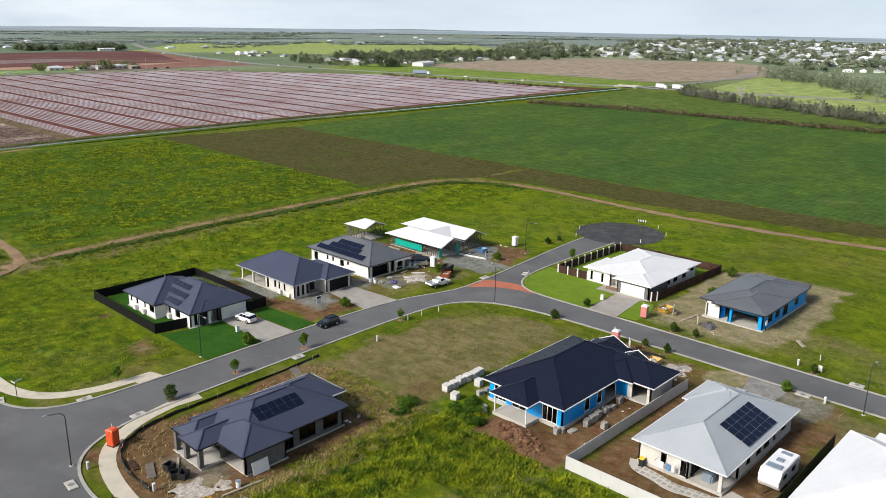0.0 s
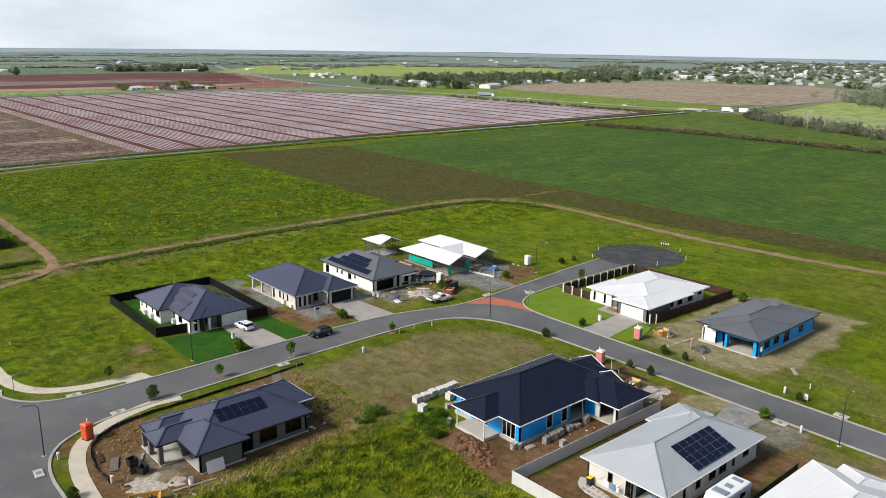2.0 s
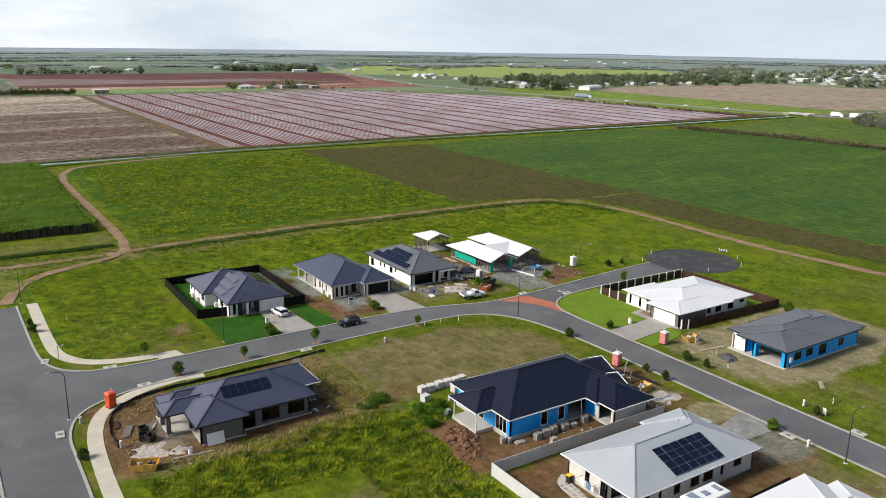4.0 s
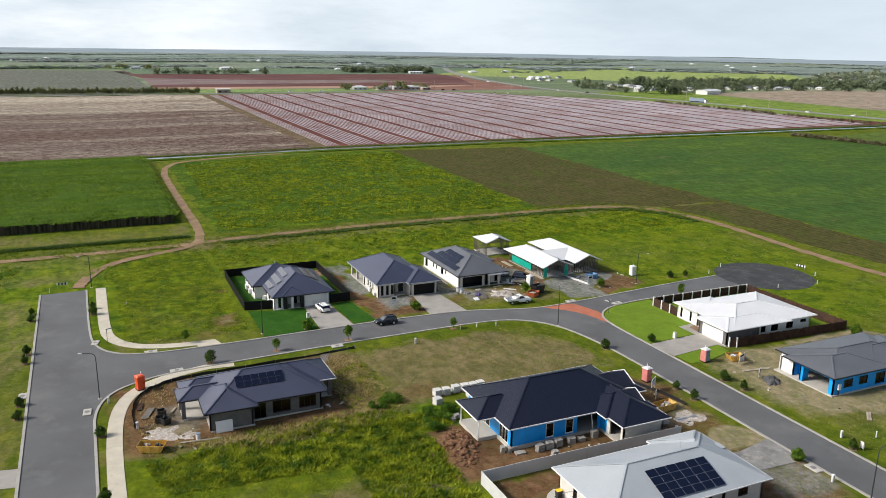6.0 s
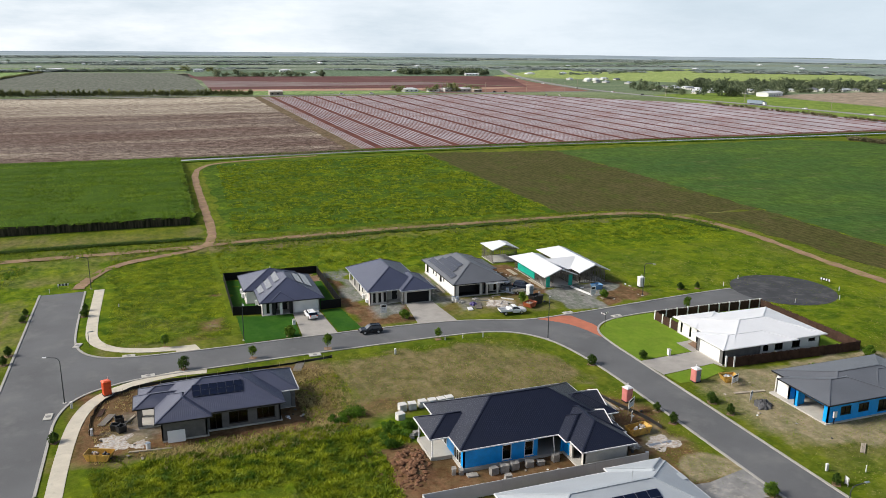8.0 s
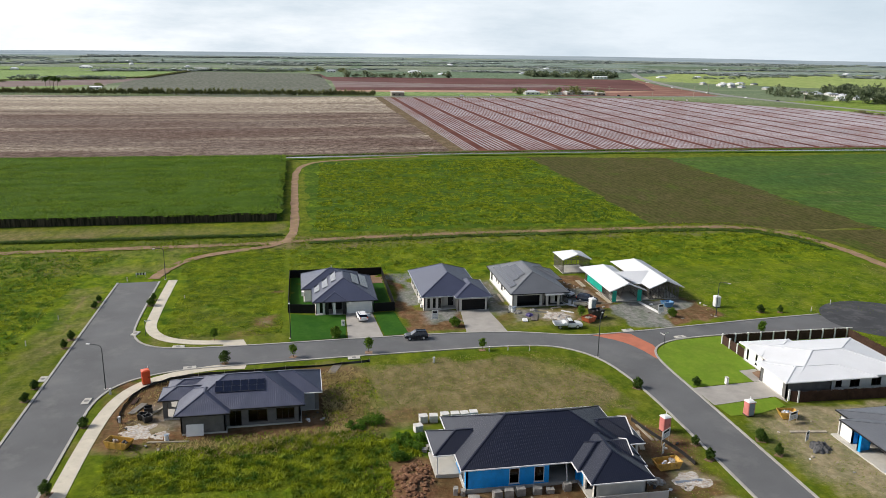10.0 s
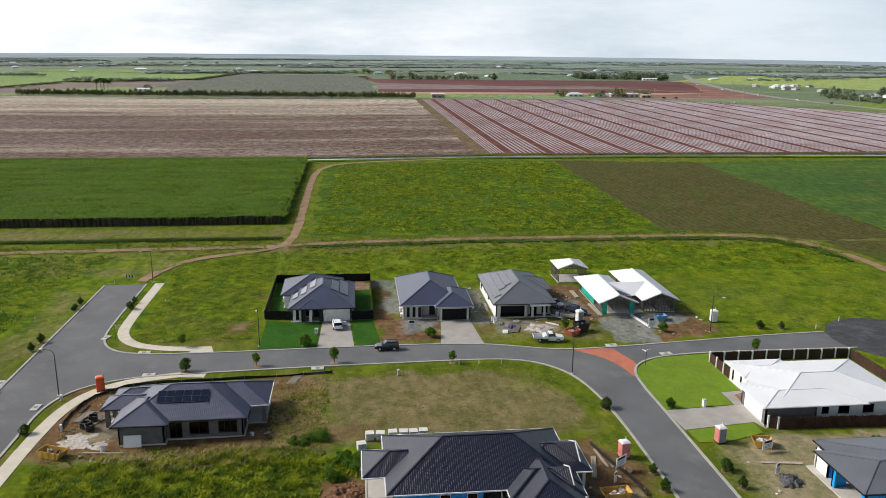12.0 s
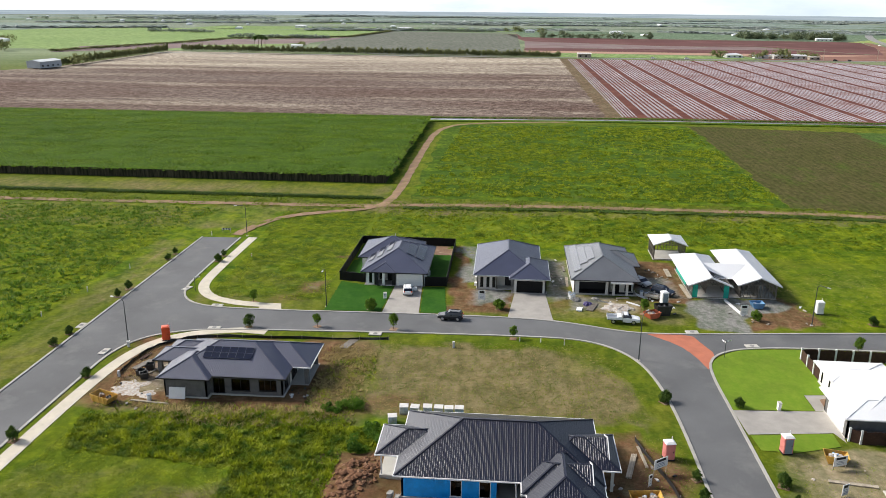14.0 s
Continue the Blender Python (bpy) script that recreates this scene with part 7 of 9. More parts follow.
def letterbox(x, y, rz):
    s = thing("letterbox", 0, 0, 0, "white rendered letterbox pillar beside a driveway", "letterbox", "letterboxes")
    part("pillar", soft_box(-0.28, 0.28, -0.2, 0.2, 0, 1.05, 0.03, 1), WHITE_WALL, s)
    part("slot", boxes((-0.15, 0.15, -0.215, -0.201, 0.72, 0.8)), DARK_TRIM, s)
    part("cap", boxes((-0.32, 0.32, -0.24, 0.24, 1.05, 1.12)), CONCRETE, s)
    part("number_bar", boxes((-0.1, 0.1, -0.215, -0.201, 0.45, 0.6)), BLUE_GREY, s)
    s.matrix_basis = pose(x, y, ground(x), 0, 0, rz)
    return s


lb = letterbox(-6.05, -16.3, 0)
copy_thing(lb, pose(50.0, -51.8, 0.8, 0, 0, 90))


def service_pillar(x, y):
    s = thing("service_pillar", 0, 0, 0, "small pale electricity pillar in the grass", "pillar", "service pillars")
    part("post", soft_box(-0.16, 0.16, -0.14, 0.14, 0, 0.85, 0.04, 1), PALE_FENCE, s)
    part("cover", soft_box(-0.18, 0.18, -0.16, 0.16, 0.85, 1.0, 0.04, 1), WHITE_TRIM, s)
    s.matrix_basis = pose(x, y, ground(x))
    return s


sp = service_pillar(7.4, -36.2)
for x, y in ((46.2, -89.2), (-41.4, -40.0), (35.8, -96.6), (-38.2, -49.6)):
    copy_thing(sp, pose(x, y, ground(x)))


def bollard(x, y):
    s = thing("guide_post", 0, 0, 0, "short white guide post at the road's edge", "post", "guide posts")
    part("post", soft_box(-0.06, 0.06, -0.06, 0.06, 0, 0.95, 0.02, 1), WHITE_TRIM, s)
    part("reflector", boxes((-0.04, 0.04, -0.068, -0.061, 0.7, 0.82)), ORANGE, s)
    s.matrix_basis = pose(x, y, ground(x))
    return s


gp = bollard(84.4, -22.6)
for x, y in ((91.0, -19.2), (101.0, -37.6), (90.6, -36.6), (105.6, -33.0), (-50.2, 18.6), (-36.5, 4.0), (-57.8, -5.0), (-59.5, -18), (-61, -30), (20.5, -33.4), (24.0, -34.2), (17.3, -33.2), (81.0, -98), (50.5, -91)):
    copy_thing(gp, pose(x, y, ground(x)))


def hazard_board(x, y, rz):
    s = thing("hazard_board", 0, 0, 0, "low black and white barrier board at the road's end", "barrier", "hazard boards")
    for k in range(7):
        part("panel", boxes((-1.05 + k * 0.3, -0.75 + k * 0.3, -0.02, 0.02, 0.5, 0.95)), WHITE_TRIM if k % 2 == 0 else DARK_TRIM, s)
    for sx in (-0.9, 0.9):
        part("leg", boxes((sx - 0.04, sx + 0.04, 0.021, 0.1, 0, 0.9)), RAW_TIMBER, s)
    s.matrix_basis = pose(x, y, ground(x), 0, 0, rz)
    return s


hb = hazard_board(-47.9, 21.6, 0)
copy_thing(hb, pose(107.5, -27.3, 0.8, 0, 0, -75))


def drain_pit(x, y, rz):
    s = thing("drain_pit", 0, 0, 0, "pale concrete kerb inlet with a round cover", "drain", "drain pits")
    part("surround", soft_box(-1.0, 1.0, -0.55, 0.55, 0.0, 0.16, 0.05, 1), CONCRETE, s)
    part("cover", tube(bmesh.new(), (0, 0, 0.16), (0, 0, 0.18), 0.36, 0.36, 16), GRAVEL, s)
    s.matrix_basis = pose(x, y, ground(x), 0, 0, rz)
    return s


dp = drain_pit(-44.2, -42.0, 85)
for x, y, rz in ((-31.2, -31.7, 5), (-5.2, -32.0, 0), (-34.2, -22.2, 0), (-42.5, -14.6, 75), (52.2, -32.1, 8), (44.3, -27.6, 5), (45.0, -98, 90), (36.2, -93.5, 90), (-52.6, -33, 90)):
    copy_thing(dp, pose(x, y, ground(x), 0, 0, rz))


# ---- building materials lying about ----
def block_pallet(x, y, rz):
    s = thing("block_pallet", 0, 0, 0, "pallet of pale concrete blocks wrapped in plastic", "pallet", "pallets of blocks")
    part("pallet", boxes((-0.55, 0.55, -0.5, 0.5, 0.0, 0.13)), RAW_TIMBER, s)
    for i in range(2):
        for j in range(4):
            part("block_course", soft_box(-0.54 + i * 0.55, -0.02 + i * 0.55, -0.5, 0.5, 0.135 + j * 0.22, 0.345 + j * 0.22, 0.02, 1), BLOCK, s)
    part("wrap", soft_box(-0.57, 0.57, -0.53, 0.53, 1.01, 1.05, 0.015, 1), BLOCK, s)
    s.matrix_basis = pose(x, y, ground(x), 0, 0, rz)
    return s


pal = block_pallet(1.4, -58.9, 12)
for x, y, rz in ((2.5, -56.3, 5), (3.9, -56.4, -4), (5.5, -56.2, 3), (6.9, -56.3, -2), (8.2, -56.4, 4), (9.5, -56.3, 0), (6.8, -58.6, 6)):
    copy_thing(pal, pose(x, y, ground(x), 0, 0, rz))


def stone(x, y, rz, sx, sy, sz, mat=None):
    bm = bmesh.new()
    bmesh.ops.create_cube(bm, size=1)
    bmesh.ops.subdivide_edges(bm, edges=bm.edges[:], cuts=2, use_grid_fill=True)
    for v_ in bm.verts:
        v_.co = Vector((v_.co.x * sx, v_.co.y * sy, (v_.co.z + 0.5) * sz)) + Vector([random.uniform(-0.05, 0.05) for _ in range(3)])
    ob = part("stone_block", bm, mat or STONE)
    ob.matrix_basis = pose(x, y, ground(x) - 0.03, 0, 0, rz)
    return tagged(ob, "rough grey block stack standing on bare soil", "stone block", "blocks along the wall")


for x, y, sx, sz in ((7.9, -76.2, 1.0, 0.95), (9.3, -76.2, 1.0, 1.0), (10.7, -76.1, 1.0, 1.0), (12.7, -76.1, 1.0, 0.8), (14.2, -76.2, 0.9, 0.55), (16.3, -76.0, 0.9, 0.95), (8.9, -78.2, 0.8, 0.85), (3.4, -74.6, 0.5, 0.9), (4.2, -74.9, 0.5, 0.7), (5.3, -75.8, 1.3, 0.3), (4.9, -60.6, 1.0, 0.7), (6.6, -60.4, 0.9, 0.4), (2.2, -63.6, 0.8, 0.5), (1.4, -64.2, 0.6, 0.4)):
    stone(x, y, random.uniform(-15, 15), sx, 0.7, sz)


def stack(x, y, rz, n, length, w, label, mat=None, layers=2, lift=0.0):
    """A stack of boards, each one its own part."""
    s = thing("timber_stack", 0, 0, 0, label, "timber stack")
    for j in range(layers):
        for i in range(n):
            dx = random.uniform(-0.12, 0.12)
            part("board", boxes((-length / 2 + dx, length / 2 + dx, (i - n / 2) * (w + 0.02), (i - n / 2) * (w + 0.02) + w, j * 0.07, j * 0.07 + 0.06)), mat or RAW_TIMBER, s)
    s.matrix_basis = pose(x, y, ground(x) + 0.02 + lift, 0, 0, rz)
    return s


stack(-36.6, -45.6, 68, 4, 3.4, 0.22, "grey weathered boards lying beside a house", STEEL_STUD)
stack(-33.8, -46.8, 60, 2, 3.6, 0.14, "two long pale planks near a porch")
stack(-31.0, -56.2, -6, 2, 5.2, 0.14, "long pale planks on rubble")
stack(29.6, -18.4, 70, 5, 3.6, 0.22, "grey boards stacked on the verge", STEEL_STUD)
stack(27.4, -19.6, 80, 3, 1.6, 0.3, "short white boards on the grass", WHITE_TRIM, 3)
stack(47.0, -9.0, 92, 4, 7.0, 0.16, "pale timber lengths along a frame wall")
stack(45.7, 1.0, 90, 4, 4.5, 0.2, "pale timber lengths beside a shed")
stack(38.6, -12.2, -50, 3, 3.2, 0.2, "pale boards thrown down near parked cars", WHITE_TRIM)
stack(36.8, -16.2, -40, 2, 2.6, 0.18, "pale boards on bare soil", WHITE_TRIM)
stack(53.6, -16.4, -80, 1, 7.0, 0.4, "long white wrapped roof beam lying on gravel", WHITE_TRIM, 4)
stack(29.4, -66.6, 75, 4, 5.0, 0.14, "formwork boards laid out on soil")
stack(30.9, -64.6, 95, 2, 4.4, 0.14, "pale planks at the edge of a trench")
stack(31.0, -76.9, 0, 3, 3.4, 0.16, "galvanised lengths on the verge", ALU, 1)
stack(52.9, -67.9, -8, 3, 5.0, 0.16, "weathered sleepers lying on sand", RAW_TIMBER)
stack(55.0, -86.4, 40, 3, 2.8, 0.18, "pale broken boards on sand")
stack(52.4, 5.8, 5, 4, 6.0, 0.2, "grey frame lengths behind a house", STEEL_STUD)
stack(-8.6, -35.8, 70, 6, 3.8, 0.2, "dark grates lying at the edge of a plot", STEEL_STUD, 1)

bx = thing("water_tub", 0, 0, 0, "black plastic tub beside a building site", "tub", "tubs")
part("tub", cabin(bmesh.new(), [[(-0.5, -0.45, 0), (0.5, -0.45, 0), (0.5, 0.45, 0), (-0.5, 0.45, 0)], [(-0.58, -0.52, 0.9), (0.58, -0.52, 0.9), (0.58, 0.52, 0.9), (-0.58, 0.52, 0.9)], [(-0.5, -0.45, 0.9), (0.5, -0.45, 0.9), (0.5, 0.45, 0.9), (-0.5, 0.45, 0.9)], [(-0.45, -0.4, 0.2), (0.45, -0.4, 0.2), (0.45, 0.4, 0.2), (-0.45, 0.4, 0.2)]]), BLACK_PLASTIC, bx)
bx.matrix_basis = pose(-34.9, -46.9, 0, 0, 0, 10)
copy_thing(bx, pose(-35.3, -48.9, 0, 0, 0, -12))
copy_thing(bx, pose(-34.6, -49.6, 0, 0, 0, 30))
lean = part("leaning_board", boxes((-1.1, 1.1, -0.04, 0.04, 0.0, 1.55)), WHITE_TRIM)
lean.matrix_basis = pose(-27.7, -55.05, 0.05, -16, 0, 0)
tagged(lean, "large white board leaning on a brick wall", "board")


def rubble_heap(x, y, r, h, label, mat):
    bm = bmesh.new()
    bmesh.ops.create_icosphere(bm, subdivisions=5, radius=1)
    for v_ in bm.verts:
        k = 0.75 + 0.5 * noise.noise(Vector((v_.co.x * 2.2 + x, v_.co.y * 2.2 + y, 0.3)))
        v_.co = Vector((v_.co.x * r * k, v_.co.y * r * k, max(v_.co.z, -0.1) * h * (0.6 + 0.35 * abs(noise.noise(v_.co * 4 + Vector((x, y, 0)))) + 0.4 * abs(noise.noise(v_.co * 11 + Vector((y, x, 0)))))))
    ob = part("spoil_heap", bm, mat)
    ob.location = (x, y, ground(x))
    return tagged(ob, label, "spoil heap", kind="stuff")


rubble_heap(33.6, -18.4, 3.1, 0.45, "low heap of white sand and rubble", RUBBLE)
rubble_heap(-35.4, -52.6, 2.9, 0.1, "spread of white cement spoil on soil", RUBBLE)
rubble_heap(-32.4, -54.0, 1.4, 0.1, "small heap of pale rubble", RUBBLE)
rubble_heap(27.2, -76.4, 1.3, 0.6, "heap of pale sand beside a garage", RUBBLE)
rubble_heap(29.0, -17.2, 0.9, 0.7, "crumpled purple tarpaulin over building goods", surface("purple_tarpaulin", (0.09, 0.07, 0.22), 0.5, 0.3, 2, 6, 0.3))
rubble_heap(27.3, -15.2, 1.0, 0.6, "pile of grey offcuts beside a garage", STONE)
for i in range(46):
    x, y = random.choice(((random.uniform(-39, -30), random.uniform(-57, -50)), (random.uniform(25, 46), random.uniform(-20, -13)), (random.uniform(-13.5, -10), random.uniform(-54, -50)), (random.uniform(2, 30), random.uniform(-79, -76)), (random.uniform(48, 60), random.uniform(-86, -64))))
    bm = bmesh.new()
    bmesh.ops.create_icosphere(bm, subdivisions=1, radius=random.uniform(0.12, 0.34))
    for v_ in bm.verts:
        v_.co *= random.uniform(0.6, 1.2)
        v_.co.z *= 0.5
    ob = part("debris", bm, random.choice((RUBBLE, WHITE_TRIM, STONE, RAW_TIMBER, BLACK_PLASTIC)))
    ob.location = (x, y, ground(x) + 0.05)
    tagged(ob, "small scrap of building rubbish on the ground", "debris", "scattered scraps")

rubble_heap(51.5, -72.1, 1.6, 0.95, "heap of dark crushed rock on sand", surface("dark_crushed_rock", (0.1, 0.1, 0.105), 0.95, 0.3, 1.5, 8, 0.6))
rubble_heap(31.2, -76.8, 2.6, 0.1, "spread of white sand by a driveway", RUBBLE)
RED_SPOIL = surface("red_brown_spoil", (0.17, 0.088, 0.052), 0.98, 0.35, 0.9, 4, 0.9, second=(0.24, 0.145, 0.09), amount=0.4, spec=0.1)
clods, bm = random.Random(17), bmesh.new()
for _ in range(190):
    a, r_ = clods.uniform(0, 6.28), clods.uniform(0, 1) ** 0.7
    x, y, size = -1.0 + 2.4 * r_ * math.cos(a) + 0.25 * 5.0 * r_ * math.sin(a), -71.6 + 5.0 * r_ * math.sin(a), clods.uniform(0.12, 0.5) * (1.15 - 0.6 * r_)
    m = Matrix.Translation((x, y, float(terrain(np.array([x]), np.array([y]))[0]) + size * 0.1)) @ Matrix.Rotation(clods.uniform(0, 6.28), 4, "Z") @ Matrix.Diagonal((size * 1.4, size, size * 0.6, 1))
    made = bmesh.ops.create_icosphere(bm, subdivisions=1, radius=1.0)["verts"]
    for v_ in made:
        v_.co = m @ (v_.co * clods.uniform(0.7, 1.2))
tagged(part("spoil_heap", bm, RED_SPOIL), "low ridge of reddish brown clods beside a house", "spoil heap", kind="stuff")
rubble_heap(30.6, -14.4, 0.9, 0.4, "small heap of broken block on bare soil", STONE)
drum = thing("plastic_drum", 0, 0, 0, "white plastic drum with a lid on a building site", "drum", "site drums")
part("drum_body", tube(bmesh.new(), (0, 0, 0), (0, 0, 0.78), 0.29, 0.31, 14), WHITE_TRIM, drum)
part("lid", tube(bmesh.new(), (0, 0, 0.785), (0, 0, 0.84), 0.33, 0.32, 14), BLUE_GREY, drum)
drum.matrix_basis = pose(26.2, -13.4, ground(26), 0, 0, 0)
for x, y in ((26.9, -13.9), (26.4, -14.6), (38.9, -11.6), (39.6, -12.4), (-31.2, -55.6)):
    copy_thing(drum, pose(x, y, ground(x), 0, 0, random.uniform(0, 360)))
tr = thing("box_trailer", 0, 0, 0, "galvanised box trailer loaded with timber offcuts", "trailer")
part("bed", boxes((-1.2, 1.2, -0.75, 0.75, 0.5, 0.56)), ALU, tr)
for box_ in ((-1.2, 1.2, -0.78, -0.74, 0.5, 0.95), (-1.2, 1.2, 0.74, 0.78, 0.5, 0.95), (-1.24, -1.2, -0.78, 0.78, 0.5, 0.95), (1.2, 1.24, -0.78, 0.78, 0.5, 0.95)):
    part("side_board", boxes(box_), ALU, tr)
part("draw_bar", bar(bmesh.new(), (1.2, 0, 0.48), (2.3, 0, 0.48), 0.08, 0.08), DARK_TRIM, tr)
for sy in (-0.88, 0.88):
    wheel(tr, -0.1, sy, 0.3, 0.18)
for i in range(7):
    y0 = -0.6 + i * 0.18
    part("offcut", boxes((-1.1 + random.uniform(0, 0.3), 1.0 + random.uniform(0, 0.6), y0, y0 + 0.12, 0.6 + 0.1 * (i % 3), 0.7 + 0.1 * (i % 3))), random.choice((RAW_TIMBER, WHITE_TRIM, STEEL_STUD)), tr)
tr.matrix_basis = pose(40.6, -13.4, ground(40), 0, 0, -35)
stack(26.2, -6.0, 88, 3, 5.0, 0.14, "timber lengths lying along a white wall")
stack(26.0, 1.5, 92, 2, 3.2, 0.16, "broken boards lying along a white wall", STEEL_STUD)
stack(41.6, -8.2, -42, 4, 3.4, 0.18, "grey sheets stacked between parked cars", STEEL_STUD, 4)
stack(35.4, -13.6, 12, 3, 2.2, 0.16, "pale offcuts dropped before a porch")
stack(31.6, -15.6, -25, 2, 2.4, 0.2, "bent metal lengths on bare soil", ALU)
stack(-37.4, -43.0, 80, 3, 2.4, 0.2, "dark boards dropped in dry grass", BROWN_WOOD)
for i in range(60):
    x, y = random.choice(((random.uniform(24, 46), random.uniform(-20.5, -13)), (random.uniform(23.5, 26.2), random.uniform(-12, 7)), (random.uniform(39, 45), random.uniform(-12, 4)), (random.uniform(-38.4, -30), random.uniform(-58, -42)), (random.uniform(26, 34), random.uniform(-78, -62)), (random.uniform(46, 66), random.uniform(-24, -13.5))))
    bm = boxes((-0.5, 0.5, -0.5, 0.5, 0, 1))
    for v_ in bm.verts:
        v_.co = Vector((v_.co.x * random.uniform(0.2, 0.9), v_.co.y * random.uniform(0.15, 0.4), v_.co.z * random.uniform(0.05, 0.22)))
    ob = part("scrap_piece", bm, random.choice((RUBBLE, WHITE_TRIM, STEEL_STUD, RAW_TIMBER, RAW_TIMBER, BLACK_PLASTIC, BLOCK)))
    ob.matrix_basis = pose(x, y, ground(x) + 0.01, 0, 0, random.uniform(0, 180))
    tagged(ob, "flat scrap of building waste on the ground", "scrap", "scattered offcuts")

# back garden of the pale-roofed house
wb = thing("wheelie_bin", 0, 0, 0, "dark wheelie bin with a yellow lid", "bin")
part("body", cabin(bmesh.new(), [[(-0.24, -0.28, 0.06), (0.24, -0.28, 0.06), (0.24, 0.24, 0.06), (-0.24, 0.24, 0.06)], [(-0.3, -0.36, 1.0), (0.3, -0.36, 1.0), (0.3, 0.36, 1.0), (-0.3, 0.36, 1.0)]]), BLACK_PLASTIC, wb)
part("lid", soft_box(-0.32, 0.32, -0.4, 0.38, 1.0, 1.08, 0.03, 1), surface("yellow_plastic", (0.75, 0.5, 0.02), 0.5, 0.08, 1, 5, 0.02), wb)
for sx in (-0.26, 0.26):
    part("wheel", tube(bmesh.new(), (sx - 0.03, 0.26, 0.1), (sx + 0.03, 0.26, 0.1), 0.1, 0.1, 12), TYRE, wb)
wb.matrix_basis = pose(4.3, -86.3, ground(4), 0, 0, 90)
pv = thing("paved_path", 3.6, -90, ground(3.6), "pale path set with dark square pavers", "path")
part("bed", ribbon(chaikin([(5.2, -85.2), (3.6, -86.0), (3.3, -89), (2.6, -91), (3.2, -93), (3.4, -96.6), (6.5, -97.2)]), 1.7, 0.05, 0.0), CONCRETE, pv)
for i in range(14):
    for k in (-0.42, 0.42):
        x, y = 3.5 + k - 0.5 * math.exp(-((i - 6.5) / 2.5) ** 2), -86.4 - i * 0.74
        part("paver", soft_box(x - 0.25, x + 0.25, y - 0.25, y + 0.25, ground(x) + 0.04, ground(x) + 0.085, 0.02, 1), STONE, pv)
cl = thing("clothes_line", 4.0, -89.4, ground(4), "fold-out clothes line hung with white and blue washing", "clothes line")
for yy in (-90.6, -88.2):
    part("arm", bar(bmesh.new(), (4.75, yy, ground(4) + 1.9), (3.5, yy, ground(4) + 1.9), 0.04, 0.04), ALU, cl)
for i, mat in enumerate((WHITE_TRIM, WHITE_TRIM, BLUE_GREY, SKIP_BLUE, WHITE_TRIM)):
    y = -88.4 - i * 0.44
    bm = bmesh.new()
    vs = [[bm.verts.new((4.1 - 0.1 * (i % 2) + 0.03 * math.sin(a * 5 + i), y - a * 0.36, ground(4) + 1.88 - b * 0.85)) for a in (0, 0.33, 0.66, 1)] for b in (0, 0.5, 1)]
    for r0, r1 in zip(vs, vs[1:]):
        for k in range(3):
            bm.faces.new((r0[k], r0[k + 1], r1[k + 1], r1[k]))
    g_ = bmesh.ops.extrude_face_region(bm, geom=bm.faces[:])
    for v_ in g_["geom"]:
        if isinstance(v_, bmesh.types.BMVert):
            v_.co.x -= 0.03
    part("washing", bm, mat, cl)
bq = thing("covered_barbecue", 6.4, -93.6, ground(6) + 0.25, "barbecue under a grey cloth cover on a patio", "barbecue")
bm = boxes((5.8, 7.0, -94.3, -93.0, ground(6) + 0.25, ground(6) + 1.35))
bmesh.ops.bevel(bm, geom=bm.edges[:], offset=0.18, segments=3, affect="EDGES")
part("cover", bm, BLUE_GREY, bq)


# ---- shrubs and street trees ----
def leaf_cloud(rng, centres, count, size, squash=1.0):
    """Vertices and faces of many small folded leaves gathered in clumps."""
    verts, faces = [], []
    for _ in range(count):
        c, r = centres[rng.randint(len(centres))]
        d = rng.normal(size=3)
        d /= np.linalg.norm(d)
        p = np.array(c) + d * r * rng.uniform(0.55, 1.05) * np.array((1, 1, squash))
        a = rng.normal(size=3)
        a /= np.linalg.norm(a)
        b = np.cross(a, d)
        b /= np.linalg.norm(b) + 1e-9
        s = size * rng.uniform(0.6, 1.3)
        i = len(verts)
        verts += [tuple(p - a * s), tuple(p + b * s * 0.45 + d * s * 0.2), tuple(p + a * s), tuple(p - b * s * 0.45 + d * s * 0.2)]
        faces += [(i, i + 1, i + 2), (i, i + 2, i + 3)]
    return verts, faces


def mesh_part(name, verts, faces, material, parent=None):
    m_ = bpy.data.meshes.new(name)
    m_.from_pydata(verts, [], faces)
    m_.materials.append(material)
    ob = new(name, m_)
    ob.parent = parent
    ORIGIN[ob.name] = Vector((0, 0, 0))
    return ob


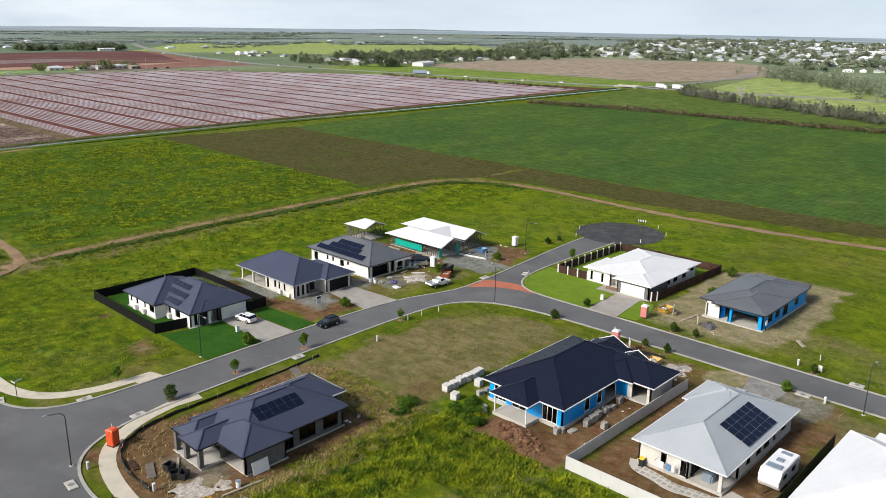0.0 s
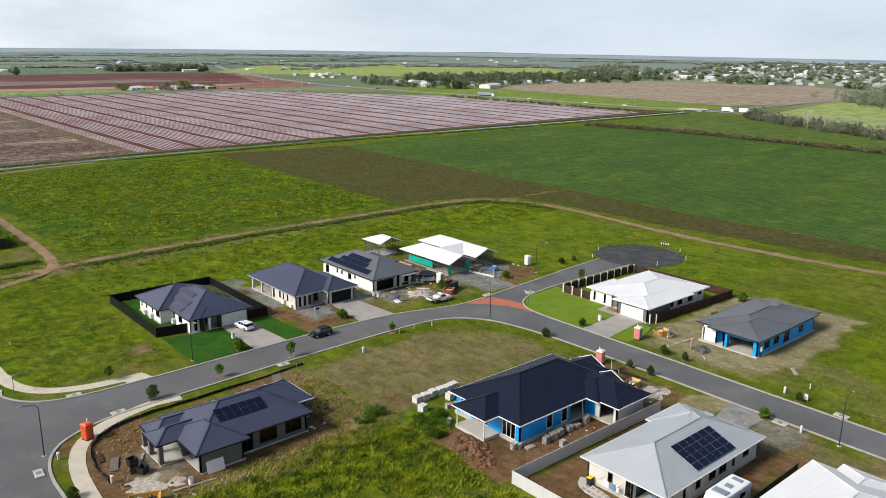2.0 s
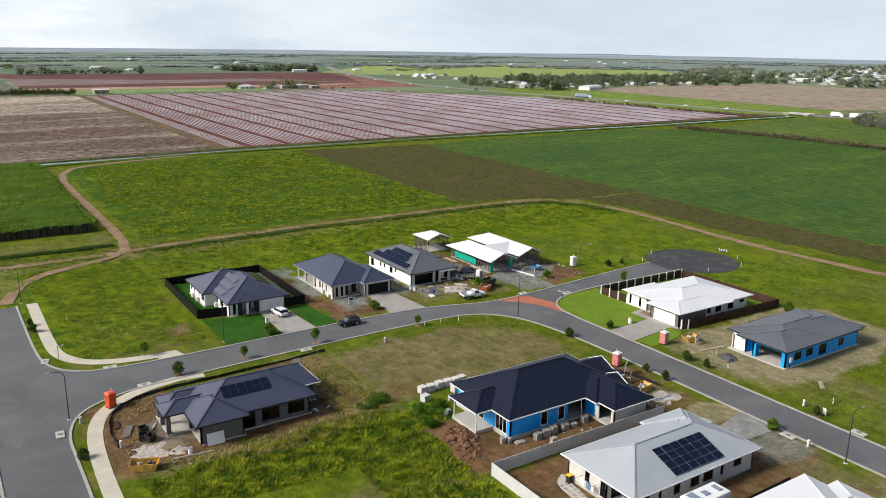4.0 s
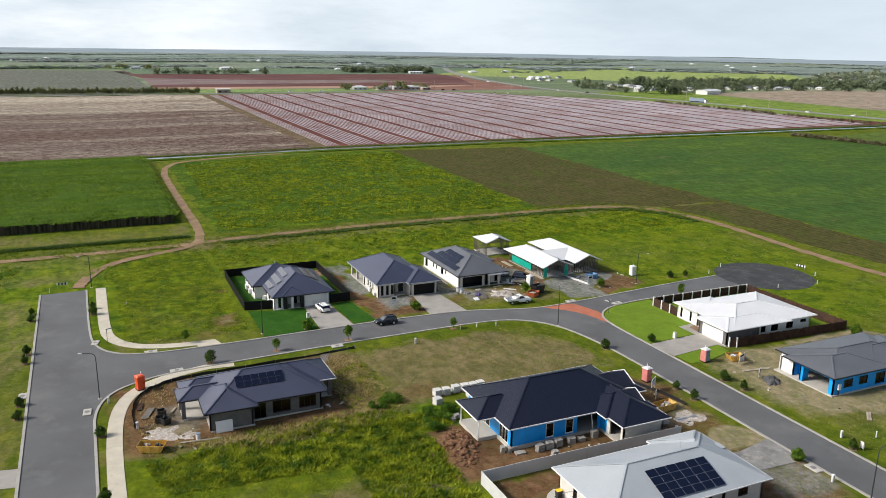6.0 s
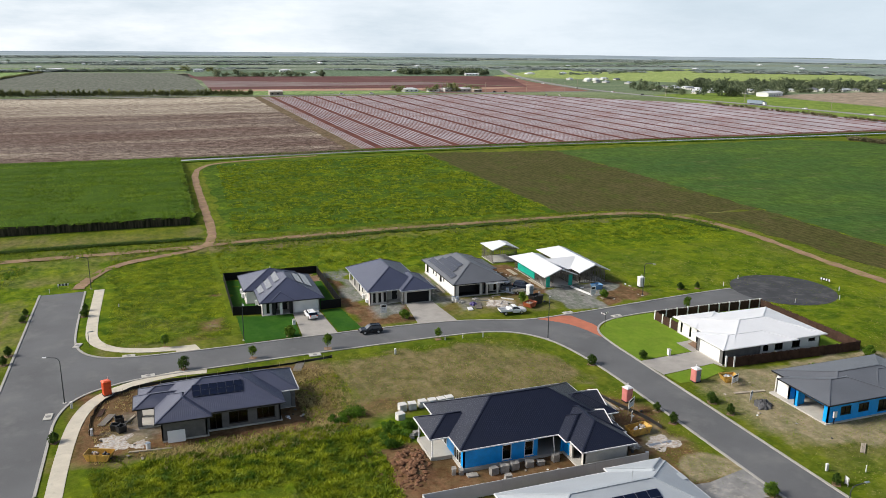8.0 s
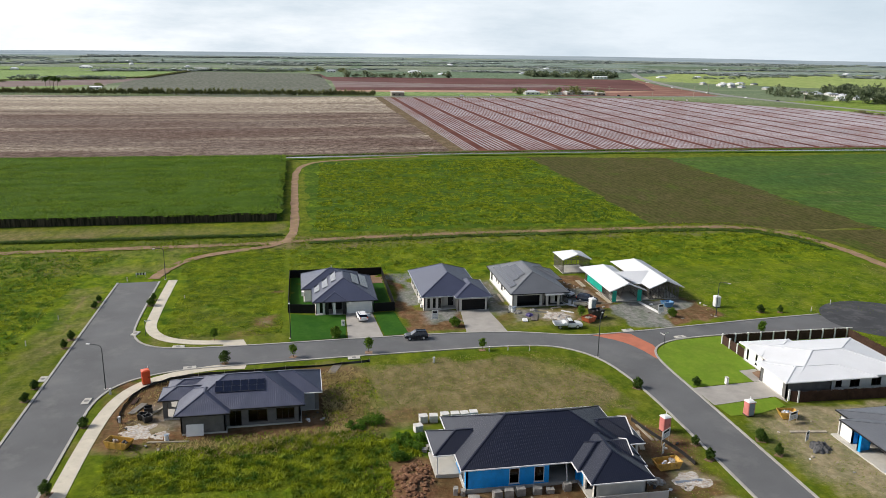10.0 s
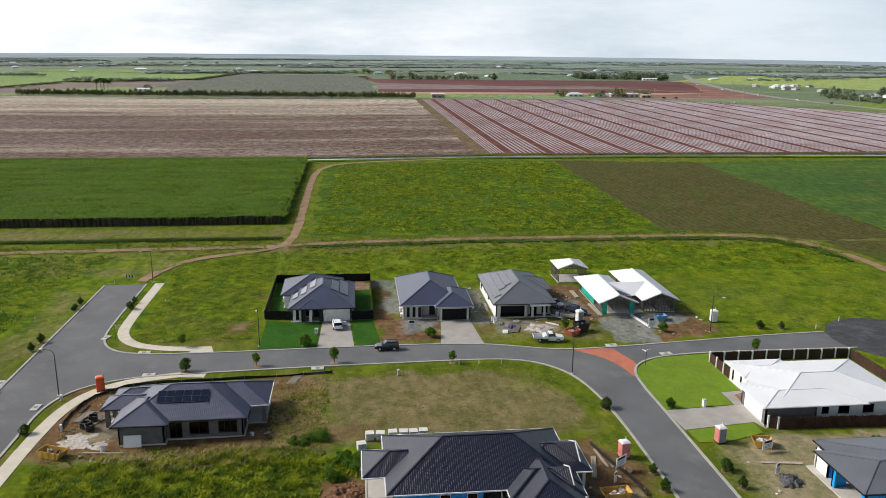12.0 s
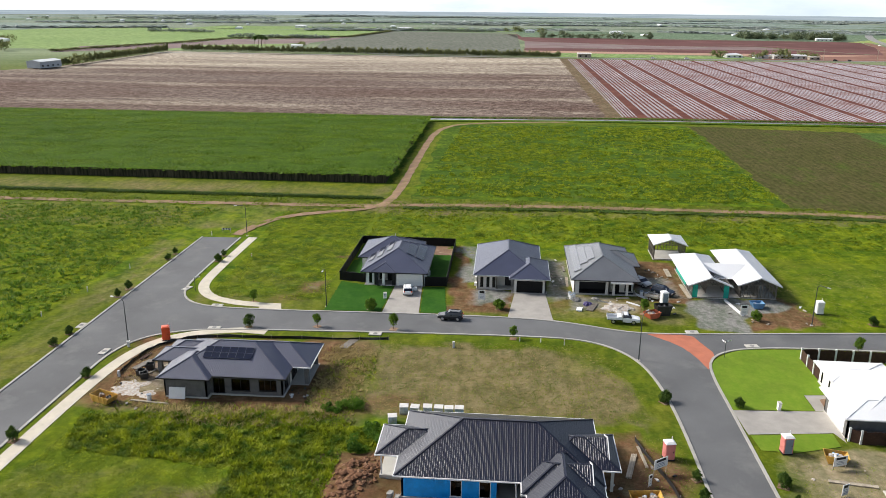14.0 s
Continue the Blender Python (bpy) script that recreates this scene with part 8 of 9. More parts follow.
def shrub(name, label, height, width, stem, leaf, seed, count=420, size=0.1, mulch=True):
    rng = np.random.RandomState(seed)
    s = thing(name, 0, 0, 0, label, "shrub" if name == "shrub" else "tree", "street plantings")
    bm = tube(bmesh.new(), (0, 0, 0), (0.02, 0.01, stem + 0.25 * height), 0.05, 0.025, 7)
    limbs = []
    for i in range(7):
        a = 2 * math.pi * i / 7 + rng.uniform(-0.3, 0.3)
        p = Vector((math.cos(a) * width * 0.3, math.sin(a) * width * 0.3, stem + rng.uniform(0.25, 0.8) * (height - stem)))
        tube(bm, (0, 0, stem * 0.7 + 0.1 * height), p, 0.025, 0.01, 5)
        limbs.append(p)
    part("trunk", bm, BARK, s)
    centres = [(tuple(p), width * rng.uniform(0.16, 0.28)) for p in limbs] + [((rng.uniform(-0.1, 0.1), rng.uniform(-0.1, 0.1), stem + k * (height - stem)), width * w_) for k, w_ in ((0.1, 0.36), (0.28, 0.4), (0.5, 0.4), (0.75, 0.28), (0.9, 0.15))]
    v_, f_ = leaf_cloud(rng, centres, count, size)
    v_ = [(x, y, max(z_, 0.03)) for x, y, z_ in v_]
    mesh_part("crown", v_, f_, leaf, s)
    if mulch:
        bm = soft_box(-0.55, 0.55, -0.55, 0.55, -0.05, 0.03, 0.02, 1)
        part("mulch_square", bm, SOIL, s, "small square of brown mulch")
    return s


round_a = shrub("shrub", "dense dark green rounded shrub in a mulched square", 1.35, 1.5, 0.05, LEAF, 1, 1200, 0.11)
round_b = shrub("shrub", "dense dark green upright shrub in a mulched square", 1.7, 1.3, 0.1, LEAF, 2, 1200, 0.11)
bright = shrub("shrub", "bright green leafy shrub on the verge", 1.7, 1.9, 0.1, LEAF_YOUNG, 3, 1500, 0.13)
young = shrub("young_tree", "young street tree with a thin trunk and small crown", 2.3, 1.4, 0.9, LEAF_YOUNG, 4, 800, 0.13)
dark_tree = shrub("young_tree", "small dark leafy street tree", 2.5, 2.0, 0.35, LEAF, 5, 1200, 0.14)
used = set()
for proto, spots in (
        (round_a, ((-52.8, -36.2), (-52.9, -40.6), (-42.7, -50.0), (-42.5, 1.2), (-52.9, 1.3), (35.9, -51.1), (45.2, -69.0), (45.1, -51.6), (74.2, -21.6), (-52.8, -66))),
        (round_b, ((-42.5, 4.6), (-52.9, 4.9), (-52.8, -16.0), (-52.9, -20.0), (36.1, -68.7), (36.0, -72.6), (45.3, -72.9), (78.0, -22.2), (-42.7, -66.9), (44.9, -92.0))),
        (bright, ((-7.6, -21.7), (36.0, -91.3), (14.0, -20.2), (55.8, -21.6), (81.5, -62.8), (67.0, -65.6))),
        (young, ((-15.0, -29.6), (-2.6, -29.9), (16.3, -32.4), (-28.5, -20.0), (67.1, -33.3), (38.0, -20.6))),
        (dark_tree, ((-25.9, -30.6),))):
    for x, y in spots:
        m = pose(x, y, ground(x) + 0.03, 0, 0, random.uniform(0, 360))
        if proto.name in used:
            o = copy_thing(proto, m)
        else:
            used.add(proto.name)
            proto.matrix_basis = m
            o = proto
        k = random.uniform(0.85, 1.15)
        o.scale = (k, k, k * random.uniform(0.9, 1.1))

# ---- rough grass, weeds, cane: stuff ----
def tufts(name, label, outline, count, blades, height, width, material, seed, clump=6.0, z_of=None, cut=0.35, lean_of=(0.8, 2.0)):
    """Leaning grass blades over an outline, thicker in some clumps than in others."""
    rng = np.random.RandomState(seed)
    o = np.array(outline)
    lo, hi = o.min(0), o.max(0)
    p = rng.uniform(lo, hi, (count * 2, 2))
    keep = (blotch(p[:, 0], p[:, 1], outline, 1.5, 0.5, seed) > 0.5) & (value_noise(p[:, 0], p[:, 1], clump, seed + 3) * 0.6 + value_noise(p[:, 0], p[:, 1], clump / 3.3, seed + 4) * 0.4 > cut + rng.normal(0, 0.16, len(p)))
    for x0, x1, y0, y1 in ((-53, -38, -160, 22), (-45, 30, -34.2, -20), (30, 95, -33, -24), (-16.4, 4.6, -10, 19.5), (9, 23, -13, 8), (26, 39, -13, 7.5), (43.5, 63, -13.2, 16.5), (-33.5, -10.8, -55.6, -42), (-2.6, 27.6, -101.6, -80.0), (-3.5, 27.5, -79.5, -65.5), (1, 27.5, -80.5, -61.5)):
        keep &= ~((p[:, 0] > x0) & (p[:, 0] < x1) & (p[:, 1] > y0) & (p[:, 1] < y1))
    p = p[keep][:count]
    k = len(p)
    verts = np.zeros((k, blades, 3, 3))
    z0 = terrain(p[:, 0], p[:, 1]) - 0.05 if z_of is None else z_of
    for b in range(blades):
        a, lean = rng.uniform(0, 2 * np.pi, k), rng.uniform(*lean_of, k)
        hgt, w = height * rng.uniform(0.45, 1.0, k), width * rng.uniform(0.7, 1.3, k)
        off = rng.normal(0, width * 1.2, (k, 2))
        base = np.stack([p[:, 0] + off[:, 0], p[:, 1] + off[:, 1], z0 + np.zeros(k)], -1)
        side = np.stack([-np.sin(a), np.cos(a), np.zeros(k)], -1) * w[:, None]
        tip = base + np.stack([np.cos(a) * lean * hgt, np.sin(a) * lean * hgt, hgt], -1)
        verts[:, b, 0], verts[:, b, 1], verts[:, b, 2] = base - side, base + side, tip
    n_ = k * blades
    m_ = bpy.data.meshes.new(name)
    m_.vertices.add(n_ * 3)
    m_.vertices.foreach_set("co", verts.reshape(-1))
    m_.loops.add(n_ * 3)
    m_.loops.foreach_set("vertex_index", np.arange(n_ * 3))
    m_.polygons.add(n_)
    m_.polygons.foreach_set("loop_start", np.arange(n_) * 3)
    m_.update(calc_edges=True)
    m_.materials.append(material)
    return tagged(new(name, m_), label, "grass", kind="stuff")


tufts("short_grass", "short light grass on a vacant plot", [(-40, -103), (-12, -103), (-14, -69), (-36, -66), (-40, -64)], 24000, 4, 0.13, 0.07, BLADE, 40, 3.5, None, 0.33)
tufts("long_grass", "long bright green grass on a vacant plot", [(-38, -60), (-8, -57), (2, -64), (-3.5, -80), (-2.6, -103), (-13, -103), (-15, -70), (-36, -68)], 26000, 5, 0.26, 0.08, BLADE, 41, 2.4, None, 0.26)
tufts("weed_clumps", "rank bright weed clumps on a vacant plot", [(-38, -60), (-8, -57), (2, -64), (-3.5, -80), (-2.6, -103), (-13, -103), (-15, -70), (-36, -68)], 5200, 9, 0.62, 0.12, BLADE, 49, 1.9, None, 0.5, (0.3, 1.1))
tufts("weed_clumps", "dark rank weed clumps on a vacant plot", [(-38, -60), (-8, -57), (2, -64), (-3.5, -80), (-2.6, -103), (-13, -103), (-15, -70), (-36, -68)], 1600, 9, 0.3, 0.11, BLADE_RICH, 52, 1.4, None, 0.5)
for i, (outline, count) in enumerate((([(-5, -34), (24, -33.5), (31.5, -39), (34, -57), (-3.4, -57)], 6000), ([(46, -104), (92, -104), (92, -61), (46, -64)], 7000), ([(28, -100), (36, -100), (36, -60), (31, -60)], 1500), ([(84, -60), (120, -60), (120, 8), (64, 8), (64, -23), (84, -23)], 9000))):
    tufts("short_grass", "short patchy grass on a vacant plot", outline, count, 4, 0.15, 0.06, BLADE_RICH, 53 + 4 * i, 3.5, None, 0.46)
    tufts("dry_grass", "short dry grass on a vacant plot", outline, count * 2 // 3, 4, 0.12, 0.06, BLADE_DRY, 54 + 4 * i, 3.0, None, 0.44)
tufts("dry_grass", "straw-coloured seed heads in long grass", [(-30, -62), (-9, -61), (-3, -53), (-9, -56), (-33, -57.5)], 900, 5, 0.6, 0.06, BLADE_DRY, 50, 3.0, None, 0.48)
tufts("dry_grass", "straw-coloured grass at the edge of a plot", [(-13, -58), (-3.6, -58), (-4, -38), (-11, -37)], 1300, 5, 0.4, 0.06, BLADE_DRY, 71, 2.4, None, 0.45)
tufts("dry_grass", "long straw-coloured grass round a building site", [(-40, -58), (-3, -57), (-3, -36), (-37, -36.5), (-39, -45)], 1200, 4, 0.4, 0.06, BLADE_DRY, 42, 2.4, None, 0.52)
tufts("long_grass", "green weeds round a building site", [(-40, -62), (-3, -60), (-3, -40), (-10, -42), (-12, -54), (-38, -57)], 3600, 4, 0.4, 0.07, BLADE, 51, 2.6, None, 0.5)
tufts("long_grass", "long green grass in the paddock", [(-38, -18), (-17, -18), (-17, 44), (-40, 44), (-39, -10)], 14000, 4, 0.2, 0.09, BLADE, 43, 3.5, None, 0.34)
tufts("long_grass", "long green grass behind the houses", [(-16, 10), (118, 10), (112, 44), (-16, 45)], 22000, 4, 0.14, 0.12, BLADE, 44, 7.0, None, 0.36)
tufts("long_grass", "long green grass west of the street", [(-130, -104), (-61.3, -104), (-61, 22), (-55, 42), (-130, 42)], 34000, 3, 0.3, 0.13, BLADE, 45, 6.0, None, 0.34)
tufts("weed_clumps", "rank green weed clumps west of the street", [(-130, -104), (-62, -104), (-61.5, 22), (-56, 42), (-130, 42)], 7000, 7, 0.6, 0.16, LEAF_YOUNG, 145, 3.0, None, 0.54, (0.35, 1.2))
tufts("weed_clumps", "bright yellow-green weed clumps behind the houses", [(-16, 20), (118, 20), (112, 44), (-16, 45)], 3500, 7, 0.4, 0.16, BLADE, 146, 3.0, None, 0.52, (0.4, 1.4))
tufts("weed_clumps", "bright yellow-green weed clumps in a weedy paddock", [(-9, 60), (86, 58), (88, 186), (-4, 184)], 9000, 7, 0.5, 0.26, BLADE, 147, 7.0, None, 0.5, (0.4, 1.4))
tufts("ditch_grass", "rank grass along a field ditch", [(-140, 44), (100, 44), (112, 40), (118, 28), (124, 28), (120, 44), (108, 55), (-140, 58.5)], 9000, 4, 0.45, 0.16, BLADE_RICH, 47, 6.0, None, 0.45)
tufts("ditch_grass", "dark rank growth in a field ditch", [(-140, 55.2), (-17.5, 55.8), (-17.5, 58.2), (-140, 58)], 6000, 5, 0.6, 0.12, LEAF, 148, 9.0, None, 0.2)
tufts("ditch_grass", "dark rank growth in a field ditch", [(-11, 45.4), (30, 45), (97, 44.6), (108, 42), (116, 33), (117.5, 20), (120.5, 20), (119, 34), (111, 44.4), (97, 47.4), (30, 47.8), (-11, 48)], 8000, 5, 0.6, 0.12, LEAF, 149, 9.0, None, 0.2)
tufts("channel_reeds", "dark reeds along an irrigation channel", [(-320, 205.5), (470, 203), (470, 209), (-320, 210)], 9000, 3, 1.0, 0.3, REED, 48, 12.0, None, 0.3)
for x, y, r, h_, seed in ((-4.6, -54.6, 2.0, 1.1, 61), (-6.8, -56.4, 1.4, 0.8, 62), (0.4, -63.0, 2.1, 1.7, 63), (2.2, -61.6, 1.5, 1.3, 64), (-1.6, -65.0, 1.8, 1.5, 65), (-0.4, -60.6, 1.5, 1.1, 66)):
    rng = np.random.RandomState(seed)
    cs_ = [((rng.uniform(-r, r) * 0.7, rng.uniform(-r, r) * 0.7, h_ * rng.uniform(0.2, 0.6)), r * rng.uniform(0.25, 0.45)) for _ in range(9)]
    v_, f_ = leaf_cloud(rng, cs_, 1400, 0.13, 0.7)
    w = thing("weed_bush", 0, 0, 0, "spreading green weed bush in long grass", "bush")
    bm = bmesh.new()
    for c_, _ in cs_:
        tube(bm, (0, 0, -0.1), c_, 0.03, 0.01, 5)
    part("stem", bm, BARK, w)
    mesh_part("foliage", [(a, b, max(c_, 0.0)) for a, b, c_ in v_], f_, LEAF_BUSH, w)
    w.matrix_basis = pose(x, y, ground(x) + 0.1)

cane = thing("cane_crop", -100, 137, 0, "tall dense green sugar cane crop", "crop")
rng = np.random.RandomState(70)
cx, cy = np.meshgrid(np.arange(-330, -18.9, 2.0), np.arange(75, 196.6, 1.5))
ch = 2.15 + 0.5 * value_noise(cx, cy, 6, 71) + 0.25 * np.sin(cy * 2 * np.pi / 3.0)
nyc, nxc = cx.shape
idx = np.arange(nxc * nyc).reshape(nyc, nxc)
vv = [tuple(t) for t in np.stack([cx, cy, ch], -1).reshape(-1, 3)]
ff = [tuple(t) for t in np.stack([idx[:-1, :-1], idx[:-1, 1:], idx[1:, 1:], idx[1:, :-1]], -1).reshape(-1, 4).tolist()]
nb = len(vv)
edge = list(idx[0]) + list(idx[1:, -1]) + list(idx[-1, -2::-1]) + list(idx[-2:0:-1, 0])
vv += [(vv[i][0], vv[i][1], 0.0) for i in edge]
ff += [(int(edge[i]), int(edge[(i + 1) % len(edge)]), nb + (i + 1) % len(edge), nb + i) for i in range(len(edge))]
body = mesh_part("stem_mass", vv, ff, CANE_TOP, cane)
# side faces near-black with paler upright streaks; the top stays green
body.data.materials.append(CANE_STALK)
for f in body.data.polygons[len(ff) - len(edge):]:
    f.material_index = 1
body.data.transform(Matrix.Translation((100, -137, 0)))
leaves = tufts("cane_leaves", "arching green cane leaves", rect(-330, -18.4, 74.6, 196.5), 52000, 4, 0.8, 0.24, CANE_LEAF, 72, 8.0, 2.1, 0.12)
leaves.parent = cane
leaves.data.transform(Matrix.Translation((100, -137, 0)))
del leaves["category"]

# ---- traffic standing on the far roads ----
def lorry(x, y, rz, length, paint, label):
    s = thing("truck", 0, 0, 0, label, "truck", "vehicles on the highway")
    part("cab", cabin(bmesh.new(), [[(length / 2 - 2.2, -1.2, 0.6), (length / 2, -1.2, 0.6), (length / 2, 1.2, 0.6), (length / 2 - 2.2, 1.2, 0.6)], [(length / 2 - 2.2, -1.2, 1.7), (length / 2, -1.2, 1.7), (length / 2, 1.2, 1.7), (length / 2 - 2.2, 1.2, 1.7)], [(length / 2 - 2.2, -1.1, 3.0), (length / 2 - 0.6, -1.1, 3.0), (length / 2 - 0.6, 1.1, 3.0), (length / 2 - 2.2, 1.1, 3.0)]]), WHITE_TRIM, s)
    part("windscreen", boxes((length / 2 - 0.45, length / 2 - 0.2, -1.05, 1.05, 1.8, 2.5)), BLACK_PLASTIC, s)
    part("cargo_box", soft_box(-length / 2, length / 2 - 2.5, -1.25, 1.25, 1.1, 3.9, 0.08, 1), paint, s)
    part("chassis", boxes((-length / 2, length / 2 - 0.4, -0.5, 0.5, 0.6, 1.08)), BLACK_PLASTIC, s)
    for dx in (-length / 2 + 1.2, -length / 2 + 2.5, length / 2 - 1.3):
        for sy in (-1.05, 1.05):
            wheel(s, dx, sy, 0.5, 0.3)
    s.matrix_basis = pose(x, y, 0.85, 0, 0, rz)
    return s


lorry(462, 405, -82, 19, BLUE_GREY, "long truck with a blue-grey box on the highway")
lorry(498, 179, -84, 9, WHITE_TRIM, "white box truck near a bridge")
lorry(500, 166, -84, 9, WHITE_TRIM, "white box truck near a bridge")
for x, y, rz, paint, label in ((174, 607, 0, WHITE_TRIM, "white van on a country road"), (144, 606, 0, WHITE_TRIM, "small white car on a country road"), (304, 607, 0, DARK_TRIM, "dark car on a country road"), (316, 606, 0, DARK_TRIM, "dark car on a country road"), (335, 552, 60, WHITE_TRIM, "white car parked beside crop rows"), (346, 545, 60, WHITE_TRIM, "white car parked beside crop rows"), (468, 356, 98, WHITE_TRIM, "white car on the highway"), (475, 297, 98, WHITE_TRIM, "white car on the highway"), (482, 262, 98, WHITE_TRIM, "white car on the highway"), (436, 540, 95, DARK_TRIM, "dark car on the highway"), (430, 585, 95, WHITE_TRIM, "white car on the highway"), (428, 660, 95, WHITE_TRIM, "white car on the highway"), (436, 760, 100, WHITE_TRIM, "white car on the highway"), (462, 890, 104, WHITE_TRIM, "white car on the highway")):
    suv(x, y, rz, paint, label, z=0.85)
pole = thing("power_pole", 0, 0, 0, "tall timber power pole beside the highway", "power pole", "power poles")
part("shaft", tube(bmesh.new(), (0, 0, 0), (0, 0, 11), 0.2, 0.14, 8), RAW_TIMBER, pole)
part("cross_arm", boxes((-1.3, 1.3, -0.08, 0.08, 10.2, 10.4)), RAW_TIMBER, pole)
spots = [(335, 596), (380, 598), (418, 640), (450, 520), (470, 430), (484, 345), (496, 262), (290, 598), (428, 720)]
pole.matrix_basis = pose(*spots[0], 0.7, 0, 0, 10)
for x, y in spots[1:]:
    copy_thing(pole, pose(x, y, 0.7, 0, 0, 10))

# ---- far trees ----
def crown_block(rng, h, w, count, size, narrow=False):
    cs_ = [((rng.uniform(-0.5, 0.5) * w, rng.uniform(-0.5, 0.5) * w, h * rng.uniform(0.35, 0.85)), w * rng.uniform(0.22, 0.4)) for _ in range(3 if narrow else 8)]
    v_, f_ = leaf_cloud(rng, cs_, count, size)
    return np.array(v_), np.array(f_)


def tree_belt(name, label, spots, h, w, material, seed, count=110, size=0.9, narrow=False):
    """Many far trees as one mass: crowns of leaf clumps over short trunks."""
    rng = np.random.RandomState(seed)
    protos = [crown_block(rng, 1.0, 1.0 if not narrow else 0.55, count, size / h) for _ in range(5)]
    vs, fs, base = [], [], 0
    for x, y in spots:
        v_, f_ = protos[rng.randint(5)]
        a, k, kw = rng.uniform(0, 6.28), h * rng.uniform(0.65, 1.3), w * rng.uniform(0.7, 1.3)
        r_ = np.array([[math.cos(a), -math.sin(a), 0], [math.sin(a), math.cos(a), 0], [0, 0, 1]])
        q = (v_ * np.array((kw, kw, k))) @ r_.T + np.array((x, y, 0.8 - 0.12 * k))
        q[:, 2] = np.maximum(q[:, 2], 0.4)
        vs.append(q)
        fs.append(f_ + base)
        base += len(q)
        t = np.array([(0.2, 0, 0), (-0.1, 0.17, 0), (-0.1, -0.17, 0), (0, 0, k * 0.7)]) + np.array((x, y, 0.5))
        vs.append(t)
        fs.append(np.array([(0, 1, 3), (1, 2, 3), (2, 0, 3)]) + base)
        base += 4
    vs, fs = np.concatenate(vs), np.concatenate(fs)
    m_ = bpy.data.meshes.new(name)
    m_.vertices.add(len(vs))
    m_.vertices.foreach_set("co", vs.ravel())
    m_.loops.add(fs.size)
    m_.loops.foreach_set("vertex_index", fs.ravel())
    m_.polygons.add(len(fs))
    m_.polygons.foreach_set("loop_start", np.arange(len(fs)) * 3)
    m_.update(calc_edges=True)
    m_.materials.append(material)
    return tagged(new(name, m_), label, "trees", kind="stuff")


def along(pts, step, wob, seed):
    rng, out = np.random.RandomState(seed), []
    for a, b in zip(pts, pts[1:]):
        n_ = max(int(math.dist(a, b) / step), 1)
        for i in range(n_):
            k = i / n_
            out.append((a[0] + (b[0] - a[0]) * k + rng.normal(0, wob), a[1] + (b[1] - a[1]) * k + rng.normal(0, wob)))
    return out


def scatter(outline, count, seed):
    rng = np.random.RandomState(seed)
    o = np.array(outline)
    p = rng.uniform(o.min(0), o.max(0), (count * 6, 2))
    return [tuple(q) for q in p[blotch(p[:, 0], p[:, 1], outline, 1, 0) > 0.5][:count]]


tree_belt("windbreak", "long row of slender trees along a field", along([(-306, 632), (-200, 622), (-60, 612), (60, 602)], 0.9, 0.5, 81) + along([(-322, 440), (-318, 625)], 0.95, 0.6, 82), 6.8, 3.6, LEAF_PINE, 83, 95, 0.95, True)
tree_belt("far_woods", "grey-green scrub belt along a creek", along([(466, 146), (431, 78), (397, 8), (356, -69)], 2.0, 3.0, 84), 7.2, 5.5, LEAF_CREEK, 86, 120, 0.8)
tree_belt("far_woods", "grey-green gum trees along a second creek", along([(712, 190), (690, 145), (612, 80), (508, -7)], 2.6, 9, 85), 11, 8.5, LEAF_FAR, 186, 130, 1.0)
tree_belt("far_woods", "dark trees round a highway settlement", scatter([(560, 650), (580, 610), (690, 575), (860, 545), (900, 590), (760, 660), (600, 700)], 130, 87) + along([(580, 625), (610, 590), (690, 580), (860, 550), (905, 500)], 7, 9, 88) + along([(492, 640), (486, 560), (492, 526), (512, 512), (540, 504), (640, 542), (720, 528), (818, 500)], 13, 5, 86), 9.5, 9, LEAF_WOOD, 89, 220, 1.2)
tree_belt("far_woods", "tall dark trees before a highway settlement", [(505, 512), (512, 520), (522, 508), (534, 512), (556, 520), (600, 538)], 16, 14, LEAF_WOOD, 187, 420, 1.3)
tree_belt("far_woods", "patch of trees beyond a red field", scatter([(340, 1050), (465, 1000), (480, 1040), (350, 1100)], 55, 90) + along([(60, 1010), (220, 1000)], 12, 3, 91), 9, 10, LEAF_WOOD, 92, 160, 1.4)
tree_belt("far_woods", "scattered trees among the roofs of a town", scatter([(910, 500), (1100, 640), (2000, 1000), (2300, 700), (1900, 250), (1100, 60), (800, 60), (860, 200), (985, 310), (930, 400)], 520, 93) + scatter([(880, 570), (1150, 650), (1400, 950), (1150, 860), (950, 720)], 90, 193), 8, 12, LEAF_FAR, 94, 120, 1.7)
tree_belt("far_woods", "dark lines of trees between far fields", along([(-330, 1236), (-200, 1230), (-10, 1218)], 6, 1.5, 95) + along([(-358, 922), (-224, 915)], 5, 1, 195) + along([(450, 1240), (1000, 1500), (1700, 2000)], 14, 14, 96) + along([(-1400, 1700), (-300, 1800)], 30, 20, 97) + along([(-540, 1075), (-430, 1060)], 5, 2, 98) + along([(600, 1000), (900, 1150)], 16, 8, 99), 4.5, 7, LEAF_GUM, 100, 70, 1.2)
far_rows, lots = [], np.random.RandomState(102)
for i in range(9):
    y_ = 1300 + 128 * i + lots.uniform(-15, 15)
    x_, reach = lots.uniform(-1700, 1500), lots.uniform(120, 700)
    if math.hypot(x_ + reach, y_) < 2480 and math.hypot(x_, y_) < 2480:
        far_rows += along([(x_, y_), (x_ + reach, y_ + lots.uniform(-30, 30))], 7, 3, 103 + i)
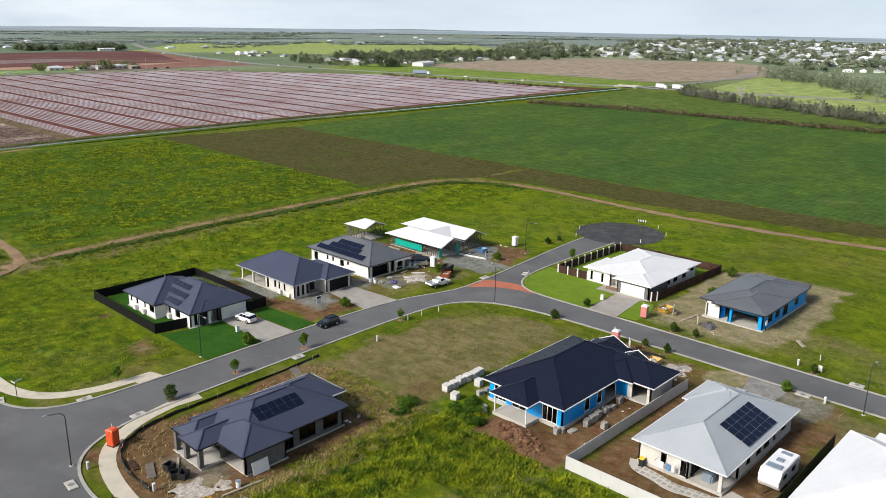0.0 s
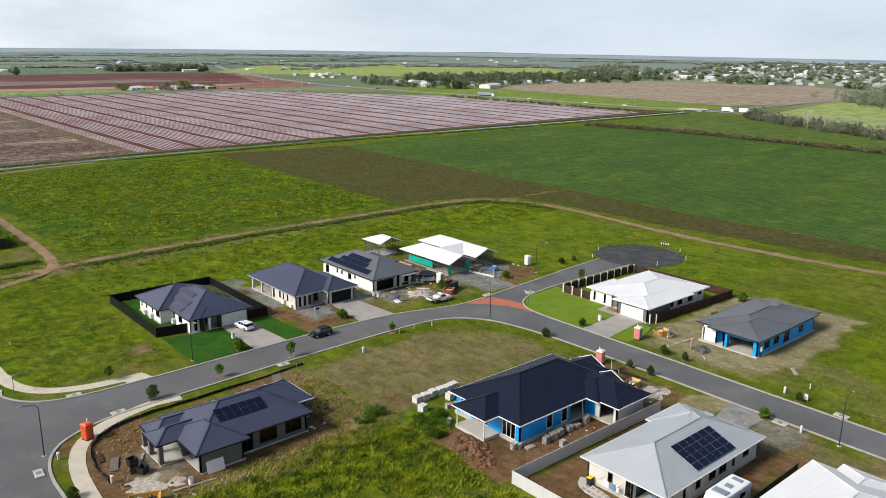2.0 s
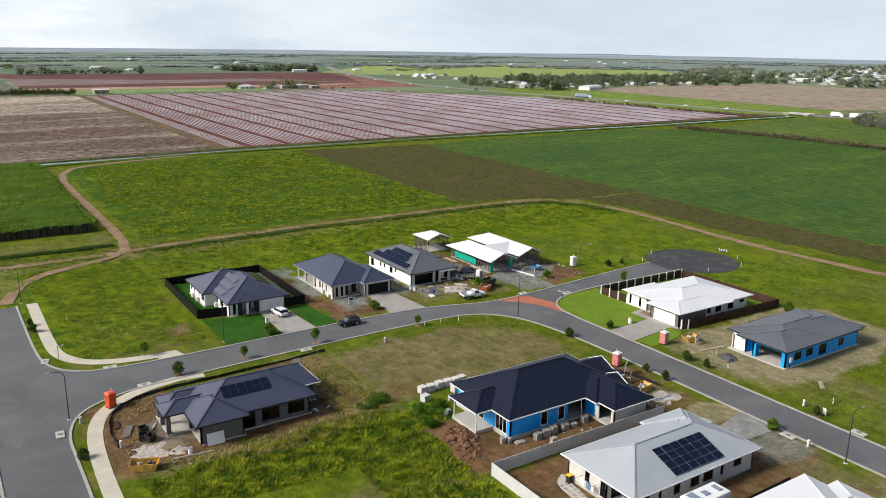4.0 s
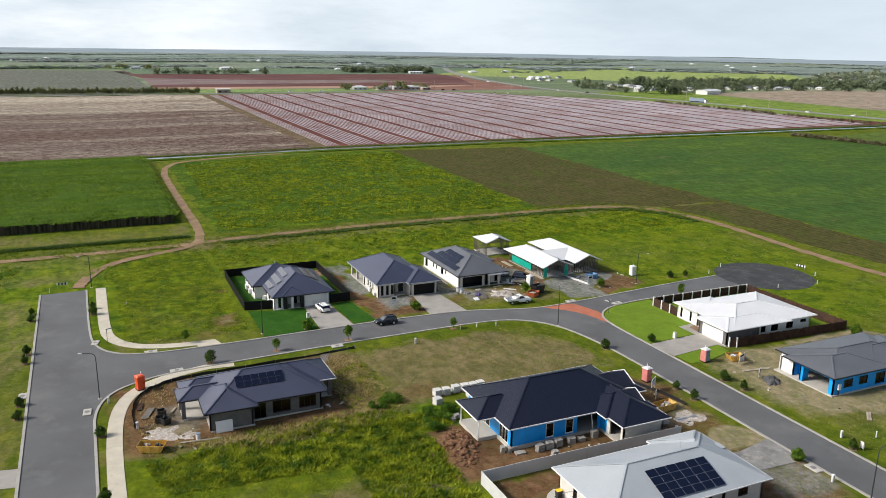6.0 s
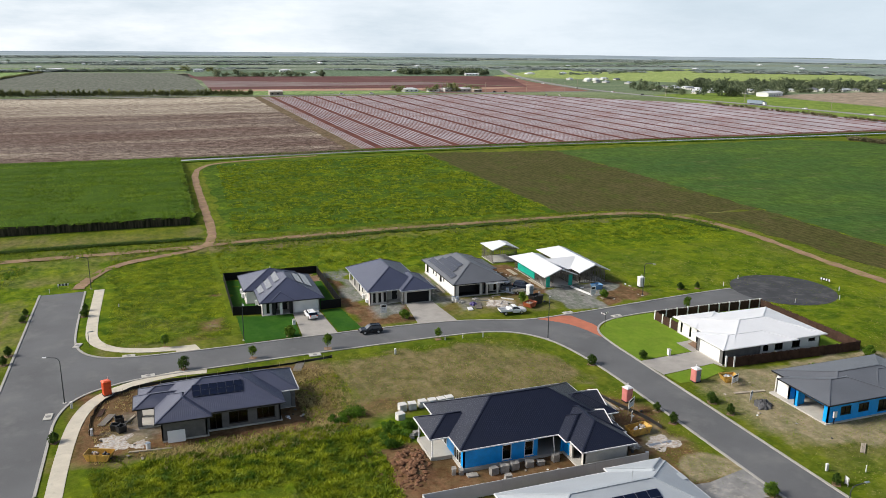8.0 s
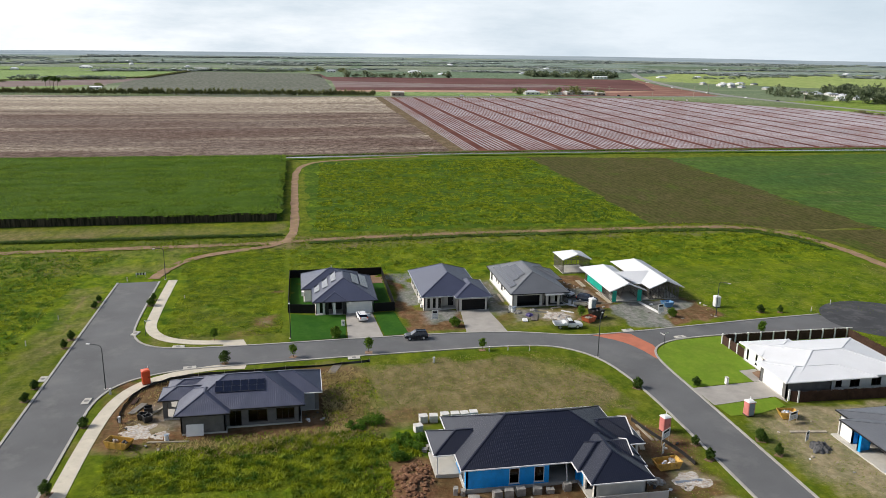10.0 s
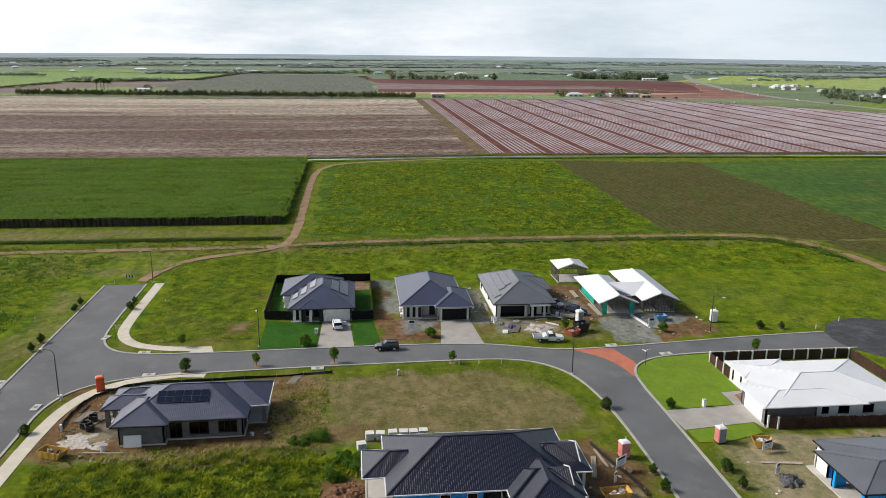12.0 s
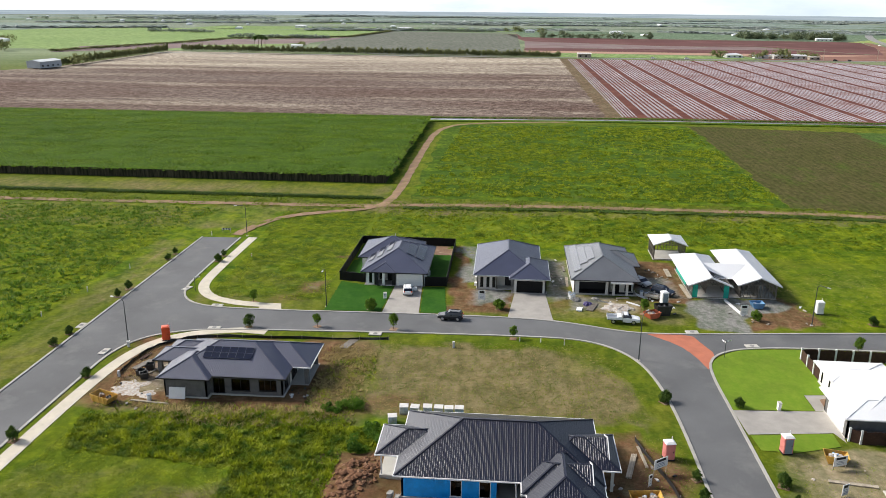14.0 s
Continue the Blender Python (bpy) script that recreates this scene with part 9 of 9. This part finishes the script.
for i in range(60):
    a, d_ = radians(lots.uniform(12, 138)), 1180 + 1230 * lots.uniform() ** 0.8
    x_, y_, turn_, reach = d_ * math.cos(a), d_ * math.sin(a), a + math.pi / 2 + lots.uniform(-0.3, 0.3), lots.uniform(60, 330)
    if (d_ > 1350 or a > 0.8) and i % 5 < (4 if a < 1.15 else 2):
        far_rows += [p for p in along([(x_ - reach * math.cos(turn_), y_ - reach * math.sin(turn_)), (x_ + reach * math.cos(turn_), y_ + reach * math.sin(turn_))], 7, 4, 203 + i) if math.hypot(*p) < 2500]
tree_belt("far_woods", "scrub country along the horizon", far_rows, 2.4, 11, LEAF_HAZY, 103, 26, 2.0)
tree_belt("farm_trees", "trees round farm sheds and along the road", [(208, 634), (212, 640), (244, 630), (248, 634), (262, 626), (268, 624), (290, 626), (284, 630), (22, 1205), (30, 1210), (8, 1218), (60, 1180), (66, 1184), (-318, 452), (-316, 446), (-470, 600), (-560, 742), (-552, 745), (-480, 610)], 8, 9, LEAF_PINE, 104, 160, 1.0)
tree_belt("reed_hedge", "brown reed hedge between two crops", along([(330, 180), (344, 123), (346, 69), (346, 23), (350, -22), (372, -90)], 0.9, 0.5, 105) + along([(440, 212), (432, 330), (425, 420)], 3, 1.5, 106), 2.1, 2.4, REED, 107, 40, 0.6)

bare = thing("dead_tree", 0, 0, 0, "tall bare grey dead tree above creek scrub", "dead tree")
DEAD_WOOD = surface("grey_dead_wood", (0.42, 0.39, 0.36), 0.9, 0.2, 1, 6, 0.3)
part("trunk", tube(bmesh.new(), (0, 0, 0), (0.3, 0.2, 9.5), 0.38, 0.2, 8), DEAD_WOOD, bare)
limb = random.Random(23)
for i in range(16):
    z0, a = limb.uniform(4.0, 9.4), limb.uniform(0, 6.28)
    out, up = limb.uniform(1.4, 3.4), limb.uniform(1.2, 3.8)
    tip = Vector((0.2 + math.cos(a) * out, 0.1 + math.sin(a) * out, z0 + up))
    bm = tube(bmesh.new(), (0.2, 0.1, z0), tip, 0.16, 0.06, 6)
    for _ in range(5):
        tube(bm, tip * 0.75 + Vector((0.05, 0.03, z0 * 0.25)), tip + Vector((limb.uniform(-1, 1), limb.uniform(-1, 1), limb.uniform(0.2, 1.3))), 0.06, 0.03, 5)
    part("branch", bm, DEAD_WOOD, bare)
bare.matrix_basis = pose(433, 88, 0.7)
palm_at = np.random.RandomState(131)
for dx, dy, hgt in ((-5, 0, 9.5), (-1.5, 2, 11), (2.5, -1, 10), (6, 1, 9), (1, 5, 10.5)):
    palm = thing("palm_tree", 0, 0, 0, "tall palm with a drooping crown in a field", "palm tree", "palms in the field")
    part("trunk", tube(bmesh.new(), (0, 0, 0), (0, 0, hgt), 0.28, 0.16, 8), BARK, palm)
    bm = bmesh.new()
    for i in range(38):
        a, up, out = palm_at.uniform(0, 6.28), palm_at.uniform(-0.1, 1.3), palm_at.uniform(3.0, 4.2)
        side = Vector((-math.sin(a), math.cos(a), 0)) * 0.75
        spine = [Vector((math.cos(a) * out * k, math.sin(a) * out * k, hgt + up * out * k - 1.9 * k * k * out * 0.55)) for k in (0.0, 0.4, 0.75, 1.0)]
        rows_ = [[bm.verts.new(p - side * w_), bm.verts.new(p + side * w_)] for p, w_ in zip(spine, (0.3, 1.0, 0.8, 0.1))]
        for p, q in zip(rows_, rows_[1:]):
            bm.faces.new((p[0], p[1], q[1], q[0]))
    part("crown", bm, LEAF, palm)
    palm.matrix_basis = pose(-257 + dx, 722 + dy, 0.7)
tree_belt("farm_trees", "low hedge lines between green fields", along([(-346, 874), (-252, 924), (-206, 968), (-181, 1182)], 3, 0.8, 132) + along([(-420, 600), (-362, 786), (-346, 872)], 4, 0.8, 133) + along([(-230, 800), (-212, 722)], 3, 0.6, 134), 1.5, 4, LEAF_PINE, 135, 50, 0.8)

# ---- far town as one mass, beyond the houses that can be told apart ----
lots = np.random.RandomState(120)
for label, material, count, area in (
        ("crowded white roofs of a far town", WHITE_METAL, 170, [(960, 500), (1200, 640), (2000, 900), (2200, 500), (1900, 150), (1200, 60), (900, 90), (1000, 300)]),
        ("crowded grey roofs of a far town", PALE_METAL, 300, [(960, 500), (1200, 640), (2000, 900), (2200, 500), (1900, 150), (1200, 60), (900, 90), (1000, 300)]),
        ("scattered white roofs of far farms", WHITE_METAL, 34, [(-1600, 1250), (-300, 1150), (700, 1000), (1400, 1000), (1500, 1700), (-1300, 2000)])):
    bm, tall = bmesh.new(), 2.0 if count == 34 else 2.8
    for x, y in scatter(area, count, 121 + count):
        a, w_, d_ = radians(20 + 90 * lots.randint(2) + lots.uniform(-12, 12)), lots.uniform(4.2, 7.5), lots.uniform(3.0, 4.6)
        q = [(sx * w_, sy * d_, zz) for zz in (0, tall) for sx, sy in ((-1, -1), (1, -1), (1, 1), (-1, 1))] + [(-w_ + d_, 0, tall + 1.7), (w_ - d_, 0, tall + 1.7)]
        v_ = [bm.verts.new((x + px * math.cos(a) - py * math.sin(a), y + px * math.sin(a) + py * math.cos(a), 0.5 + pz)) for px, py, pz in q]
        for f in ((0, 1, 5, 4), (1, 2, 6, 5), (2, 3, 7, 6), (3, 0, 4, 7), (4, 5, 9, 8), (5, 6, 9), (6, 7, 8, 9), (7, 4, 8)):
            bm.faces.new([v_[i] for i in f])
    tagged(part("town_roofs", bm, material), label, "houses", kind="stuff")

# ---- far buildings ----
def far_building(name, label, w, d, h_, rise, wall_mat, roof_mat, hip=True):
    s = thing(name, 0, 0, 0, label, "house" if name == "far_house" else "shed", "town roofs" if name == "far_house" else "")
    part("wall", boxes((-w / 2 + 0.5, w / 2 - 0.5, -d / 2 + 0.5, d / 2 - 0.5, 0, h_)), wall_mat, s)
    bm = bmesh.new()
    k = d / 2 if hip else 0
    c_ = [bm.verts.new(p) for p in ((-w / 2, -d / 2, h_), (w / 2, -d / 2, h_), (w / 2, d / 2, h_), (-w / 2, d / 2, h_), (-w / 2 + k, 0, h_ + rise), (w / 2 - k, 0, h_ + rise))]
    for f in ((0, 1, 5, 4), (1, 2, 5), (2, 3, 4, 5), (3, 0, 4), (3, 2, 1, 0)):
        bm.faces.new([c_[i] for i in f])
    part("roof", bm, roof_mat, s)
    for i in range(int(w // 5)):
        x = -w / 2 + 2.2 + i * 5
        for sy in (-1, 1):
            part("window", boxes((x, x + 1.6, sy * (d / 2 - 0.5) - 0.03, sy * (d / 2 - 0.5) + 0.03, 0.9, 2.1)), DARK_TRIM, s)
    return s


protos = [far_building("far_house", "far town house with a white roof", 17, 11, 2.8, 1.8, WHITE_WALL, WHITE_METAL), far_building("far_house", "far town house with a pale grey roof", 15, 12, 2.8, 2.0, CREAM_WALL, PALE_METAL), far_building("far_house", "far town house with a grey roof", 16, 10, 2.8, 1.8, CREAM_WALL, GREY_METAL), far_building("far_house", "large far building with a white roof", 34, 18, 5.0, 1.5, WHITE_WALL, WHITE_METAL, False)]
spots = scatter([(915, 500), (1100, 640), (1900, 900), (2100, 700), (1800, 280), (1100, 90), (840, 100), (880, 200), (990, 320), (930, 400)], 300, 110) + scatter([(880, 570), (1150, 650), (1400, 950), (1150, 860), (950, 720)], 30, 194) + scatter([(530, 600), (545, 550), (600, 545), (700, 550), (800, 530), (820, 550), (710, 575), (620, 580), (570, 610), (560, 660), (540, 660)], 38, 111) + scatter([(525, 880), (520, 735), (560, 725), (600, 850)], 11, 112) + scatter([(500, 650), (498, 560), (520, 530), (560, 528), (620, 548), (570, 640)], 16, 113)
used = set()
for x, y in spots:
    i = random.choice((0, 1, 1, 1, 2, 2, 3) if x > 1000 else (0, 1, 1, 2))
    m = pose(x, y, 0.6, 0, 0, random.choice((0, 90)) + random.uniform(-12, 12) + 20)
    if i in used:
        far_one = copy_thing(protos[i], m)
        far_one.scale = (0.66, 0.66, 0.8) if x > 800 else (0.58, 0.58, 0.75)
    else:
        used.add(i)
        protos[i].matrix_basis = m
for i, p in enumerate(protos):
    if i not in used:
        p.matrix_basis = pose(1000 + 40 * i, 400, 0.6)


def farm(name, label, x, y, rz, w, d, h_, rise, wm, rm, hip=False):
    far_building(name, label, w, d, h_, rise, wm, rm, hip).matrix_basis = pose(x, y, 0.7, 0, 0, rz)


farm("farm_shed", "small brown farm shed at a field's corner", 82, 612, 2, 13, 9, 3.6, 0.8, RAW_TIMBER, CREAM_WALL)
farm("farm_shed", "long farm shed with a white roof", 270, 630, 4, 31, 12, 3.4, 1.0, CREAM_WALL, WHITE_METAL)
farm("farm_house", "white farm house with a pale roof", 222, 636, 5, 16, 10, 2.8, 1.6, WHITE_WALL, WHITE_METAL, True)
farm("farm_shed", "low white farm shed", 246, 632, 6, 14, 7, 2.5, 0.8, WHITE_WALL, PALE_METAL)
farm("farm_shed", "small brown lean-to shed", 290, 622, 4, 10, 7, 2.6, 0.6, RAW_TIMBER, CREAM_WALL)
farm("farm_shed", "small white shed by tall palms", -209, 698, 0, 12, 8, 2.8, 0.8, WHITE_WALL, WHITE_METAL)
farm("farm_shed", "grey tractor shed with an open front", -326, 424, 78, 22, 13, 4.6, 1.2, PALE_METAL, PALE_METAL)
farm("farm_house", "far white farm house among fields", 180, 1170, 0, 22, 12, 3, 2, WHITE_WALL, WHITE_METAL, True)
farm("farm_house", "far farm house by tall trees", 45, 1190, 0, 16, 10, 3, 2, WHITE_WALL, PALE_METAL, True)
farm("farm_shed", "far white packing shed", -165, 1240, 0, 26, 10, 3.4, 1, WHITE_WALL, WHITE_METAL)
farm("farm_shed", "far white packing shed", 440, 1010, -10, 22, 10, 3.0, 1.0, WHITE_WALL, WHITE_METAL)
farm("farm_house", "far house in green fields", -560, 735, 0, 18, 11, 3, 1.8, WHITE_WALL, WHITE_METAL, True)
farm("farm_house", "far house in green fields", -360, 1300, 0, 20, 12, 3, 1.8, WHITE_WALL, WHITE_METAL, True)
farm("farm_house", "highway building with a white roof", 560, 500, 20, 30, 14, 4, 1.2, WHITE_WALL, WHITE_METAL)
bridge = thing("road_bridge", 0, 0, 0, "low concrete highway bridge over a channel", "bridge")
part("deck", boxes((-5.2, 5.2, -9, 9, 1.0, 1.4)), GRAVEL, bridge)
for sx in (-1, 1):
    part("parapet", boxes((sx * 4.8 - 0.2, sx * 4.8 + 0.2, -10, 10, 1.4, 1.9)), CONCRETE, bridge)
for sy in (-1, 1):
    part("abutment", boxes((-5, 5, sy * 7.5 - 1.5, sy * 7.5 + 1.5, -0.3, 1.0)), CONCRETE, bridge)
bridge.matrix_basis = pose(490, 204, 0.4, 0, 0, 8)

# glowing backdrop ring: haze over far land painted in, added along the horizon
bm = bmesh.new()
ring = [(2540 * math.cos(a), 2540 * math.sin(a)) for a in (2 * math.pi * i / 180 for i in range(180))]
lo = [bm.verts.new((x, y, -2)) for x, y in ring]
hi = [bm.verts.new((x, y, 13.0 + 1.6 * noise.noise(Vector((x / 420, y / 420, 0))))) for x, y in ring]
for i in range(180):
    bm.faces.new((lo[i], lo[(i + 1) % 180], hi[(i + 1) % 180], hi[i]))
haze = Nodes("glowing_haze_ring")
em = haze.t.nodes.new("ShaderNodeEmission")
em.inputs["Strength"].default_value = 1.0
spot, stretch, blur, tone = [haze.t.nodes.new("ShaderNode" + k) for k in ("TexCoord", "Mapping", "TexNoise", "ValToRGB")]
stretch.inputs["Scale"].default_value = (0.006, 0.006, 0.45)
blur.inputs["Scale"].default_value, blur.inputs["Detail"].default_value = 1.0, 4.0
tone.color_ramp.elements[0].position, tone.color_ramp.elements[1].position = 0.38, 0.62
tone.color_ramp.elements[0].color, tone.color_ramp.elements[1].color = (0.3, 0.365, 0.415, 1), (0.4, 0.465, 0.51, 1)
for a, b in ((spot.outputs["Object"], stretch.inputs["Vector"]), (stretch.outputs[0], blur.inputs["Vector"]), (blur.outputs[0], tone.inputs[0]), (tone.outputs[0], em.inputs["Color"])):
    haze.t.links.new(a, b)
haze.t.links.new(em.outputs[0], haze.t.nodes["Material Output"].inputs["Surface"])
tagged(part("backdrop", bm, haze.m), "glowing haze-coloured backdrop ring along the horizon", "backdrop", kind="structure")
